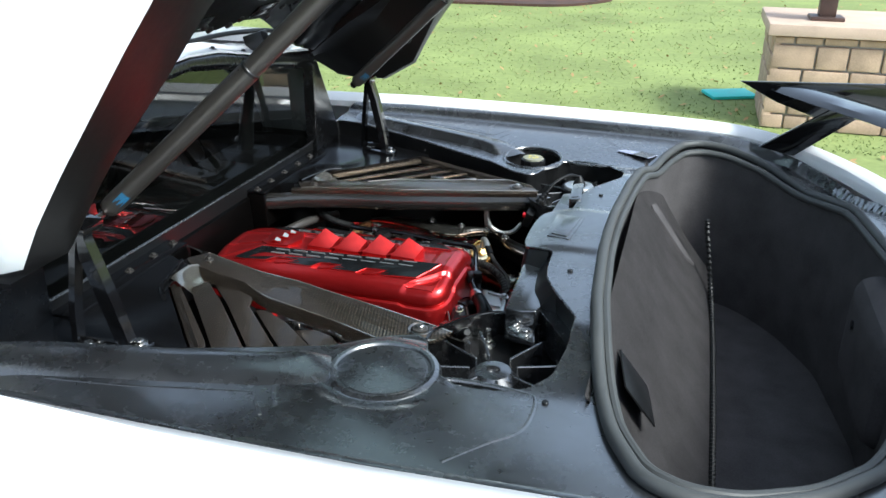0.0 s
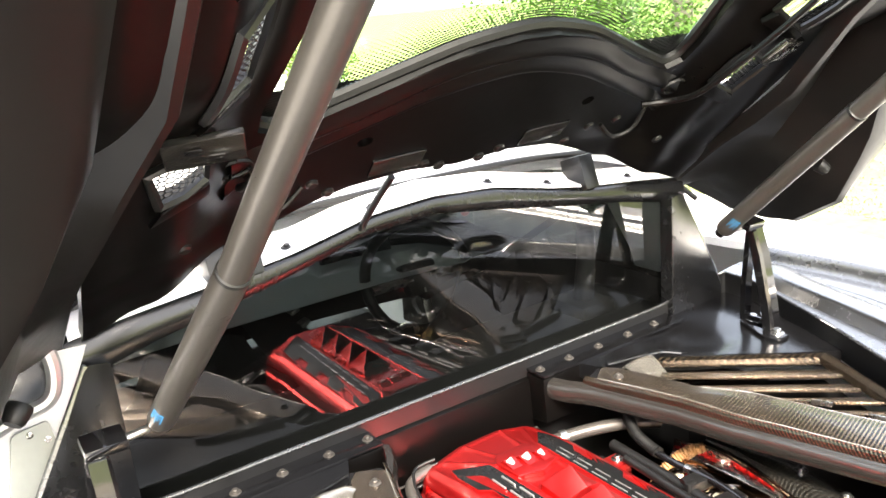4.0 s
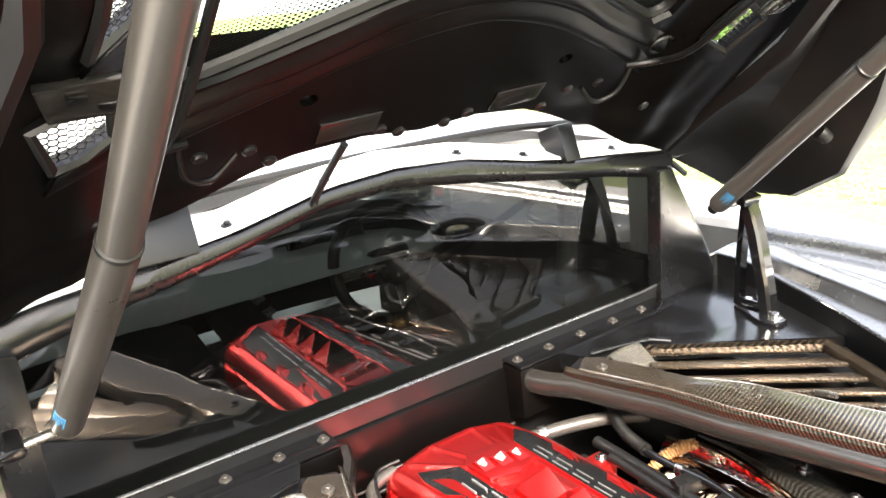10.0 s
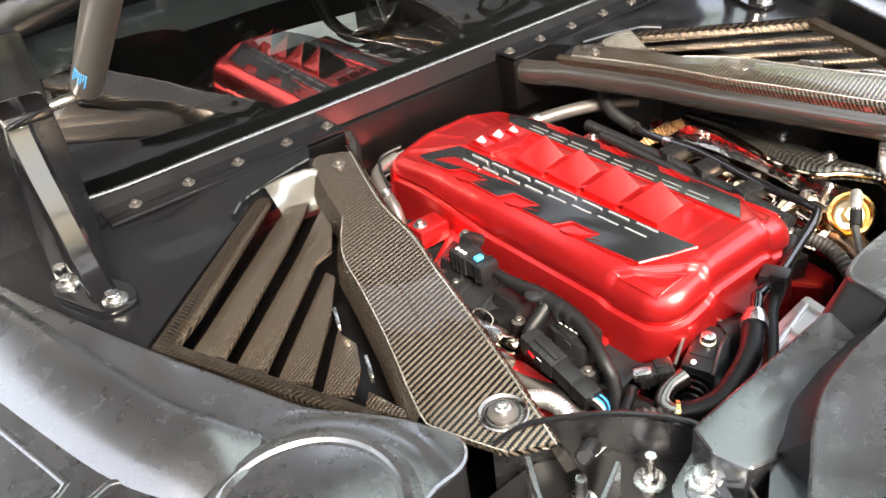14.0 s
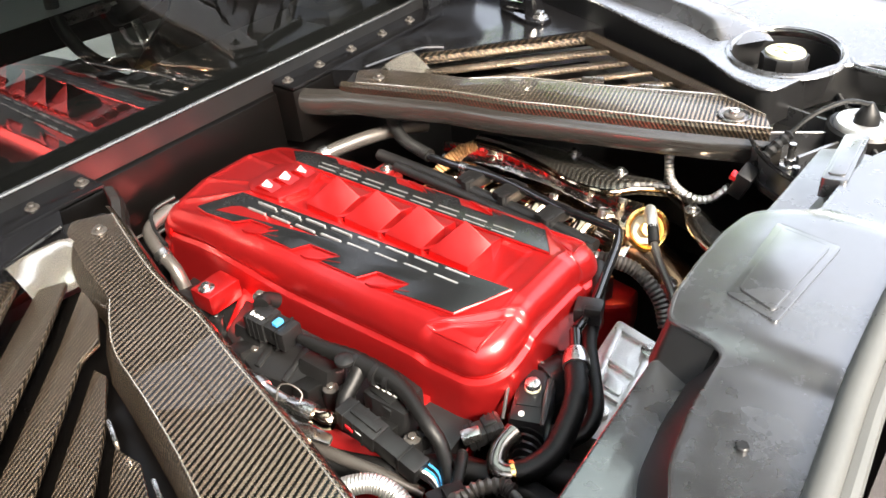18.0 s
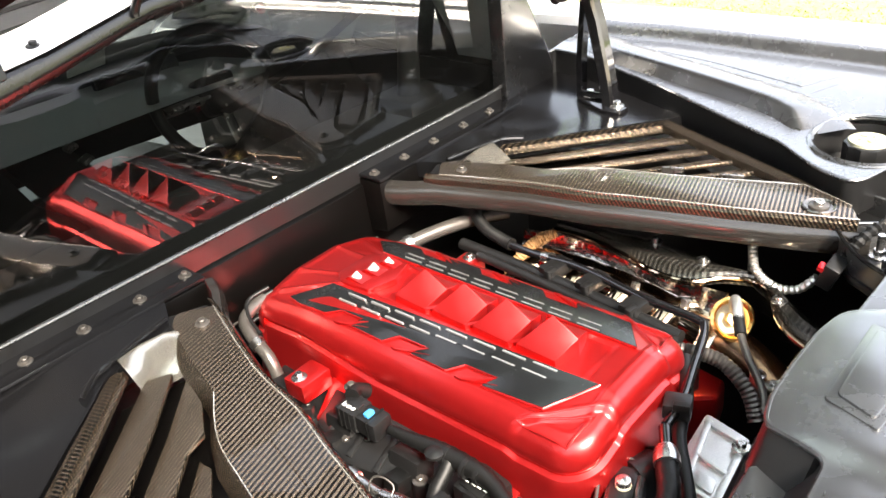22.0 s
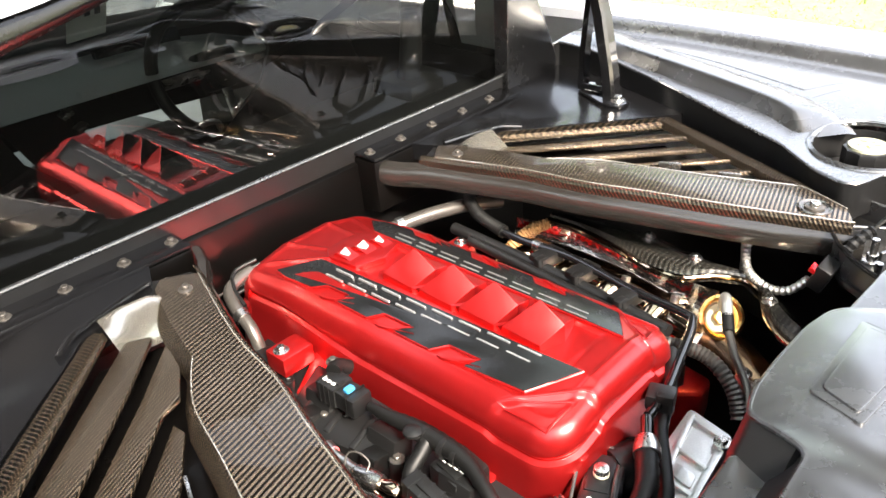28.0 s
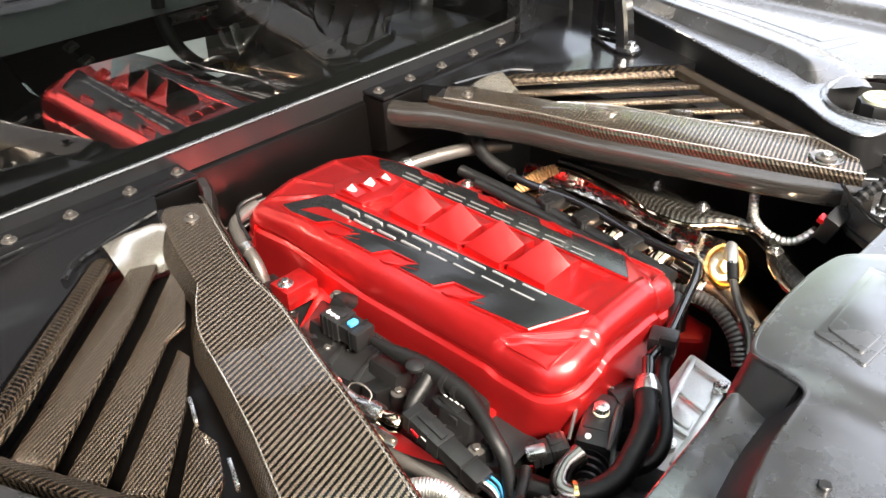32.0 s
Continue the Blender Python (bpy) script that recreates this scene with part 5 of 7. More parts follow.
part("rim", lathe([(0.094, -0.006), (0.090, 0.0015), (0.083, 0.0045), (0.078, 0.0035), (0.0745, -0.002), (0.0725, -0.003)], 56, Matrix.Translation((0.668, -0.612, zc))), SATIN, disc)
part("plate", lathe([(0.0725, -0.004), (0.0712, 0.0005), (0.069, 0.0012), (0.0025, 0.0028), (0.002, 0.002), (0, 0.002)], 56, Matrix.Translation((0.668, -0.612, zc + 0.001))), SATIN, disc)
CAP_TOP = material("faded_cap_top", (0.22, 0.22, 0.16), 0.5)
cap = thing("coolant_filler", "black ribbed coolant cap with yellow print in its well", "filler cap")
z0 = deck_height(0.668, 0.602)
part("cup_wall", lathe([(0.0775, -0.004), (0.074, -0.05), (0.0, -0.055)], 40, Matrix.Translation((0.668, 0.602, z0))), BLACK, cap)
part("cup_rim", lathe([(0.090, 0.0), (0.087, 0.006), (0.082, 0.008), (0.078, 0.003)], 48, Matrix.Translation((0.668, 0.602, z0 - 0.003)) @ pose(0, 0, 0, 4, 0, 0)), SATIN, cap)
ribs = [((0.033 + 0.0035 * (1 if i % 2 else 0)) * math.cos(i * math.pi / 10), (0.033 + 0.0035 * (1 if i % 2 else 0)) * math.sin(i * math.pi / 10)) for i in range(20)]
part("grip", prism(ribs, 0.0, 0.032, 0.003, 2, Matrix.Translation((0.668, 0.602, z0 - 0.034))), BLACK, cap)
top = part("top", lathe([(0.030, 0), (0.029, 0.004), (0, 0.0055)], 28, Matrix.Translation((0.668, 0.602, z0 - 0.002))), CAP_TOP, cap, "dull pale top with yellow print")
for a in range(5):
    part("mark", box(0.010, 0.003, 0.001, 0, Matrix.Translation((0.668, 0.602, z0 + 0.0036)) @ pose(0.012 * math.cos(a * 1.256), 0.012 * math.sin(a * 1.256), 0, 0, 0, a * 72 + 30)), YELLOW, top)
LABEL_BLUE = material("pale_blue_label", (0.30, 0.32, 0.42), 0.35)
label = thing("warning_label", "white and grey printed sticker on the deck", "label")
part("sheet", box(0.105, 0.050, 0.0006, 0.0, pose(0.955, 0.70, deck_height(0.955, 0.70) + 0.0025, -2, 0, -28)), LABEL_BLUE, label)
part("field", box(0.050, 0.050, 0.0008, 0.0, pose(0.975, 0.688, deck_height(0.955, 0.70) + 0.0032, -2, 0, -28)), GREYP, label)
for i, (x, y) in enumerate(((0.902, -0.218), (0.905, 0.235), (0.93, -0.62))):
    bolt((x, y, deck_height(x, y) - 0.003), BOLT_BLACK, None, (0, 0, 1), "small black push pin in the deck", "push_pin", "deck pins")
for s in (1, -1):
    pad = thing("deck_pad", "raised trapezoid pad moulded on the rear cross-piece", "pad", "deck pads")
    if s < 0:
        part("frame", prism(round_poly([(0.826, -0.055), (0.826, 0.080), (0.892, 0.058), (0.878, -0.080)], 0.006, 3), lambda x, y: deck_height(x, y) - 0.01, lambda x, y: deck_height(x, y) + 0.0025, 0.0015), SATIN, pad)
        part("inlay", prism(round_poly([(0.834, -0.047), (0.834, 0.068), (0.884, 0.050), (0.871, -0.068)], 0.006, 3), lambda x, y: deck_height(x, y) - 0.005, lambda x, y: deck_height(x, y) + 0.0042, 0.0010), SATIN, pad)
    else:
        part("frame", prism(round_poly([(0.835, 0.19), (0.828, 0.31), (0.855, 0.31), (0.862, 0.19)], 0.006, 3), lambda x, y: deck_height(x, y) - 0.02, lambda x, y: deck_height(x, y) + 0.004, 0.002), SATIN, pad)
        part("inlay", prism(round_poly([(0.839, 0.20), (0.833, 0.30), (0.851, 0.30), (0.857, 0.20)], 0.005, 3), lambda x, y: deck_height(x, y), lambda x, y: deck_height(x, y) + 0.006, 0.0015), SATIN, pad)

for s in (1, -1):
    pad = thing("side_pad", "satin black lower pad in front of the rear cross-piece", "pad", "side pads")
    q = [(0.801, 0.328), (0.793, 0.130), (0.800, 0.124), (0.838, 0.137), (0.842, 0.200), (0.850, 0.262), (0.866, 0.312), (0.860, 0.334), (0.830, 0.340)]
    part("face", prism([(x, s * y) for x, y in q][::(-1 if s > 0 else 1)], 0.86, lambda x, y: 0.930 + 0.06 * (x - 0.82), 0.004, 3), SATIN, pad)
    part("backing", prism([(x, s * y) for x, y in ((0.832, 0.10), (0.862, 0.10), (0.868, 0.25), (0.95, 0.40), (0.93, 0.42), (0.855, 0.30))][::(-1 if s > 0 else 1)], 0.86, 0.924), SATIN, pad)

# ribbed suspension tower castings in the two pockets
for s in (1, -1):
    tower = thing("tower_brace", "black ribbed tower casting with steel bolts in a deck pocket", "bracket", "tower braces")
    P = lambda pts: [(x, s * y) for x, y in pts][::(1 if s < 0 else -1)]
    part("floor_plate", prism(P(round_poly([(0.690, 0.400), (0.735, 0.335), (0.80, 0.295), (0.875, 0.330), (0.93, 0.42), (0.94, 0.56), (0.88, 0.63), (0.75, 0.63), (0.695, 0.55)], 0.02, 3)), 0.845, 0.853, 0.002), BLACK, tower)
    edge = [(0.686, 0.445), (0.690, 0.405), (0.735, 0.340), (0.800, 0.300), (0.868, 0.333)]
    up = 0.0 if s > 0 else 0.014
    part("edge_rib", loft([[(x, s * y, z) for x, y in edge] for z in (0.84, 0.888 + up)], thick=0.006), SATIN, tower)
    part("edge_lip", tube([(x, s * y, 0.889 + up) for x, y in edge], 0.0030, 8, 4), GLOSS, tower, "rounded glossy lip")
    for a in (-150, -115, -60, -20, 25, 70, 120, 165):
        c, d = Vector((0.820, 0.490)), Vector((math.cos(radians(a)), math.sin(radians(a))))
        p, q = c + d * 0.040, c + d * 0.125
        n = Vector((-d.y, d.x)) * 0.0025
        part("rib", prism(P([tuple(p + n), tuple(q + n), tuple(q - n), tuple(p - n)]), 0.85, 0.884 + up, 0.001, 1), SATIN, tower)
    m = Matrix.Translation((0.820, s * 0.490, 0.0))
    if s > 0:
        part("mount_ring", lathe([(0.050, 0.850), (0.050, 0.892), (0.046, 0.896), (0.042, 0.893), (0.042, 0.86)], 40, m), BLACK, tower)
        mount = part("mount", lathe([(0.041, 0.872), (0.041, 0.896), (0.038, 0.901), (0.022, 0.902), (0.020, 0.898), (0.0, 0.898)], 40, m), CAST, tower, "pale cast mount top")
        part("mount_boot", lathe([(0.017, 0.896), (0.016, 0.908), (0.012, 0.916), (0.008, 0.922), (0.004, 0.928), (0, 0.929)], 24, m), RUBBER, mount)
    else:
        part("hub", lathe([(0.046, 0.850), (0.044, 0.880), (0.030, 0.892), (0.012, 0.894), (0.010, 0.886), (0, 0.886)], 32, m), SATIN, tower, "ribbed black hub")
    for x, y in ((0.752, 0.405), (0.80, 0.575), (0.875, 0.555), (0.775, 0.345)):
        bolt((x, s * y, 0.853), BOLT_BIG, tower)
        part("stud", tube([(x, s * y, 0.86), (x, s * y, 0.886)], 0.005, 10), STEEL, tower)
    flat = part("sensor_plate", prism(P(round_poly([(0.800, 0.318), (0.862, 0.345), (0.872, 0.395), (0.815, 0.372)], 0.012, 4)), 0.876 + up, 0.886 + up, 0.0025), SATIN, tower)
    part("oval", tube([(x, s * y, 0.8865 + up) for x, y in round_poly([(0.814, 0.333), (0.855, 0.350), (0.860, 0.378), (0.822, 0.362)], 0.012, 4)] + [(0.8142, s * 0.3375, 0.8865 + up)], 0.0018, 6, 1), SATIN, flat)
    for x, y in ((0.826, 0.344), (0.848, 0.366)):
        bolt((x, s * y, 0.885 + up), BOLT_BIG, tower)
    if s > 0:
        part("cable", tube([(0.818, s * 0.487, 0.926), (0.795, s * 0.455, 0.938), (0.765, s * 0.42, 0.925), (0.745, s * 0.395, 0.90)], 0.0035, 8), RUBBER, tower)
    part("conduit", tube([(0.748, s * 0.398, 0.903), (0.735, s * 0.378, 0.888), (0.722, s * 0.360, 0.866)], 0.007, 10, 6, 0.0013, 0.006), RUBBER, tower)
    plug = part("connector", box(0.022, 0.030, 0.046, 0.004, pose(0.712, s * 0.345, 0.845, 15, 20, 0)), BLACK, tower)
    part("red_lock", box(0.010, 0.012, 0.010, 0.002, pose(0.702, s * 0.334, 0.856, 15, 20, 0)), RED_BRIGHT, plug)

# ---- engine under the cover ----
block = thing("engine_block", "black engine block and heads under the red cover", "engine")
part("crankcase", box(0.56, 0.20, 0.24, 0.02, Matrix.Translation((0.32, 0, 0.59))), BLACK, block)
for s in (1, -1):
    part("rocker_cover", prism([(0.05, 0.14), (0.60, 0.14), (0.63, 0.20), (0.61, 0.275), (0.56, 0.29), (0.09, 0.27), (0.05, 0.22)] if s > 0 else [(0.05, -0.22), (0.09, -0.27), (0.56, -0.29), (0.61, -0.275), (0.63, -0.20), (0.60, -0.14), (0.05, -0.14)],
                           0.60, lambda x, y: 0.715 - 0.42 * (abs(y) - 0.14), 0.012, 3), RED, block, "red rocker cover")
    part("coil_rail", prism([(0.10, 0.135), (0.60, 0.135), (0.60, 0.205), (0.10, 0.205)] if s > 0 else [(0.10, -0.205), (0.60, -0.205), (0.60, -0.135), (0.10, -0.135)], 0.68, lambda x, y: 0.742 - 0.2 * (abs(y) - 0.135), 0.006), BLACK, block)
    for i in range(4):
        x = 0.17 + 0.118 * i
        coil = part("coil", box(0.050, 0.034, 0.052, 0.006, pose(x, s * 0.186, 0.742, 12 * s, 0, 0)), BLACK, block)
        part("coil_plug", box(0.026, 0.030, 0.022, 0.003, pose(x + 0.004, s * 0.212, 0.744, 12 * s, 0, 0)), RUBBER, coil)
        bolt((x + 0.045, s * 0.190, 0.750), BOLT_BLACK, block)
        part("spacer", tube([(x + 0.045, s * 0.190, 0.70), (x + 0.045, s * 0.190, 0.752)], 0.009, 12), BLACK, block)
def hose(name, label, pts, r, mat=RUBBER, ribs=0.0, every=0.006, bands=(), group="hoses", category="hose"):
    h = thing(name, label, category, group)
    part("run", tube(pts, r, 14, 7, ribs, every), mat, h)
    path = smooth_path(pts, 7)
    for f in bands:
        i = min(len(path) - 2, int(f * (len(path) - 1)))
        p, d = path[i], (path[i + 1] - path[i]).normalized()
        part("clamp", tube([p - d * 0.006, p + d * 0.006], r * 1.22, 16), STEEL, h, "crimped metal clamp")
    return h


def frame_of(a, b):
    """A matrix at the middle of a and b with x along them, and their distance."""
    a, b = Vector(a), Vector(b)
    x = (b - a).normalized()
    y = Vector((0, 0, 1)).cross(x).normalized()
    m = Matrix((x, y, x.cross(y))).transposed().to_4x4()
    m.translation = (a + b) / 2
    return m, (b - a).length


def bar_box(a, b, w, h, bevel=0.003):
    m, n = frame_of(a, b)
    return box(n, w, h, bevel, m)


def braid(points, r, seg=22, pitch=0.0032):
    """A hose in a woven sleeve: the strands stand out in a chequer."""
    path = smooth_path(points, 8)
    dense = [path[0]]
    for a, b in zip(path, path[1:]):
        k = max(1, round((b - a).length / pitch))
        dense += [a.lerp(b, (i + 1) / k) for i in range(k)]
    bm, rings, n = bmesh.new(), [], len(dense)
    tan = [(dense[min(i + 1, n - 1)] - dense[max(i - 1, 0)]).normalized() for i in range(n)]
    side = tan[0].orthogonal().normalized()
    for i in range(n):
        side = (side - tan[i] * side.dot(tan[i])).normalized()
        up = tan[i].cross(side)
        rings.append([bm.verts.new(dense[i] + (side * math.cos(2 * math.pi * (j + 0.5 * (i % 2)) / seg) + up * math.sin(2 * math.pi * (j + 0.5 * (i % 2)) / seg)) * (r + (0.0007 if (i // 2 + j) % 2 else -0.0006))) for j in range(seg)])
    for a, b in zip(rings, rings[1:]):
        for j in range(seg):
            bm.faces.new((a[j], a[(j + 1) % seg], b[(j + 1) % seg], b[j]))
    return bm


def connector(name, label, a, b, w, h, mat, group="connectors"):
    """A moulded plug from a to b: wide body, neck, end cap, latch and ribs."""
    a, b = Vector(a), Vector(b)
    t = thing(name, label, "connector", group)
    part("body", bar_box(a, a.lerp(b, 0.50), w, h, 0.003), mat, t)
    part("neck", bar_box(a.lerp(b, 0.48), a.lerp(b, 0.80), w * 0.86, h * 0.86, 0.0025), mat, t)
    part("end_cap", bar_box(a.lerp(b, 0.78), b, w * 0.94, h * 0.94, 0.004), mat, t)
    m, n = frame_of(a, b)
    part("latch", box(n * 0.34, w * 0.34, 0.004, 0.001, m @ Matrix.Translation((-n * 0.20, 0, h * 0.5 + 0.001))), mat, t)
    for k in range(3):
        part("rib", box(0.0022, w * 1.04, h * 1.04, 0.0006, m @ Matrix.Translation((-n * 0.40 + n * 0.13 * k, 0, 0))), mat, t)
    part("seam", box(0.0030, w * 0.98, h * 0.98, 0.0008, m @ Matrix.Translation((n * 0.29, 0, 0))), RUBBER, t)
    return t


# cast housing at the engine's tail
gear = thing("throttle_body", "bright cast aluminium housing with flat ribs at the engine's rear", "throttle body")
CASTING = [(0.650, 0.116), (0.716, 0.100), (0.737, -0.076), (0.694, -0.088), (0.672, -0.020), (0.656, 0.050)]
part("housing", prism(round_poly(CASTING, 0.008, 3), 0.655, 0.733, 0.006, 3), CAST, gear)
for p, q, w in (((0.660, 0.104), (0.695, -0.072), 0.009), ((0.712, 0.092), (0.730, -0.068), 0.010), ((0.668, 0.040), (0.722, 0.028), 0.006), ((0.680, -0.012), (0.726, -0.020), 0.006), ((0.656, 0.098), (0.712, 0.086), 0.006)):
    part("rib", bar_box((*p, 0.7345), (*q, 0.7345), w, 0.007, 0.0022), CAST, gear)
part("cover_plate", prism(round_poly([(0.684, 0.018), (0.712, 0.012), (0.716, -0.010), (0.690, -0.004)], 0.005, 3), 0.731, 0.7362, 0.0015), CAST, gear)
for x, y in ((0.713, 0.076), (0.709, -0.047)):
    part("boss", lathe([(0.011, 0.0), (0.011, 0.008), (0.009, 0.010), (0, 0.010)], 20, Matrix.Translation((x, y, 0.731))), CAST, gear)
    bolt((x, y, 0.740), BOLT_STEEL, gear)
part("foot", tube([(0.690, -0.085, 0.722), (0.672, -0.100, 0.715)], 0.016, 16), CAST, gear)
part("gasket", tube([(0.724, 0.098, 0.742), (0.738, 0.0, 0.742), (0.748, -0.085, 0.742)], 0.004, 8), RUBBER, gear)

# solenoid valve in its wire bail
valve = thing("purge_valve", "black solenoid valve with yellow collar at the cover's corner", "valve")
part("barrel", bar_box((0.637, -0.060, 0.752), (0.664, -0.130, 0.748), 0.044, 0.046, 0.010), BLACK, valve)
part("shoulder", bar_box((0.633, -0.060, 0.770), (0.655, -0.112, 0.768), 0.030, 0.012, 0.004), BLACK, valve)
part("back_drum", tube([(0.640, -0.060, 0.752), (0.655, -0.018, 0.748)], 0.027, 22), BLACK, valve)
part("drum_cap", tube([(0.652, -0.026, 0.749), (0.657, -0.012, 0.747)], [0.029, 0.026], 22, 1), RUBBER, valve)
part("collar", lathe([(0.0, 0.0), (0.0092, 0.0), (0.0092, 0.003), (0.0072, 0.0042), (0, 0.0042)], 24, Matrix.Translation((0.646, -0.088, 0.775))), CREAM, valve, "pale yellow ring")
part("pin", lathe([(0.0088, 0.0), (0.0085, 0.006), (0.005, 0.008), (0, 0.008)], 18, Matrix.Translation((0.646, -0.088, 0.7788))), STEEL, valve)
for d in (-0.020, 0.020):
    part("bail", tube([(0.630 + d, -0.062 + d * 0.4, 0.768), (0.643 + d, -0.094 + d * 0.4, 0.779), (0.660 + d, -0.132 + d * 0.4, 0.768)], 0.0022, 8), ROD, valve)
part("bail_end", tube([(0.610, -0.070, 0.768), (0.622, -0.052, 0.776), (0.640, -0.048, 0.774), (0.650, -0.054, 0.768)], 0.0022, 8), ROD, valve)
part("dot", lathe([(0.004, 0.0), (0.003, 0.002), (0, 0.002)], 12, Matrix.Translation((0.654, -0.124, 0.7705))), PAPER, valve)
for k in range(5):
    part("ring", tube([(0.664 + 0.004 * k, -0.128 - 0.008 * k, 0.742), (0.665 + 0.004 * k, -0.131 - 0.008 * k, 0.742)], 0.020 - 0.002 * k, 18), BLACK, valve)
vp = connector("valve_plug", "black valve plug with a bright lock", (0.642, -0.144, 0.764), (0.618, -0.178, 0.758), 0.026, 0.022, BLACK)
part("bright_lock", bar_box((0.632, -0.170, 0.770), (0.618, -0.186, 0.766), 0.014, 0.012, 0.003), STEEL, vp)

hose("braided_hose", "thick braided black hose with steel collar at the cover's tail", [(0.652, -0.005, 0.802), (0.660, -0.018, 0.799), (0.671, -0.036, 0.793)], 0.0075, GLOSS)
bh = thing("coolant_hose", "thick woven black hose curving to a steel elbow", "hose", "hoses")
part("run", braid([(0.671, -0.036, 0.791), (0.681, -0.053, 0.790), (0.697, -0.080, 0.785), (0.704, -0.110, 0.772), (0.706, -0.142, 0.761), (0.698, -0.168, 0.756), (0.685, -0.184, 0.753)], 0.0128), RUBBER, bh)
part("collar", tube([(0.665, -0.028, 0.794), (0.672, -0.038, 0.792), (0.677, -0.046, 0.7905)], [0.0125, 0.0155, 0.0155], 24, 1), STEEL, bh, "pressed steel collar")
part("elbow", tube([(0.686, -0.185, 0.753), (0.676, -0.191, 0.753), (0.664, -0.188, 0.756), (0.657, -0.168, 0.761), (0.659, -0.146, 0.764)], [0.0125, 0.0125, 0.0110, 0.0110, 0.0125], 20), CUP_STEEL, bh, "zinc steel elbow")
part("gold_ring", tube([(0.6835, -0.184, 0.753), (0.6805, -0.187, 0.753)], 0.0150, 24), GOLD, bh)
hose("bypass_hose", "plain black rubber hose looped beside the housing", [(0.612, 0.125, 0.80), (0.645, 0.062, 0.793), (0.662, 0.012, 0.780), (0.690, -0.028, 0.768), (0.712, -0.062, 0.760), (0.716, -0.090, 0.752), (0.702, -0.110, 0.742)], 0.0092)
for pts, r in (([(0.48, -0.262, 0.712), (0.545, -0.240, 0.716), (0.61, -0.196, 0.722), (0.67, -0.176, 0.718), (0.72, -0.165, 0.70)], 0.016), ([(0.60, -0.245, 0.695), (0.64, -0.215, 0.705), (0.69, -0.205, 0.70)], 0.012), ([(0.64, -0.12, 0.70), (0.69, -0.13, 0.705), (0.735, -0.11, 0.70)], 0.019)):
    hose("lower_hose", "black rubber hose deep under the wiring", pts, r, RUBBER)

fuel = hose("fuel_line", "black rigid line along the cover's edge with clips", [(0.155, 0.262, 0.815), (0.200, 0.240, 0.806), (0.28, 0.233, 0.803), (0.375, 0.236, 0.803), (0.50, 0.214, 0.803), (0.585, 0.207, 0.803), (0.607, 0.190, 0.803), (0.632, 0.105, 0.803), (0.648, 0.045, 0.804), (0.652, -0.002, 0.802)], 0.0065, GLOSS, 0, 0.006, (0.28,))
for x, y in ((0.345, 0.236), (0.415, 0.230), (0.50, 0.212)):
    part("clip", box(0.030, 0.050, 0.020, 0.004, pose(x, y - 0.012, 0.796, 0, 0, -8)), BLACK, fuel)
    part("clip_tab", box(0.012, 0.020, 0.028, 0.003, pose(x + 0.004, y - 0.034, 0.794, 0, 0, -8)), BLACK, fuel)
part("end_block", box(0.034, 0.030, 0.022, 0.005, pose(0.648, 0.034, 0.803, 0, 0, 20)), BLACK, fuel)
part("end_latch", box(0.020, 0.010, 0.012, 0.002, pose(0.658, 0.024, 0.814, 0, 0, 20)), RUBBER, fuel)
hose("rail_pipe", "black hard pipe below the fuel line", [(0.16, 0.215, 0.79), (0.30, 0.208, 0.788), (0.45, 0.196, 0.786), (0.58, 0.178, 0.786)], 0.010, BLACK)
hose("purge_pipe", "dark pipe with a capped end beside the cover", [(0.22, 0.186, 0.80), (0.40, 0.172, 0.797), (0.55, 0.158, 0.794), (0.585, 0.150, 0.800)], 0.0075, BLACK)
hose("thick_feed_hose", "thick black feed hose rising behind the cover", [(0.120, 0.330, 0.80), (0.125, 0.295, 0.815), (0.150, 0.270, 0.815), (0.19, 0.248, 0.808), (0.25, 0.236, 0.804)], 0.0105, RUBBER, 0.0005, 0.004)
hose("crossover_pipe", "dull grey pipe crossing at the bulkhead", [(0.075, 0.13, 0.79), (0.10, 0.19, 0.80), (0.13, 0.27, 0.80), (0.16, 0.34, 0.79)], 0.012, ROD, 0, 0.006, (0.2,))
hose("ribbed_feed", "ribbed grey hose bending down by the exhaust collector", [(0.560, 0.160, 0.770), (0.600, 0.172, 0.775), (0.640, 0.180, 0.768), (0.680, 0.170, 0.745), (0.700, 0.155, 0.715)], 0.0100, ROD, 0.0009, 0.005)
hose("vent_hose", "grey vent hose bent down beside the cover's front corner", [(0.030, -0.105, 0.815), (0.040, -0.150, 0.808), (0.075, -0.168, 0.800), (0.115, -0.172, 0.780), (0.135, -0.175, 0.745)], 0.0095, ROD, 0, 0.006, (0.62,))
for k in range(5):
    hose("thin_cable", "thin black cable bundled at the cover's front corner", [(0.034 + 0.003 * k, -0.095 + 0.004 * k, 0.830 - 0.008 * k), (0.026 + 0.002 * k, -0.130 - 0.002 * k, 0.822 - 0.008 * k), (0.050, -0.150 - 0.002 * k, 0.812 - 0.007 * k), (0.085, -0.158, 0.800 - 0.006 * k)], 0.0035, RUBBER, group="cables", category="cable")

# coil block and taped loom on the near flank
coils = thing("coil_block", "black ignition coil block on the engine's flank", "ignition coil")
part("block_body", prism([(0.232, -0.150), (0.250, -0.205), (0.330, -0.230), (0.408, -0.218), (0.392, -0.150)], 0.690, lambda x, y: 0.752 + 0.25 * (y + 0.20), 0.005), BLACK, coils)
for x in (0.270, 0.318, 0.366):
    part("ridge", bar_box((x, -0.158, 0.760), (x + 0.012, -0.222, 0.746), 0.010, 0.008, 0.003), BLACK, coils)
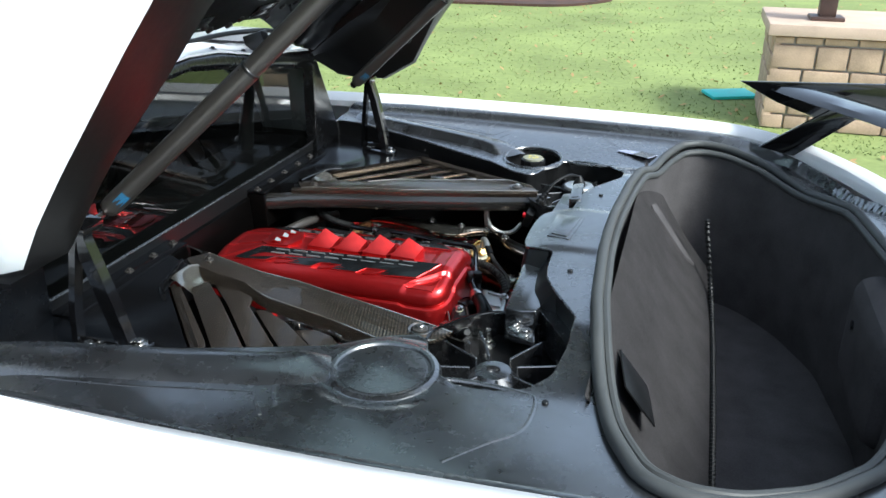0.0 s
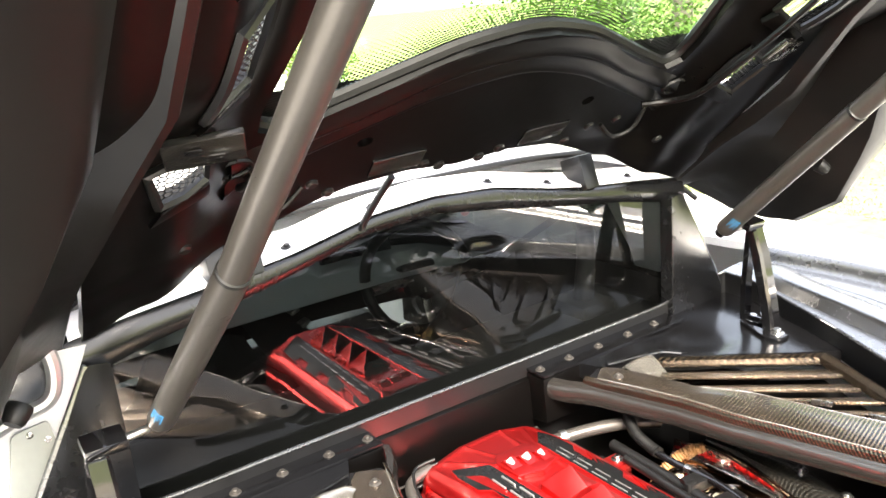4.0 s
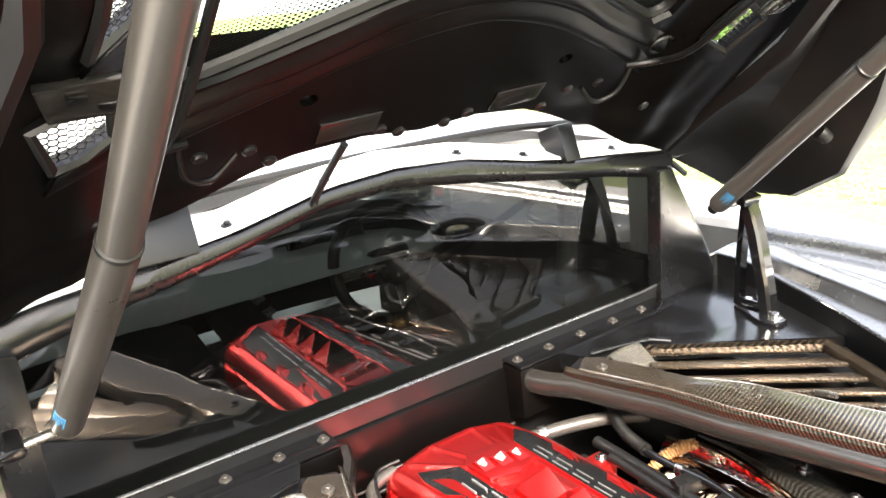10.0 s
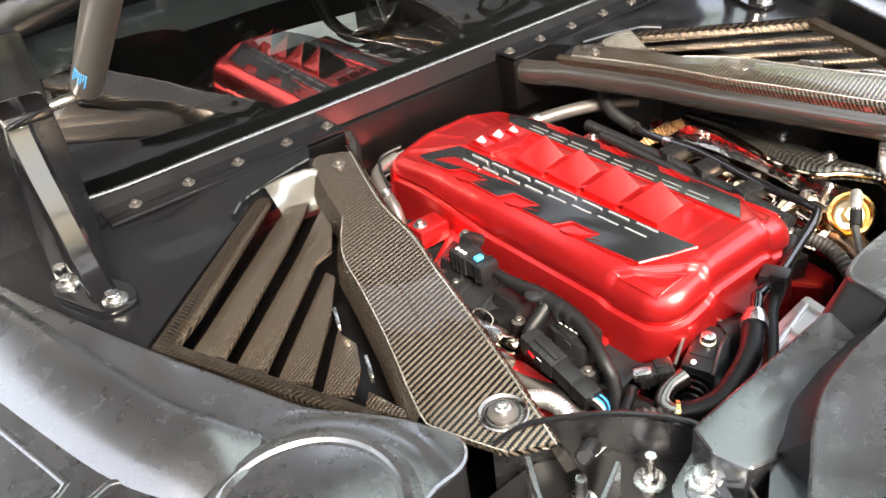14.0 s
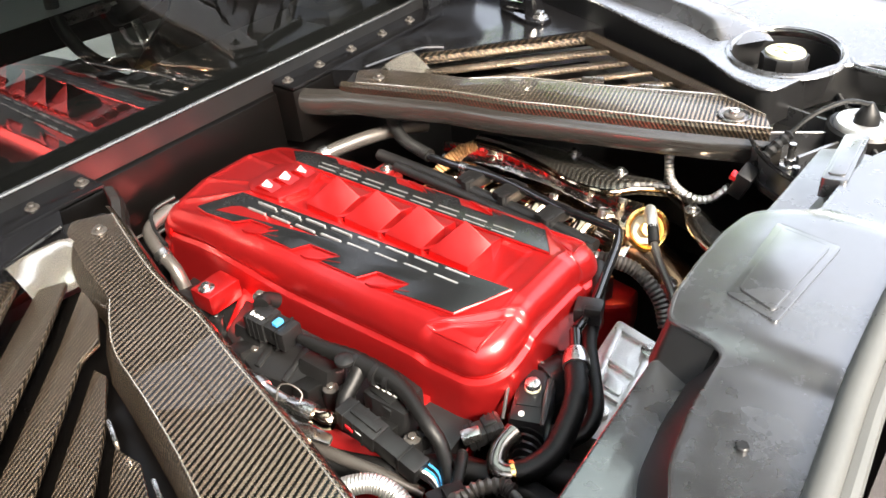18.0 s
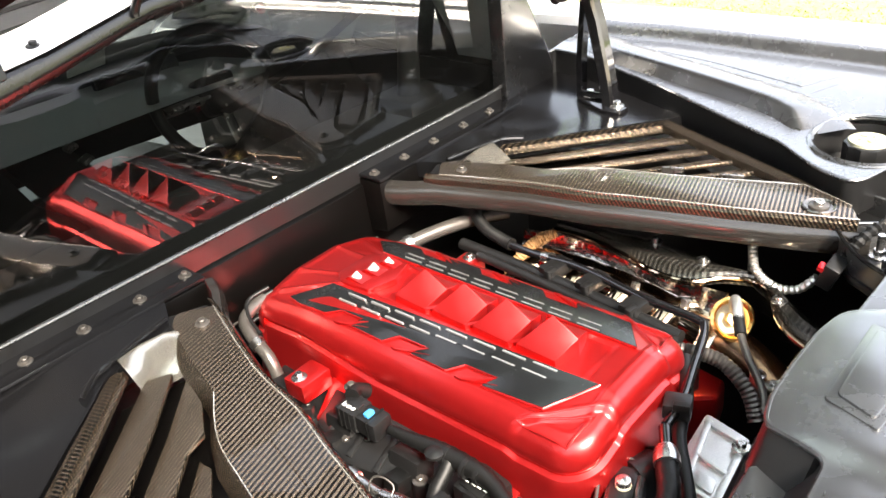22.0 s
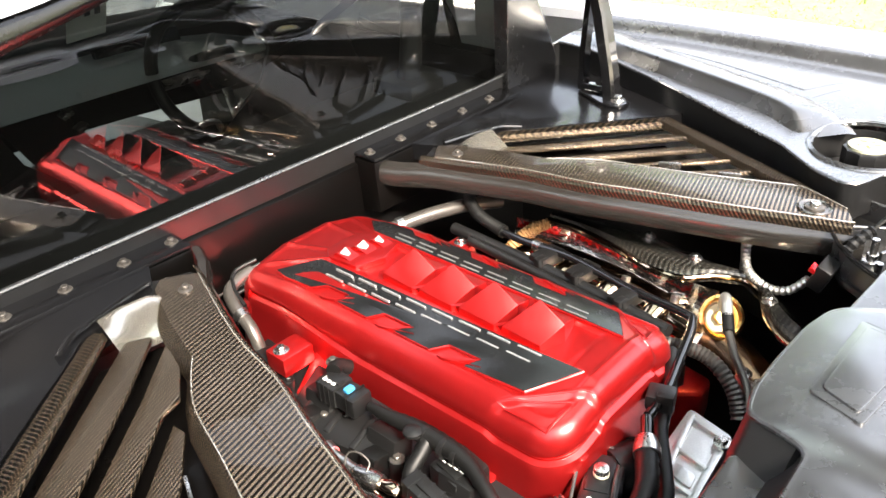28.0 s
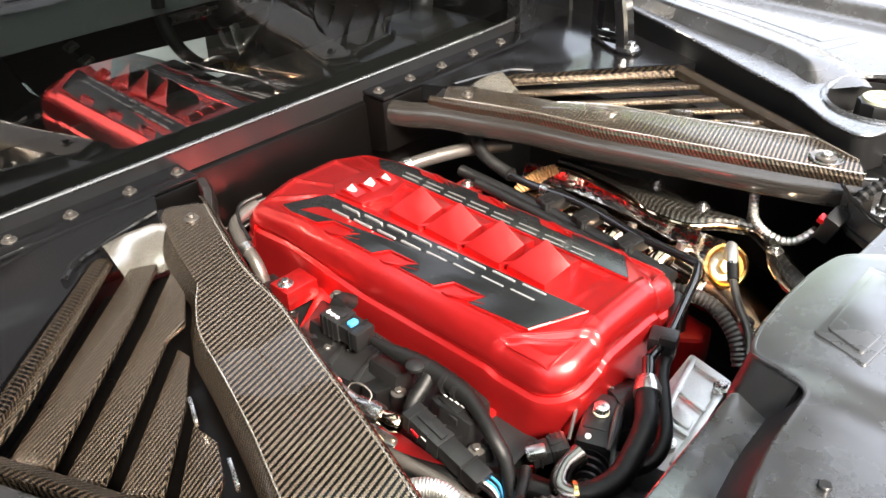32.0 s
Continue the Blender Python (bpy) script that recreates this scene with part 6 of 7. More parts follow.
part("rear_body", bar_box((0.485, -0.168, 0.745), (0.535, -0.176, 0.745), 0.052, 0.046, 0.006), BLACK, coils)
part("rear_top", bar_box((0.492, -0.170, 0.766), (0.528, -0.176, 0.766), 0.038, 0.010, 0.003), RUBBER, coils)
for k in range(4):
    part("print_bar", box(0.006, 0.0016, 0.0006, 0, pose(0.496 + 0.009 * k, -0.182, 0.7713, 0, 0, -8)), PAPER, coils, "small pale print bar")
for x, y in ((0.307, -0.204), (0.433, -0.198), (0.563, -0.204)):
    part("spacer", tube([(x, y, 0.69), (x, y, 0.748)], [0.012, 0.0105], 16, 1), BLACK, coils)
    bolt((x, y, 0.747), BOLT_DARK, coils)
har = hose("wiring_loom", "taped black wiring loom along the engine's flank", [(0.372, -0.181, 0.785), (0.400, -0.180, 0.786), (0.444, -0.175, 0.786), (0.495, -0.172, 0.784), (0.531, -0.176, 0.781), (0.578, -0.194, 0.772), (0.606, -0.204, 0.756), (0.650, -0.244, 0.742)], [0.0062, 0.0085, 0.0125, 0.0115, 0.0090, 0.0085, 0.0082, 0.0080], RUBBER, 0.0004, 0.008, (), "looms", "wiring")
part("branch", tube([(0.466, -0.174, 0.784), (0.470, -0.192, 0.776), (0.474, -0.215, 0.766), (0.486, -0.232, 0.758)], [0.011, 0.0095, 0.0090, 0.0085], 14, 6, 0.0004, 0.007), RUBBER, har)
for f, rad in ((0.16, 0.0135), (0.42, 0.0132), (0.58, 0.0105)):
    p = Vector((0.444, -0.175, 0.786)).lerp(Vector((0.531, -0.176, 0.781)), f * 1.3)
    part("tie", tube([p - Vector((0.003, 0, 0)), p + Vector((0.003, 0, 0))], rad, 16), BLACK, har)
part("retainer", lathe([(0.012, 0.0), (0.012, 0.004), (0.007, 0.007), (0, 0.007)], 16, Matrix.Translation((0.452, -0.186, 0.792))), BLACK, har)
mp = connector("pressure_sensor", "black sensor with pale print and a blue lock", (0.296, -0.186, 0.786), (0.366, -0.186, 0.786), 0.034, 0.030, BLACK)
part("blue_lock", box(0.009, 0.013, 0.006, 0.002, pose(0.346, -0.189, 0.803)), BLUE, mp)
for k in range(3):
    part("print_bar", box(0.005, 0.008, 0.0008, 0, pose(0.306 + 0.008 * k, -0.192, 0.8022)), PAPER, mp, "pale print bar")
part("nipple", tube([(0.300, -0.150, 0.79), (0.298, -0.166, 0.802), (0.304, -0.178, 0.804)], 0.010, 14), RUBBER, mp)
bolt((0.292, -0.168, 0.806), BOLT_DARK, mp)
pl2 = connector("sensor_plug", "black wiring connector with coloured wires", (0.482, -0.226, 0.766), (0.600, -0.233, 0.746), 0.027, 0.025, BLACK)
part("red_lock", bar_box((0.498, -0.2395, 0.762), (0.510, -0.2405, 0.760), 0.004, 0.005, 0.001), RED_BRIGHT, pl2)
part("label_bar", bar_box((0.514, -0.2405, 0.764), (0.524, -0.2412, 0.762), 0.002, 0.003, 0.0005), PAPER, pl2)
for k, mat in enumerate((BLUE, BLACK, BLUE, PAPER, BLACK, BLACK)):
    part("wire", tube([(0.598, -0.231 - 0.0035 * (k - 2.5), 0.748), (0.615, -0.233 - 0.003 * (k - 2.5), 0.748), (0.632, -0.240 - 0.001 * k, 0.742)], 0.0018, 6), mat, pl2)
part("sheath", tube([(0.628, -0.241, 0.743), (0.648, -0.252, 0.745), (0.662, -0.262, 0.748)], 0.0075, 12, 6, 0.0008, 0.005), ROD, pl2)
inj = thing("fuel_rail_joint", "chrome quick joint on the engine's flank", "pipe joint")
part("tube_run", tube([(0.335, -0.248, 0.772), (0.362, -0.252, 0.771), (0.393, -0.256, 0.770), (0.430, -0.256, 0.768)], [0.0035, 0.0060, 0.0075, 0.0078], 16, 6), STEEL, inj)
part("ferrule", tube([(0.372, -0.254, 0.7705), (0.386, -0.2555, 0.770)], 0.0100, 18), STEEL, inj)
part("nut", tube([(0.428, -0.2565, 0.768), (0.447, -0.254, 0.767), (0.462, -0.251, 0.766)], [0.0105, 0.0135, 0.0125], 16, 2), STEEL, inj)
part("seat", tube([(0.462, -0.251, 0.766), (0.478, -0.247, 0.764), (0.486, -0.245, 0.763)], [0.0090, 0.0120, 0.0085], 16, 2), HOT, inj)
part("clip", tube([(0.418, -0.266, 0.776), (0.416, -0.256, 0.790), (0.428, -0.249, 0.793), (0.442, -0.247, 0.784), (0.446, -0.262, 0.776)], 0.0012, 8), ROD, inj)
part("plate", prism(round_poly([(0.352, -0.266), (0.440, -0.273), (0.492, -0.262), (0.486, -0.250), (0.40, -0.262)], 0.004, 3), 0.744, 0.748, 0.0010), STEEL, inj, "thin bright bracket plate")
dr = thing("drain_hose", "white heat-sleeved hose over the red rocker cover", "hose", "hoses")
part("sleeve", tube([(0.545, -0.318, 0.755), (0.564, -0.304, 0.772), (0.585, -0.289, 0.775), (0.612, -0.285, 0.769), (0.634, -0.291, 0.758)], 0.0105, 18, 8, 0.0004, 0.003), CAST, dr, "pale woven sleeve")
part("band", tube([(0.630, -0.290, 0.760), (0.636, -0.2915, 0.757)], 0.0112, 18), BLACK, dr)
part("run", tube([(0.632, -0.291, 0.759), (0.650, -0.296, 0.752), (0.672, -0.300, 0.742), (0.690, -0.298, 0.725)], 0.0072, 14, 7, 0.0007, 0.005), ROD, dr)
hose("dipstick_tube", "grey bent tube under the connectors", [(0.430, -0.262, 0.722), (0.47, -0.262, 0.728), (0.51, -0.258, 0.730), (0.56, -0.246, 0.724), (0.60, -0.235, 0.712)], 0.0075, ROD)
bundle = thing("junction_clump", "cluster of taped black leads and plugs", "wiring")
part("plug", bar_box((0.640, -0.256, 0.760), (0.676, -0.276, 0.764), 0.030, 0.030, 0.005), BLACK, bundle)
part("plug_cap", bar_box((0.652, -0.250, 0.778), (0.676, -0.264, 0.780), 0.022, 0.012, 0.003), RUBBER, bundle)
part("plug_low", bar_box((0.660, -0.282, 0.742), (0.690, -0.296, 0.738), 0.026, 0.024, 0.004), BLACK, bundle)
rng = random.Random(31)
for k in range(8):
    a, b = rng.uniform(-0.012, 0.012), rng.uniform(-0.016, 0.016)
    part("lead", tube([(0.640 + a, -0.250 + b, 0.742), (0.665 + b, -0.275 + a, 0.750 + a), (0.690 + a, -0.292 + b, 0.735 + b), (0.72 + b, -0.30 + a, 0.70)], rng.choice((0.0035, 0.005, 0.006)), 8), RUBBER, bundle)
part("riser", tube([(0.626, -0.196, 0.757), (0.636, -0.212, 0.762), (0.646, -0.232, 0.762), (0.656, -0.252, 0.764)], 0.0062, 12, 6, 0.0005, 0.006), RUBBER, bundle)
hose("ribbed_conduit", "ribbed grey conduit arching near the tower casting", [(0.662, -0.262, 0.775), (0.675, -0.262, 0.788), (0.684, -0.248, 0.795), (0.702, -0.233, 0.797), (0.714, -0.233, 0.796)], 0.0078, ROD, 0.0012, 0.005)
hose("ground_lead", "dark lead looping down over the tower casting", [(0.712, -0.233, 0.796), (0.728, -0.240, 0.797), (0.746, -0.266, 0.810), (0.760, -0.300, 0.830), (0.766, -0.345, 0.852)], 0.0045, ROD, group="cables", category="cable")

# ---- exhaust header on the far flank ----
head = thing("exhaust_header", "heat-tinted steel exhaust header with foil shield", "exhaust")
SHIELD = [(0.258, 0.350, 0.372), (0.32, 0.350, 0.402), (0.40, 0.335, 0.425), (0.468, 0.314, 0.420), (0.525, 0.318, 0.405), (0.560, 0.350, 0.396), (0.600, 0.366, 0.390), (0.638, 0.340, 0.376), (0.664, 0.298, 0.355), (0.694, 0.268, 0.334), (0.742, 0.240, 0.305)]
part("shield", loft([[(x, a, 0.772), (x, a + 0.002, 0.781), (x, a * 0.82 + b * 0.18, 0.789), (x, a * 0.5 + b * 0.5, 0.790), (x, a * 0.15 + b * 0.85, 0.778), (x, b, 0.765), (x, b + 0.02, 0.70)] for x, a, b in SHIELD]), FOIL, head, "dimpled dark woven heat shield")
part("lip", tube([(x, a, 0.781) for x, a, b in SHIELD], 0.0048, 10), HOT, head, "bright rolled shield edge")
for x, y in ((0.43, 0.385), (0.52, 0.368), (0.655, 0.325)):
    bolt((x, y, 0.789), BOLT_STEEL, head)
part("inner_foil", loft([[(x, y + d, z) for x, y in ((0.20, 0.330), (0.26, 0.345), (0.33, 0.358), (0.40, 0.354), (0.47, 0.338), (0.54, 0.322), (0.58, 0.325))] for d, z in ((0.006, 0.772), (0.004, 0.755), (-0.010, 0.735), (-0.035, 0.715), (-0.070, 0.700))]), POLISHED, head, "crumpled polished foil lining")
part("manifold", tube([(0.20, 0.335, 0.70), (0.28, 0.330, 0.715), (0.40, 0.325, 0.715), (0.50, 0.305, 0.715), (0.57, 0.29, 0.712)], 0.034, 18), HOT, head)
for i in range(4):
    x = 0.245 + 0.085 * i
    part("runner", tube([(x, 0.235, 0.700), (x + 0.01, 0.280, 0.735), (x + 0.025, 0.320, 0.728), (x + 0.04, 0.335, 0.705)], 0.021, 16), HOT, head, "polished runner")
    part("flange_nut", hex_prism(0.008, 0.0, 0.012), STEEL, head).matrix_basis = pose(x + 0.03, 0.292, 0.752, -25, 0, 0)
    part("boss", lathe([(0.016, 0), (0.016, 0.004), (0.010, 0.006), (0, 0.006)], 20, pose(x + 0.03, 0.292, 0.746, -25, 0, 0)), HOT, head)
part("sleeve", tube([(0.195, 0.285, 0.690), (0.210, 0.305, 0.730), (0.230, 0.335, 0.757), (0.262, 0.362, 0.768), (0.30, 0.372, 0.765)], 0.010, 12, 8, 0.001, 0.005), BROWN, head, "woven brown sleeve")
part("collector", tube([(0.560, 0.312, 0.688), (0.605, 0.306, 0.690), (0.650, 0.289, 0.684), (0.70, 0.264, 0.666), (0.75, 0.236, 0.640)], [0.030, 0.034, 0.034, 0.034, 0.034], 28), TINTED_STEEL, head, "bronze-tinted collector pipe")
part("clamp_ring", tube([(0.684, 0.272, 0.676), (0.697, 0.266, 0.670)], 0.044, 28), STEEL, head)
part("clamp_ear", bar_box((0.660, 0.235, 0.715), (0.700, 0.216, 0.705), 0.012, 0.018, 0.003), STEEL, head)
for x, y in ((0.668, 0.236), (0.694, 0.224)):
    bolt((x, y, 0.722), BOLT_STEEL, head)
cup = thing("sensor_cup", "gold-rimmed sensor cup on the exhaust collector", "sensor")
m = look((0.597, 0.308, 0.745), (0.30, 0.60, 0.45))
part("rim", lathe([(0.026, -0.03), (0.030, -0.004), (0.0335, 0.0), (0.0335, 0.004), (0.029, 0.006), (0.025, 0.002), (0.022, -0.016), (0, -0.018)], 40, m), GOLD, cup)
part("floor", lathe([(0.024, -0.012), (0.020, -0.006), (0.012, -0.006), (0, -0.006)], 32, m), CREAM, cup)
part("hex", hex_prism(0.011, -0.006, 0.008), GOLD, cup).matrix_basis = m
part("boot", tube([(0.597, 0.312, 0.758), (0.600, 0.305, 0.782), (0.610, 0.288, 0.786), (0.622, 0.268, 0.778)], 0.0080, 14), CAST, cup, "pale ceramic boot")
part("boot_end", tube([(0.620, 0.271, 0.779), (0.634, 0.250, 0.768)], 0.0085, 14), RUBBER, cup)
part("lead", tube([(0.632, 0.252, 0.769), (0.655, 0.226, 0.755), (0.690, 0.192, 0.738), (0.705, 0.165, 0.72)], 0.0055, 10), ROD, cup)
chain = thing("ring_handle", "pale woven ring strap hanging below the brace", "strap")
part("strap", tube([(0.585, 0.395, 0.835), (0.60, 0.372, 0.800), (0.635, 0.360, 0.787), (0.668, 0.358, 0.795), (0.69, 0.362, 0.82)], 0.0062, 12, 8, 0.0008, 0.005), CAST, chain)
part("anchor", tube([(0.575, 0.402, 0.85), (0.585, 0.396, 0.80), (0.588, 0.39, 0.76)], 0.006, 10), STEEL, chain)

# ---- cabin behind the window ----
LEATHER = material("black_leather", (0.016, 0.016, 0.017), 0.45, 0.0, 0.0, 0.2, 40, 0.25, 500)
TRIM = material("grey_cabin_trim", (0.10, 0.10, 0.10), 0.4, 0.0, 0.0, 0.15, 30)
cabin = thing("cabin_shell", "dark cabin floor, doors and dashboard behind the glass", "cabin", "", "structure")
part("cabin_floor", box(1.7, 1.5, 0.03, 0, Matrix.Translation((-0.95, 0, 0.36))), CARPET, cabin)
part("rear_shelf", box(0.26, 1.30, 0.03, 0.008, pose(-0.20, 0, 0.86, 0, 0, 0)), LEATHER, cabin)
part("headliner", loft([[(x, y, 1.285 - 0.09 * (y / 0.66) ** 2 - 0.12 * max(0, -x - 0.45)) for y in (-0.66, -0.33, 0, 0.33, 0.66)] for x in (-0.10, -0.4, -0.7, -0.95)], thick=0.01), LEATHER, cabin)
for s in (1, -1):
    part("door_card", loft([[(x, s * (0.78 + 0.03 * (z - 0.4)), z) for x in (-0.15, -0.6, -1.1, -1.6)] for z in (0.38, 0.6, 0.80, 0.87)], thick=0.04), LEATHER, cabin)
dash = thing("dashboard", "black dashboard with grey vents and a screen", "dashboard")
part("dash_top", loft([[(x, y, z + 0.02 * math.cos(y * 3)) for y in [-0.75 + 0.15 * i for i in range(11)]] for x, z in ((-1.62, 0.84), (-1.35, 0.88), (-1.18, 0.86), (-1.12, 0.80), (-1.14, 0.66))], thick=0.01), LEATHER, dash)
part("screen", box(0.02, 0.26, 0.12, 0.006, pose(-1.10, 0.36, 0.83, 0, -12, 4)), GLOSS, dash)
part("console", loft([[(x, y, z) for x, y, z in ((-1.12, -0.06, 0.78), (-1.12, 0.02, 0.80), (-1.12, 0.10, 0.78))], [(-0.7, -0.07, 0.70), (-0.7, 0.0, 0.72), (-0.7, 0.08, 0.70)], [(-0.35, -0.07, 0.66), (-0.35, 0.0, 0.68), (-0.35, 0.08, 0.66)]], thick=0.15), TRIM, dash)
for i in range(6):
    part("key", box(0.035, 0.03, 0.012, 0.003, pose(-1.02 + 0.07 * i, 0.09, 0.775 - 0.018 * i, 20, 0, 0)), STEEL, dash)
# near-black tint is added so the cabin reads dark from behind
shade = thing("cabin_glazing", "windscreen and side windows, tint added to darken the cabin", "window", "", "structure")
for rows in ([[(-0.98, y, 1.20 - 0.06 * (y / 0.6) ** 2) for y in (-0.6, -0.3, 0, 0.3, 0.6)], [(-1.36, y * 1.12, 1.02 - 0.04 * (y / 0.6) ** 2) for y in (-0.6, -0.3, 0, 0.3, 0.6)], [(-1.76, y * 1.27, 0.82 - 0.04 * (y / 0.6) ** 2) for y in (-0.6, -0.3, 0, 0.3, 0.6)]],
             *[[[(-0.10, s * 0.70, 1.20), (-0.6, s * 0.70, 1.21), (-1.0, s * 0.61, 1.17), (-1.75, s * 0.765, 0.83)], [(-0.10, s * 0.80, 0.86), (-0.6, s * 0.80, 0.86), (-1.0, s * 0.80, 0.85), (-1.75, s * 0.78, 0.82)]] for s in (1, -1)]):
    pane = part("side_pane", loft(rows), TINTED, shade)
    pane.visible_shadow = False
wheel = thing("steering_wheel", "black leather flat-bottomed steering wheel", "steering wheel")
wm = Matrix.Translation((-0.80, 0.405, 0.845)) @ pose(0, 0, 0, 0, 68, 0)
ring = [wm @ Vector((0.165 * math.cos(a) * (0.9 if math.cos(a) > 0.75 else 1), 0.175 * math.sin(a), 0)) for a in [i * math.pi / 12 for i in range(25)]]
part("rim", tube(ring, 0.016, 14, 3), LEATHER, wheel)
part("hub", prism(round_poly([(-0.05, -0.06), (0.05, -0.045), (0.05, 0.045), (-0.05, 0.06)], 0.02, 4), -0.03, 0.012, 0.008, 3, wm), LEATHER, wheel)
for a in (90, -90, 0):
    part("spoke", tube([wm @ Vector((0.03 * math.cos(radians(a)), 0.03 * math.sin(radians(a)), 0)), wm @ Vector((0.155 * math.cos(radians(a)), 0.16 * math.sin(radians(a)), 0))], 0.013, 10), STEEL, wheel)
for y in (-0.37, 0.37):
    seat = thing("bucket_seat", "black leather bucket seat with tall backrest", "seat", "cabin seats")
    back = [[(x + c * 0.05, y + w * k, z) for k, c in ((-1, 1), (-0.8, 0.3), (-0.4, -0.1), (0, -0.2), (0.4, -0.1), (0.8, 0.3), (1, 1))] for x, w, z in ((-0.62, 0.24, 0.50), (-0.55, 0.27, 0.62), (-0.50, 0.26, 0.76), (-0.46, 0.20, 0.86), (-0.43, 0.13, 0.93), (-0.42, 0.10, 1.00))]
    part("backrest", loft([[(p[0], p[1], p[2]) for p in r] for r in back], thick=0.07), LEATHER, seat)
    part("cushion", box(0.46, 0.46, 0.14, 0.05, pose(-0.84, y, 0.48, 0, 8, 0), 3), LEATHER, seat)
    part("base", box(0.40, 0.36, 0.08, 0.01, pose(-0.84, y, 0.40)), BLACK, seat)
mirror = thing("seat_belt_guide", "black belt guide tower behind the seat", "belt guide")
part("guide", tube([(-0.22, 0.50, 0.87), (-0.20, 0.50, 1.00), (-0.18, 0.48, 1.10), (-0.17, 0.44, 1.135)], [0.026, 0.022, 0.02, 0.016], 14), LEATHER, mirror)
part("guide_base", box(0.12, 0.10, 0.04, 0.01, pose(-0.22, 0.50, 0.885)), LEATHER, mirror)
belt = thing("seat_belt", "dark woven seat belt strap", "seat belt")
part("strap", loft([[(-0.175, 0.42, 1.13), (-0.205, 0.42, 1.13)], [(-0.30, 0.33, 1.02), (-0.335, 0.33, 1.02)], [(-0.50, 0.24, 0.90), (-0.54, 0.24, 0.90)]], thick=0.002), RUBBER, belt)
tag = thing("bright_handle", "gloss red pull handle near the far door", "handle")
part("grip", tube([(-0.62, 0.46, 1.06), (-0.75, 0.55, 1.03), (-0.9, 0.64, 0.99)], 0.012, 10), RED_BRIGHT, tag)
card = thing("paper_card", "white folded paper card with dark bars on the shelf", "card")
part("leaf", box(0.004, 0.11, 0.15, 0.001, pose(-0.95, 0.18, 1.02, 0, 24, 10)), PAPER, card)
for i in range(3):
    part("bar", box(0.001, 0.016, 0.03, 0, pose(-0.9470, 0.155 + 0.025 * i, 1.02, 0, 24, 10)), BLACK, card)

# ---- garden: pillar, lamp, trees, shrubs ----
pillar = thing("stone_pillar", "tan stone gate pillar with sandstone cap", "pillar")
px, py, pw = 2.12, 5.45, 0.98
part("core", box(pw - 0.06, pw - 0.06, 0.70, 0.0, Matrix.Translation((px, py, 0.35))), MORTAR, pillar)
part("capstone", box(pw + 0.10, pw + 0.10, 0.085, 0.012, Matrix.Translation((px, py, 0.745))), CAPSTONE, pillar)
rng = random.Random(4)
for side in range(4):
    z = 0.0
    while z < 0.69:
        h = min(rng.uniform(0.09, 0.19), 0.70 - z)
        if 0.70 - z - h < 0.06:
            h = 0.70 - z
        u = -pw / 2
        while u < pw / 2 - 0.01:
            w = min(rng.uniform(0.14, 0.34), pw / 2 - u)
            if pw / 2 - u - w < 0.07:
                w = pw / 2 - u
            d = rng.uniform(0.05, 0.075)
            m = Matrix.Translation((px, py, 0)) @ Matrix.Rotation(radians(90 * side), 4, "Z") @ Matrix.Translation((u + w / 2, -pw / 2 + 0.03, z + h / 2))
            part("stone", box(w - 0.014, d, h - 0.014, 0.012, m, 2), STONE, pillar)
            u += w
        z += h
lamp = thing("pillar_lamp", "bronze lantern on the pillar's cap", "lamp")
BRONZE = material("aged_bronze", (0.10, 0.065, 0.055), 0.45, 0.6, 0.0, 0.2, 60)
lm = Matrix.Translation((px - 0.12, py - 0.15, 0.787))
part("base", box(0.24, 0.24, 0.03, 0.008, lm @ Matrix.Translation((0, 0, 0.015))), BRONZE, lamp)
part("stem", prism([(-0.06, -0.06), (0.06, -0.06), (0.06, 0.06), (-0.06, 0.06)], 0.03, 0.20, 0.006, 2, lm), BRONZE, lamp)
part("tray", box(0.26, 0.26, 0.03, 0.006, lm @ Matrix.Translation((0, 0, 0.21))), BRONZE, lamp)
part("lantern", box(0.20, 0.20, 0.26, 0.004, lm @ Matrix.Translation((0, 0, 0.355))), CREAM, lamp)
part("hood", lathe([(0.17, 0.48), (0.15, 0.52), (0.05, 0.60), (0, 0.61)], 4, lm @ pose(0, 0, 0, 0, 0, 45)), BRONZE, lamp)
lid = thing("utility_lid", "turquoise plastic ground lid lying in the lawn", "lid")
TURQ = material("turquoise_plastic", (0.06, 0.50, 0.45), 0.5)
part("top", box(0.42, 0.26, 0.03, 0.01, pose(1.42, 6.0, 0.025, 3, 0, 25)), TURQ, lid)
part("skirt", box(0.38, 0.22, 0.02, 0.004, pose(1.42, 6.0, 0.008, 3, 0, 25)), BLACK, lid)
MULCH = material("dark_mulch", (0.06, 0.03, 0.02), 0.95, 0, 0, 0.5, 20, 1.0, 60)
bed = part("mulch_bed", prism(round_poly([(-4.2, 11.6), (-1.0, 11.8), (-0.2, 13.2), (-2.5, 14.6), (-5.0, 13.6)], 0.6), 0.0, 0.04), MULCH)
tagged(bed, "dark bark mulch bed at the lawn's far edge", "flower bed", "", "structure")
LEAF = material("green_leaves", (0.10, 0.19, 0.035), 0.55, 0, 0, 0.45, 9, 0, 200, 0.3)
LEAF_DARK = material("deep_green_leaves", (0.04, 0.085, 0.025), 0.5, 0, 0, 0.4, 9, 0, 200, 0.3)
BARK = material("grey_bark", (0.10, 0.085, 0.07), 0.9, 0, 0, 0.35, 20, 1.0, 30)


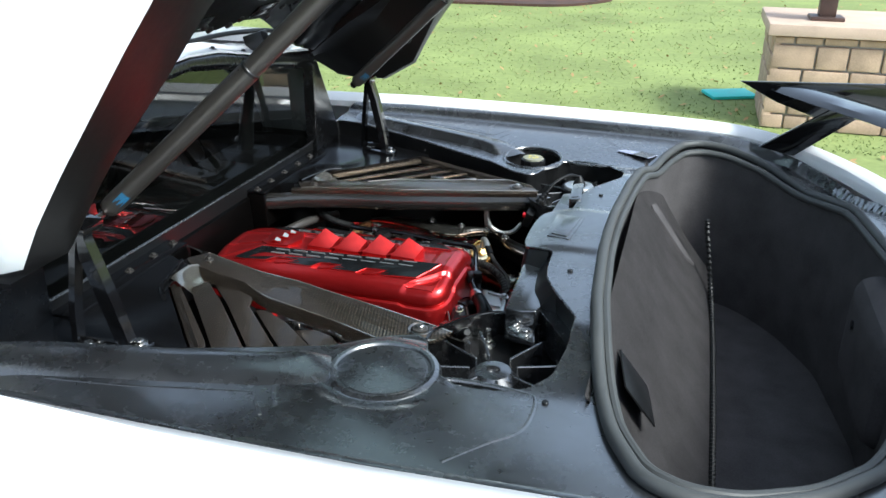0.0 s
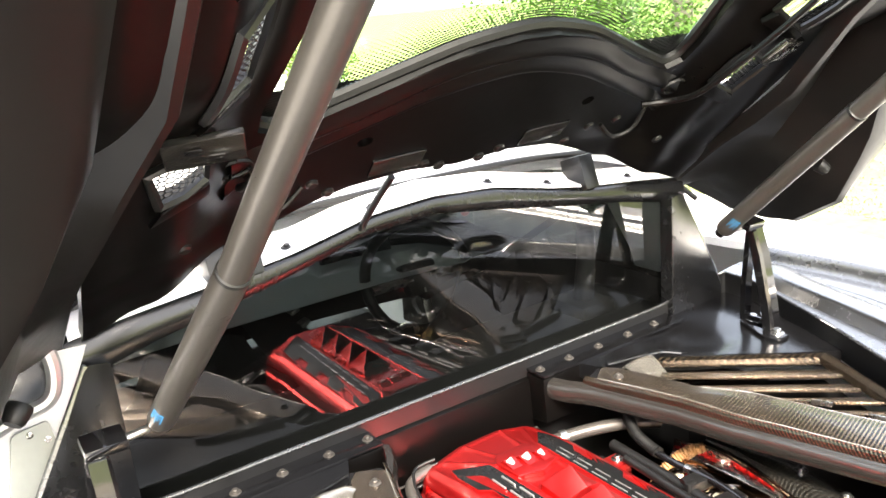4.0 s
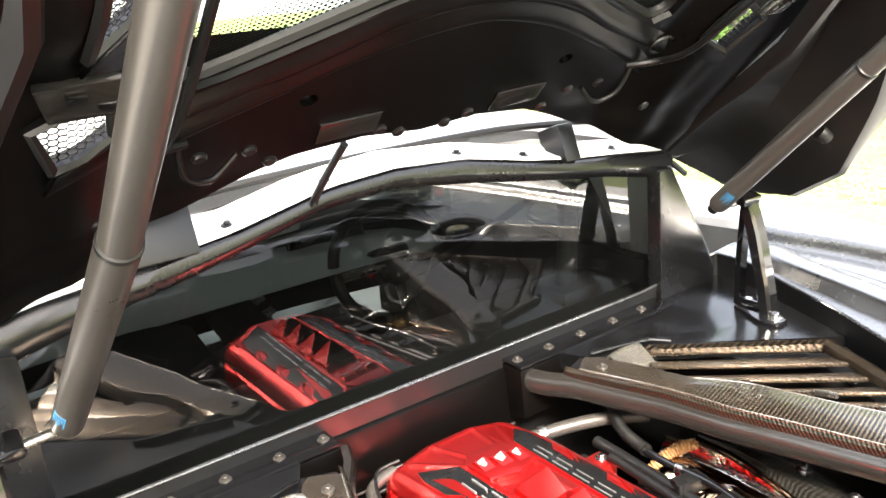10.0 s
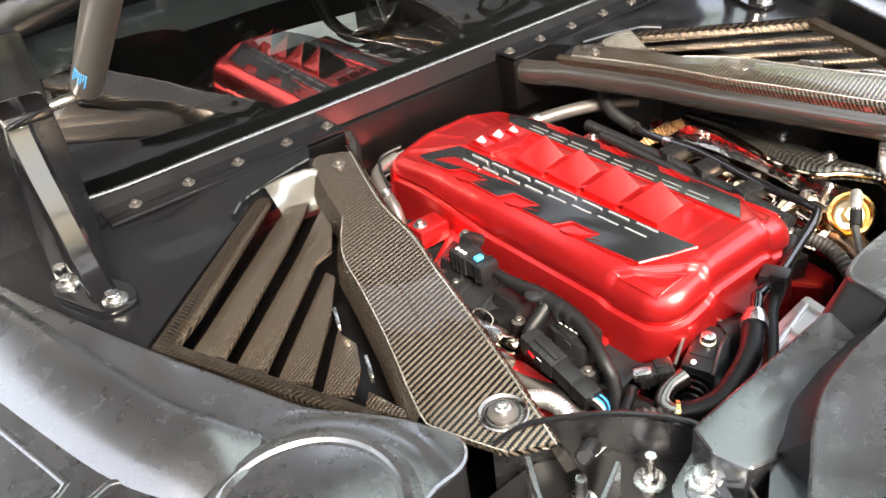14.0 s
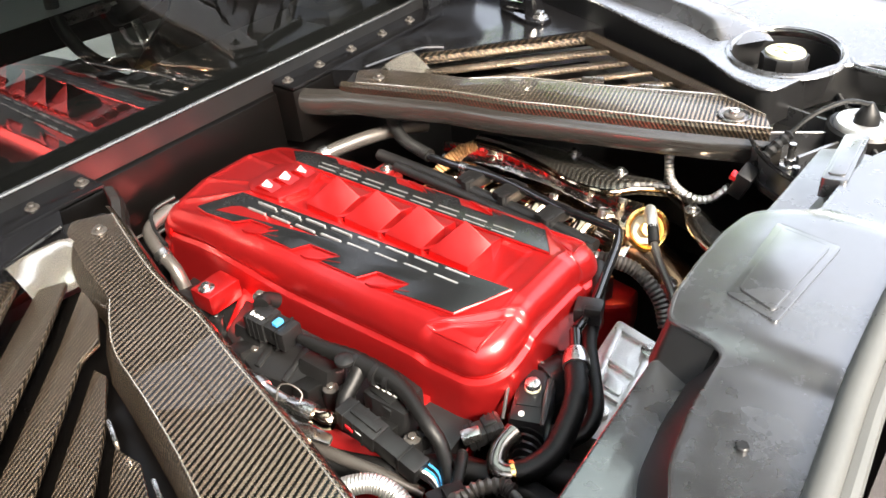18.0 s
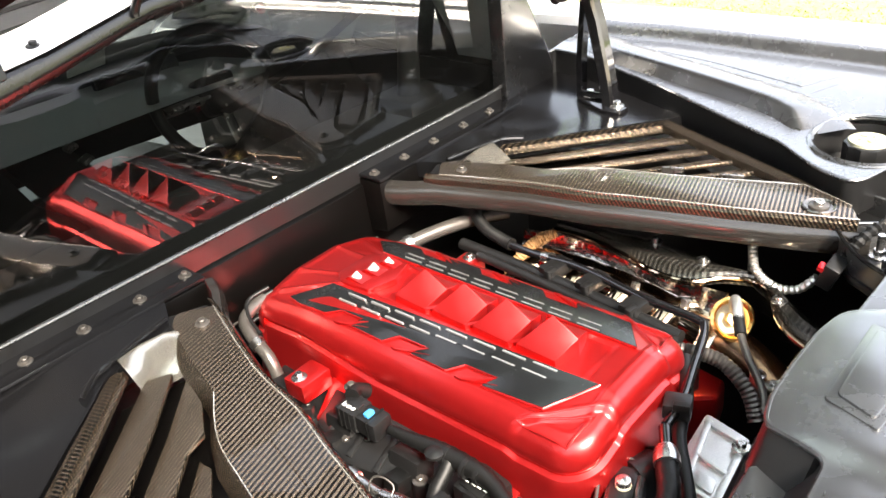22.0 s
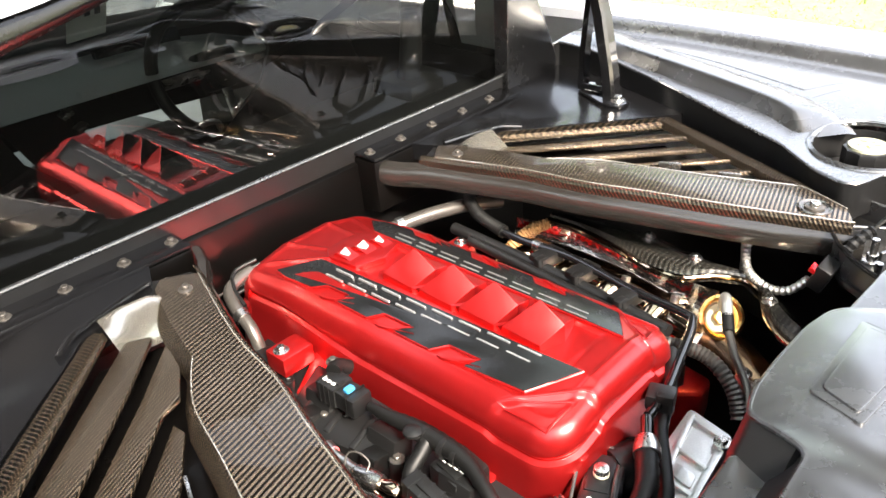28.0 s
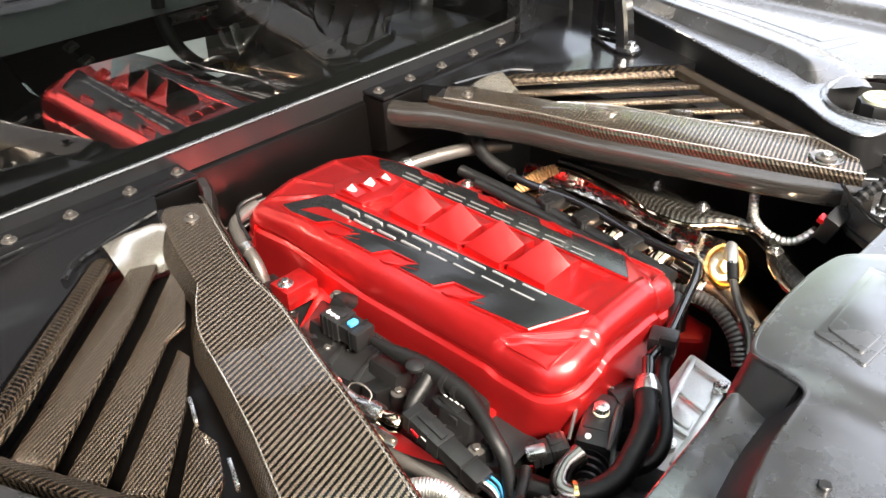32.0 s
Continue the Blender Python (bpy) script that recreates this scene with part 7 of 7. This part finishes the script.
def leaf_cloud(rng, clumps, size, per):
    """Small folded leaves round the clump centres, as vertex and face lists."""
    verts, faces = [], []
    for c, r in clumps:
        for _ in range(per):
            d = Vector((rng.gauss(0, 1), rng.gauss(0, 1), rng.gauss(0, 0.8))).normalized() * r * rng.uniform(0.55, 1.05)
            p = c + d
            a = Vector((rng.uniform(-1, 1), rng.uniform(-1, 1), rng.uniform(-0.6, 0.3))).normalized() * size * rng.uniform(0.6, 1.3)
            b = a.orthogonal().normalized() * size * 0.42
            up = a.cross(b).normalized() * size * 0.12
            k = len(verts)
            verts += [p, p + a * 0.5 + b + up, p + a, p + a * 0.5 - b + up]
            faces += [(k, k + 1, k + 2), (k, k + 2, k + 3)]
    return verts, faces


def leaf_mesh(name, data, mat, parent, label):
    me = bpy.data.meshes.new(name)
    me.from_pydata([tuple(v) for v in data[0]], [], data[1])
    me.materials.append(mat)
    ob = new(name, me)
    ob.parent = parent
    ob["label"] = label
    return ob


def tree(at, height, spread, seed, mat=LEAF, low=0.35, per=70, size=0.11, label="leafy garden tree with a grey trunk"):
    rng = random.Random(seed)
    t = thing("tree", label, "tree", "garden trees", at=at)
    part("trunk", tube([(0, 0, -0.05), (0.04, 0.02, height * 0.25), (-0.03, 0.05, height * 0.5), (0.05, 0, height * 0.8)], [height * 0.034, height * 0.026, height * 0.02, height * 0.008], 12), BARK, t)
    clumps = []
    for i in range(16):
        a, z0 = rng.uniform(0, 6.283), height * rng.uniform(low, 0.75)
        end = Vector((math.cos(a) * spread * rng.uniform(0.5, 1.0), math.sin(a) * spread * rng.uniform(0.5, 1.0), z0 + height * rng.uniform(0.02, 0.22)))
        part("limb", tube([(0, 0, z0), tuple(Vector((0, 0, z0)).lerp(end, 0.5) + Vector((0, 0, height * 0.04))), tuple(end)], [height * 0.011, height * 0.007, height * 0.003], 7, 4), BARK, t)
        for k in range(5):
            clumps.append((Vector((0, 0, z0)).lerp(end, rng.uniform(0.45, 1.1)) + Vector((rng.gauss(0, 0.3), rng.gauss(0, 0.3), rng.gauss(0, 0.25))), spread * rng.uniform(0.13, 0.26)))
    leaf_mesh("crown", leaf_cloud(rng, clumps, size, per), mat, t, "loose green crown with gaps")
    return t


def shrub(at, r, seed, mat=LEAF, label="round leafy garden shrub"):
    rng = random.Random(seed)
    t = thing("shrub", label, "shrub", "garden shrubs", at=at)
    clumps = [(Vector((rng.gauss(0, 0.4) * r, rng.gauss(0, 0.4) * r, r * rng.uniform(0.35, 1.0))), r * rng.uniform(0.25, 0.45)) for _ in range(26)]
    for c, q in clumps[:9]:
        part("stem", tube([(0, 0, -0.02), tuple(c * 0.5), tuple(c)], 0.012, 6, 3), BARK, t)
    leaf_mesh("foliage", leaf_cloud(rng, clumps, 0.07, 120), mat, t, "dense uneven foliage")
    return t


tree((-6.6, 9.8, 0), 6.2, 3.4, 11, LEAF, 0.36)
tree((-15.0, 15.0, 0), 9.0, 3.6, 12, LEAF, 0.4)
tree((-13.5, 16.5, 0), 9.0, 3.4, 13, LEAF_DARK, 0.3)
tree((-22.0, 2.0, 0), 10.0, 4.0, 14, LEAF, 0.4)
tree((-2.6, 13.0, 0), 6.5, 2.6, 15, LEAF_DARK, 0.45)
tree((7.5, -9.0, 0), 9.5, 4.0, 16, LEAF_DARK, 0.3)
tree((0.0, -11.0, 0), 9.5, 4.2, 17, LEAF_DARK, 0.3)
shrub((-8.7, 8.2, 0), 1.75, 21)
shrub((-16.2, 7.4, 0), 0.9, 22)
shrub((-17.6, 7.9, 0), 0.6, 23)
shrub((-7.3, 8.6, 0), 1.45, 24, LEAF)
shrub((-6.9, 9.2, 0), 0.95, 25, LEAF)
# fallen leaves on the lawn
rng = random.Random(8)
verts, faces = [], []
for _ in range(700):
    c = Vector((rng.uniform(-7, 5), rng.uniform(3.2, 14), 0.012))
    a = rng.uniform(0, 6.28)
    d, e = Vector((math.cos(a), math.sin(a), rng.uniform(0.1, 0.5))) * 0.035, Vector((-math.sin(a), math.cos(a), 0.1)) * 0.018
    k = len(verts)
    verts += [c, c + d + e, c + d * 2, c + d - e]
    faces += [(k, k + 1, k + 2), (k, k + 2, k + 3)]
me = bpy.data.meshes.new("fallen_leaves")
me.from_pydata([tuple(v) for v in verts], [], faces)
me.materials.append(material("dry_leaf", (0.35, 0.22, 0.09), 0.8, vary=0.4))
tagged(new("fallen_leaves", me), "dry brown leaves scattered over the lawn", "leaves", "", "stuff")
# grass blades near the drive's edge
verts, faces = [], []
for _ in range(16000):
    y = 4.4 + 8.5 * rng.random() ** 1.7
    x = rng.uniform(-1.0, 1.0) * (1.2 + 0.55 * y) - 0.28 * y + 0.3
    h, a = rng.uniform(0.008, 0.020), rng.uniform(0, 6.28)
    w = 0.004 + 0.0008 * y
    k = len(verts)
    verts += [(x - w * math.cos(a), y - w * math.sin(a), 0), (x + w * math.cos(a), y + w * math.sin(a), 0), (x + rng.gauss(0, 0.012), y + rng.gauss(0, 0.012), h)]
    faces.append((k, k + 1, k + 2))
me = bpy.data.meshes.new("grass")
me.from_pydata(verts, [], faces)
me.materials.append(material("grass_blade", (0.21, 0.26, 0.085), 0.8, vary=0.15, scale=3))
tagged(new("grass", me), "short green lawn grass blades", "grass", "", "stuff")
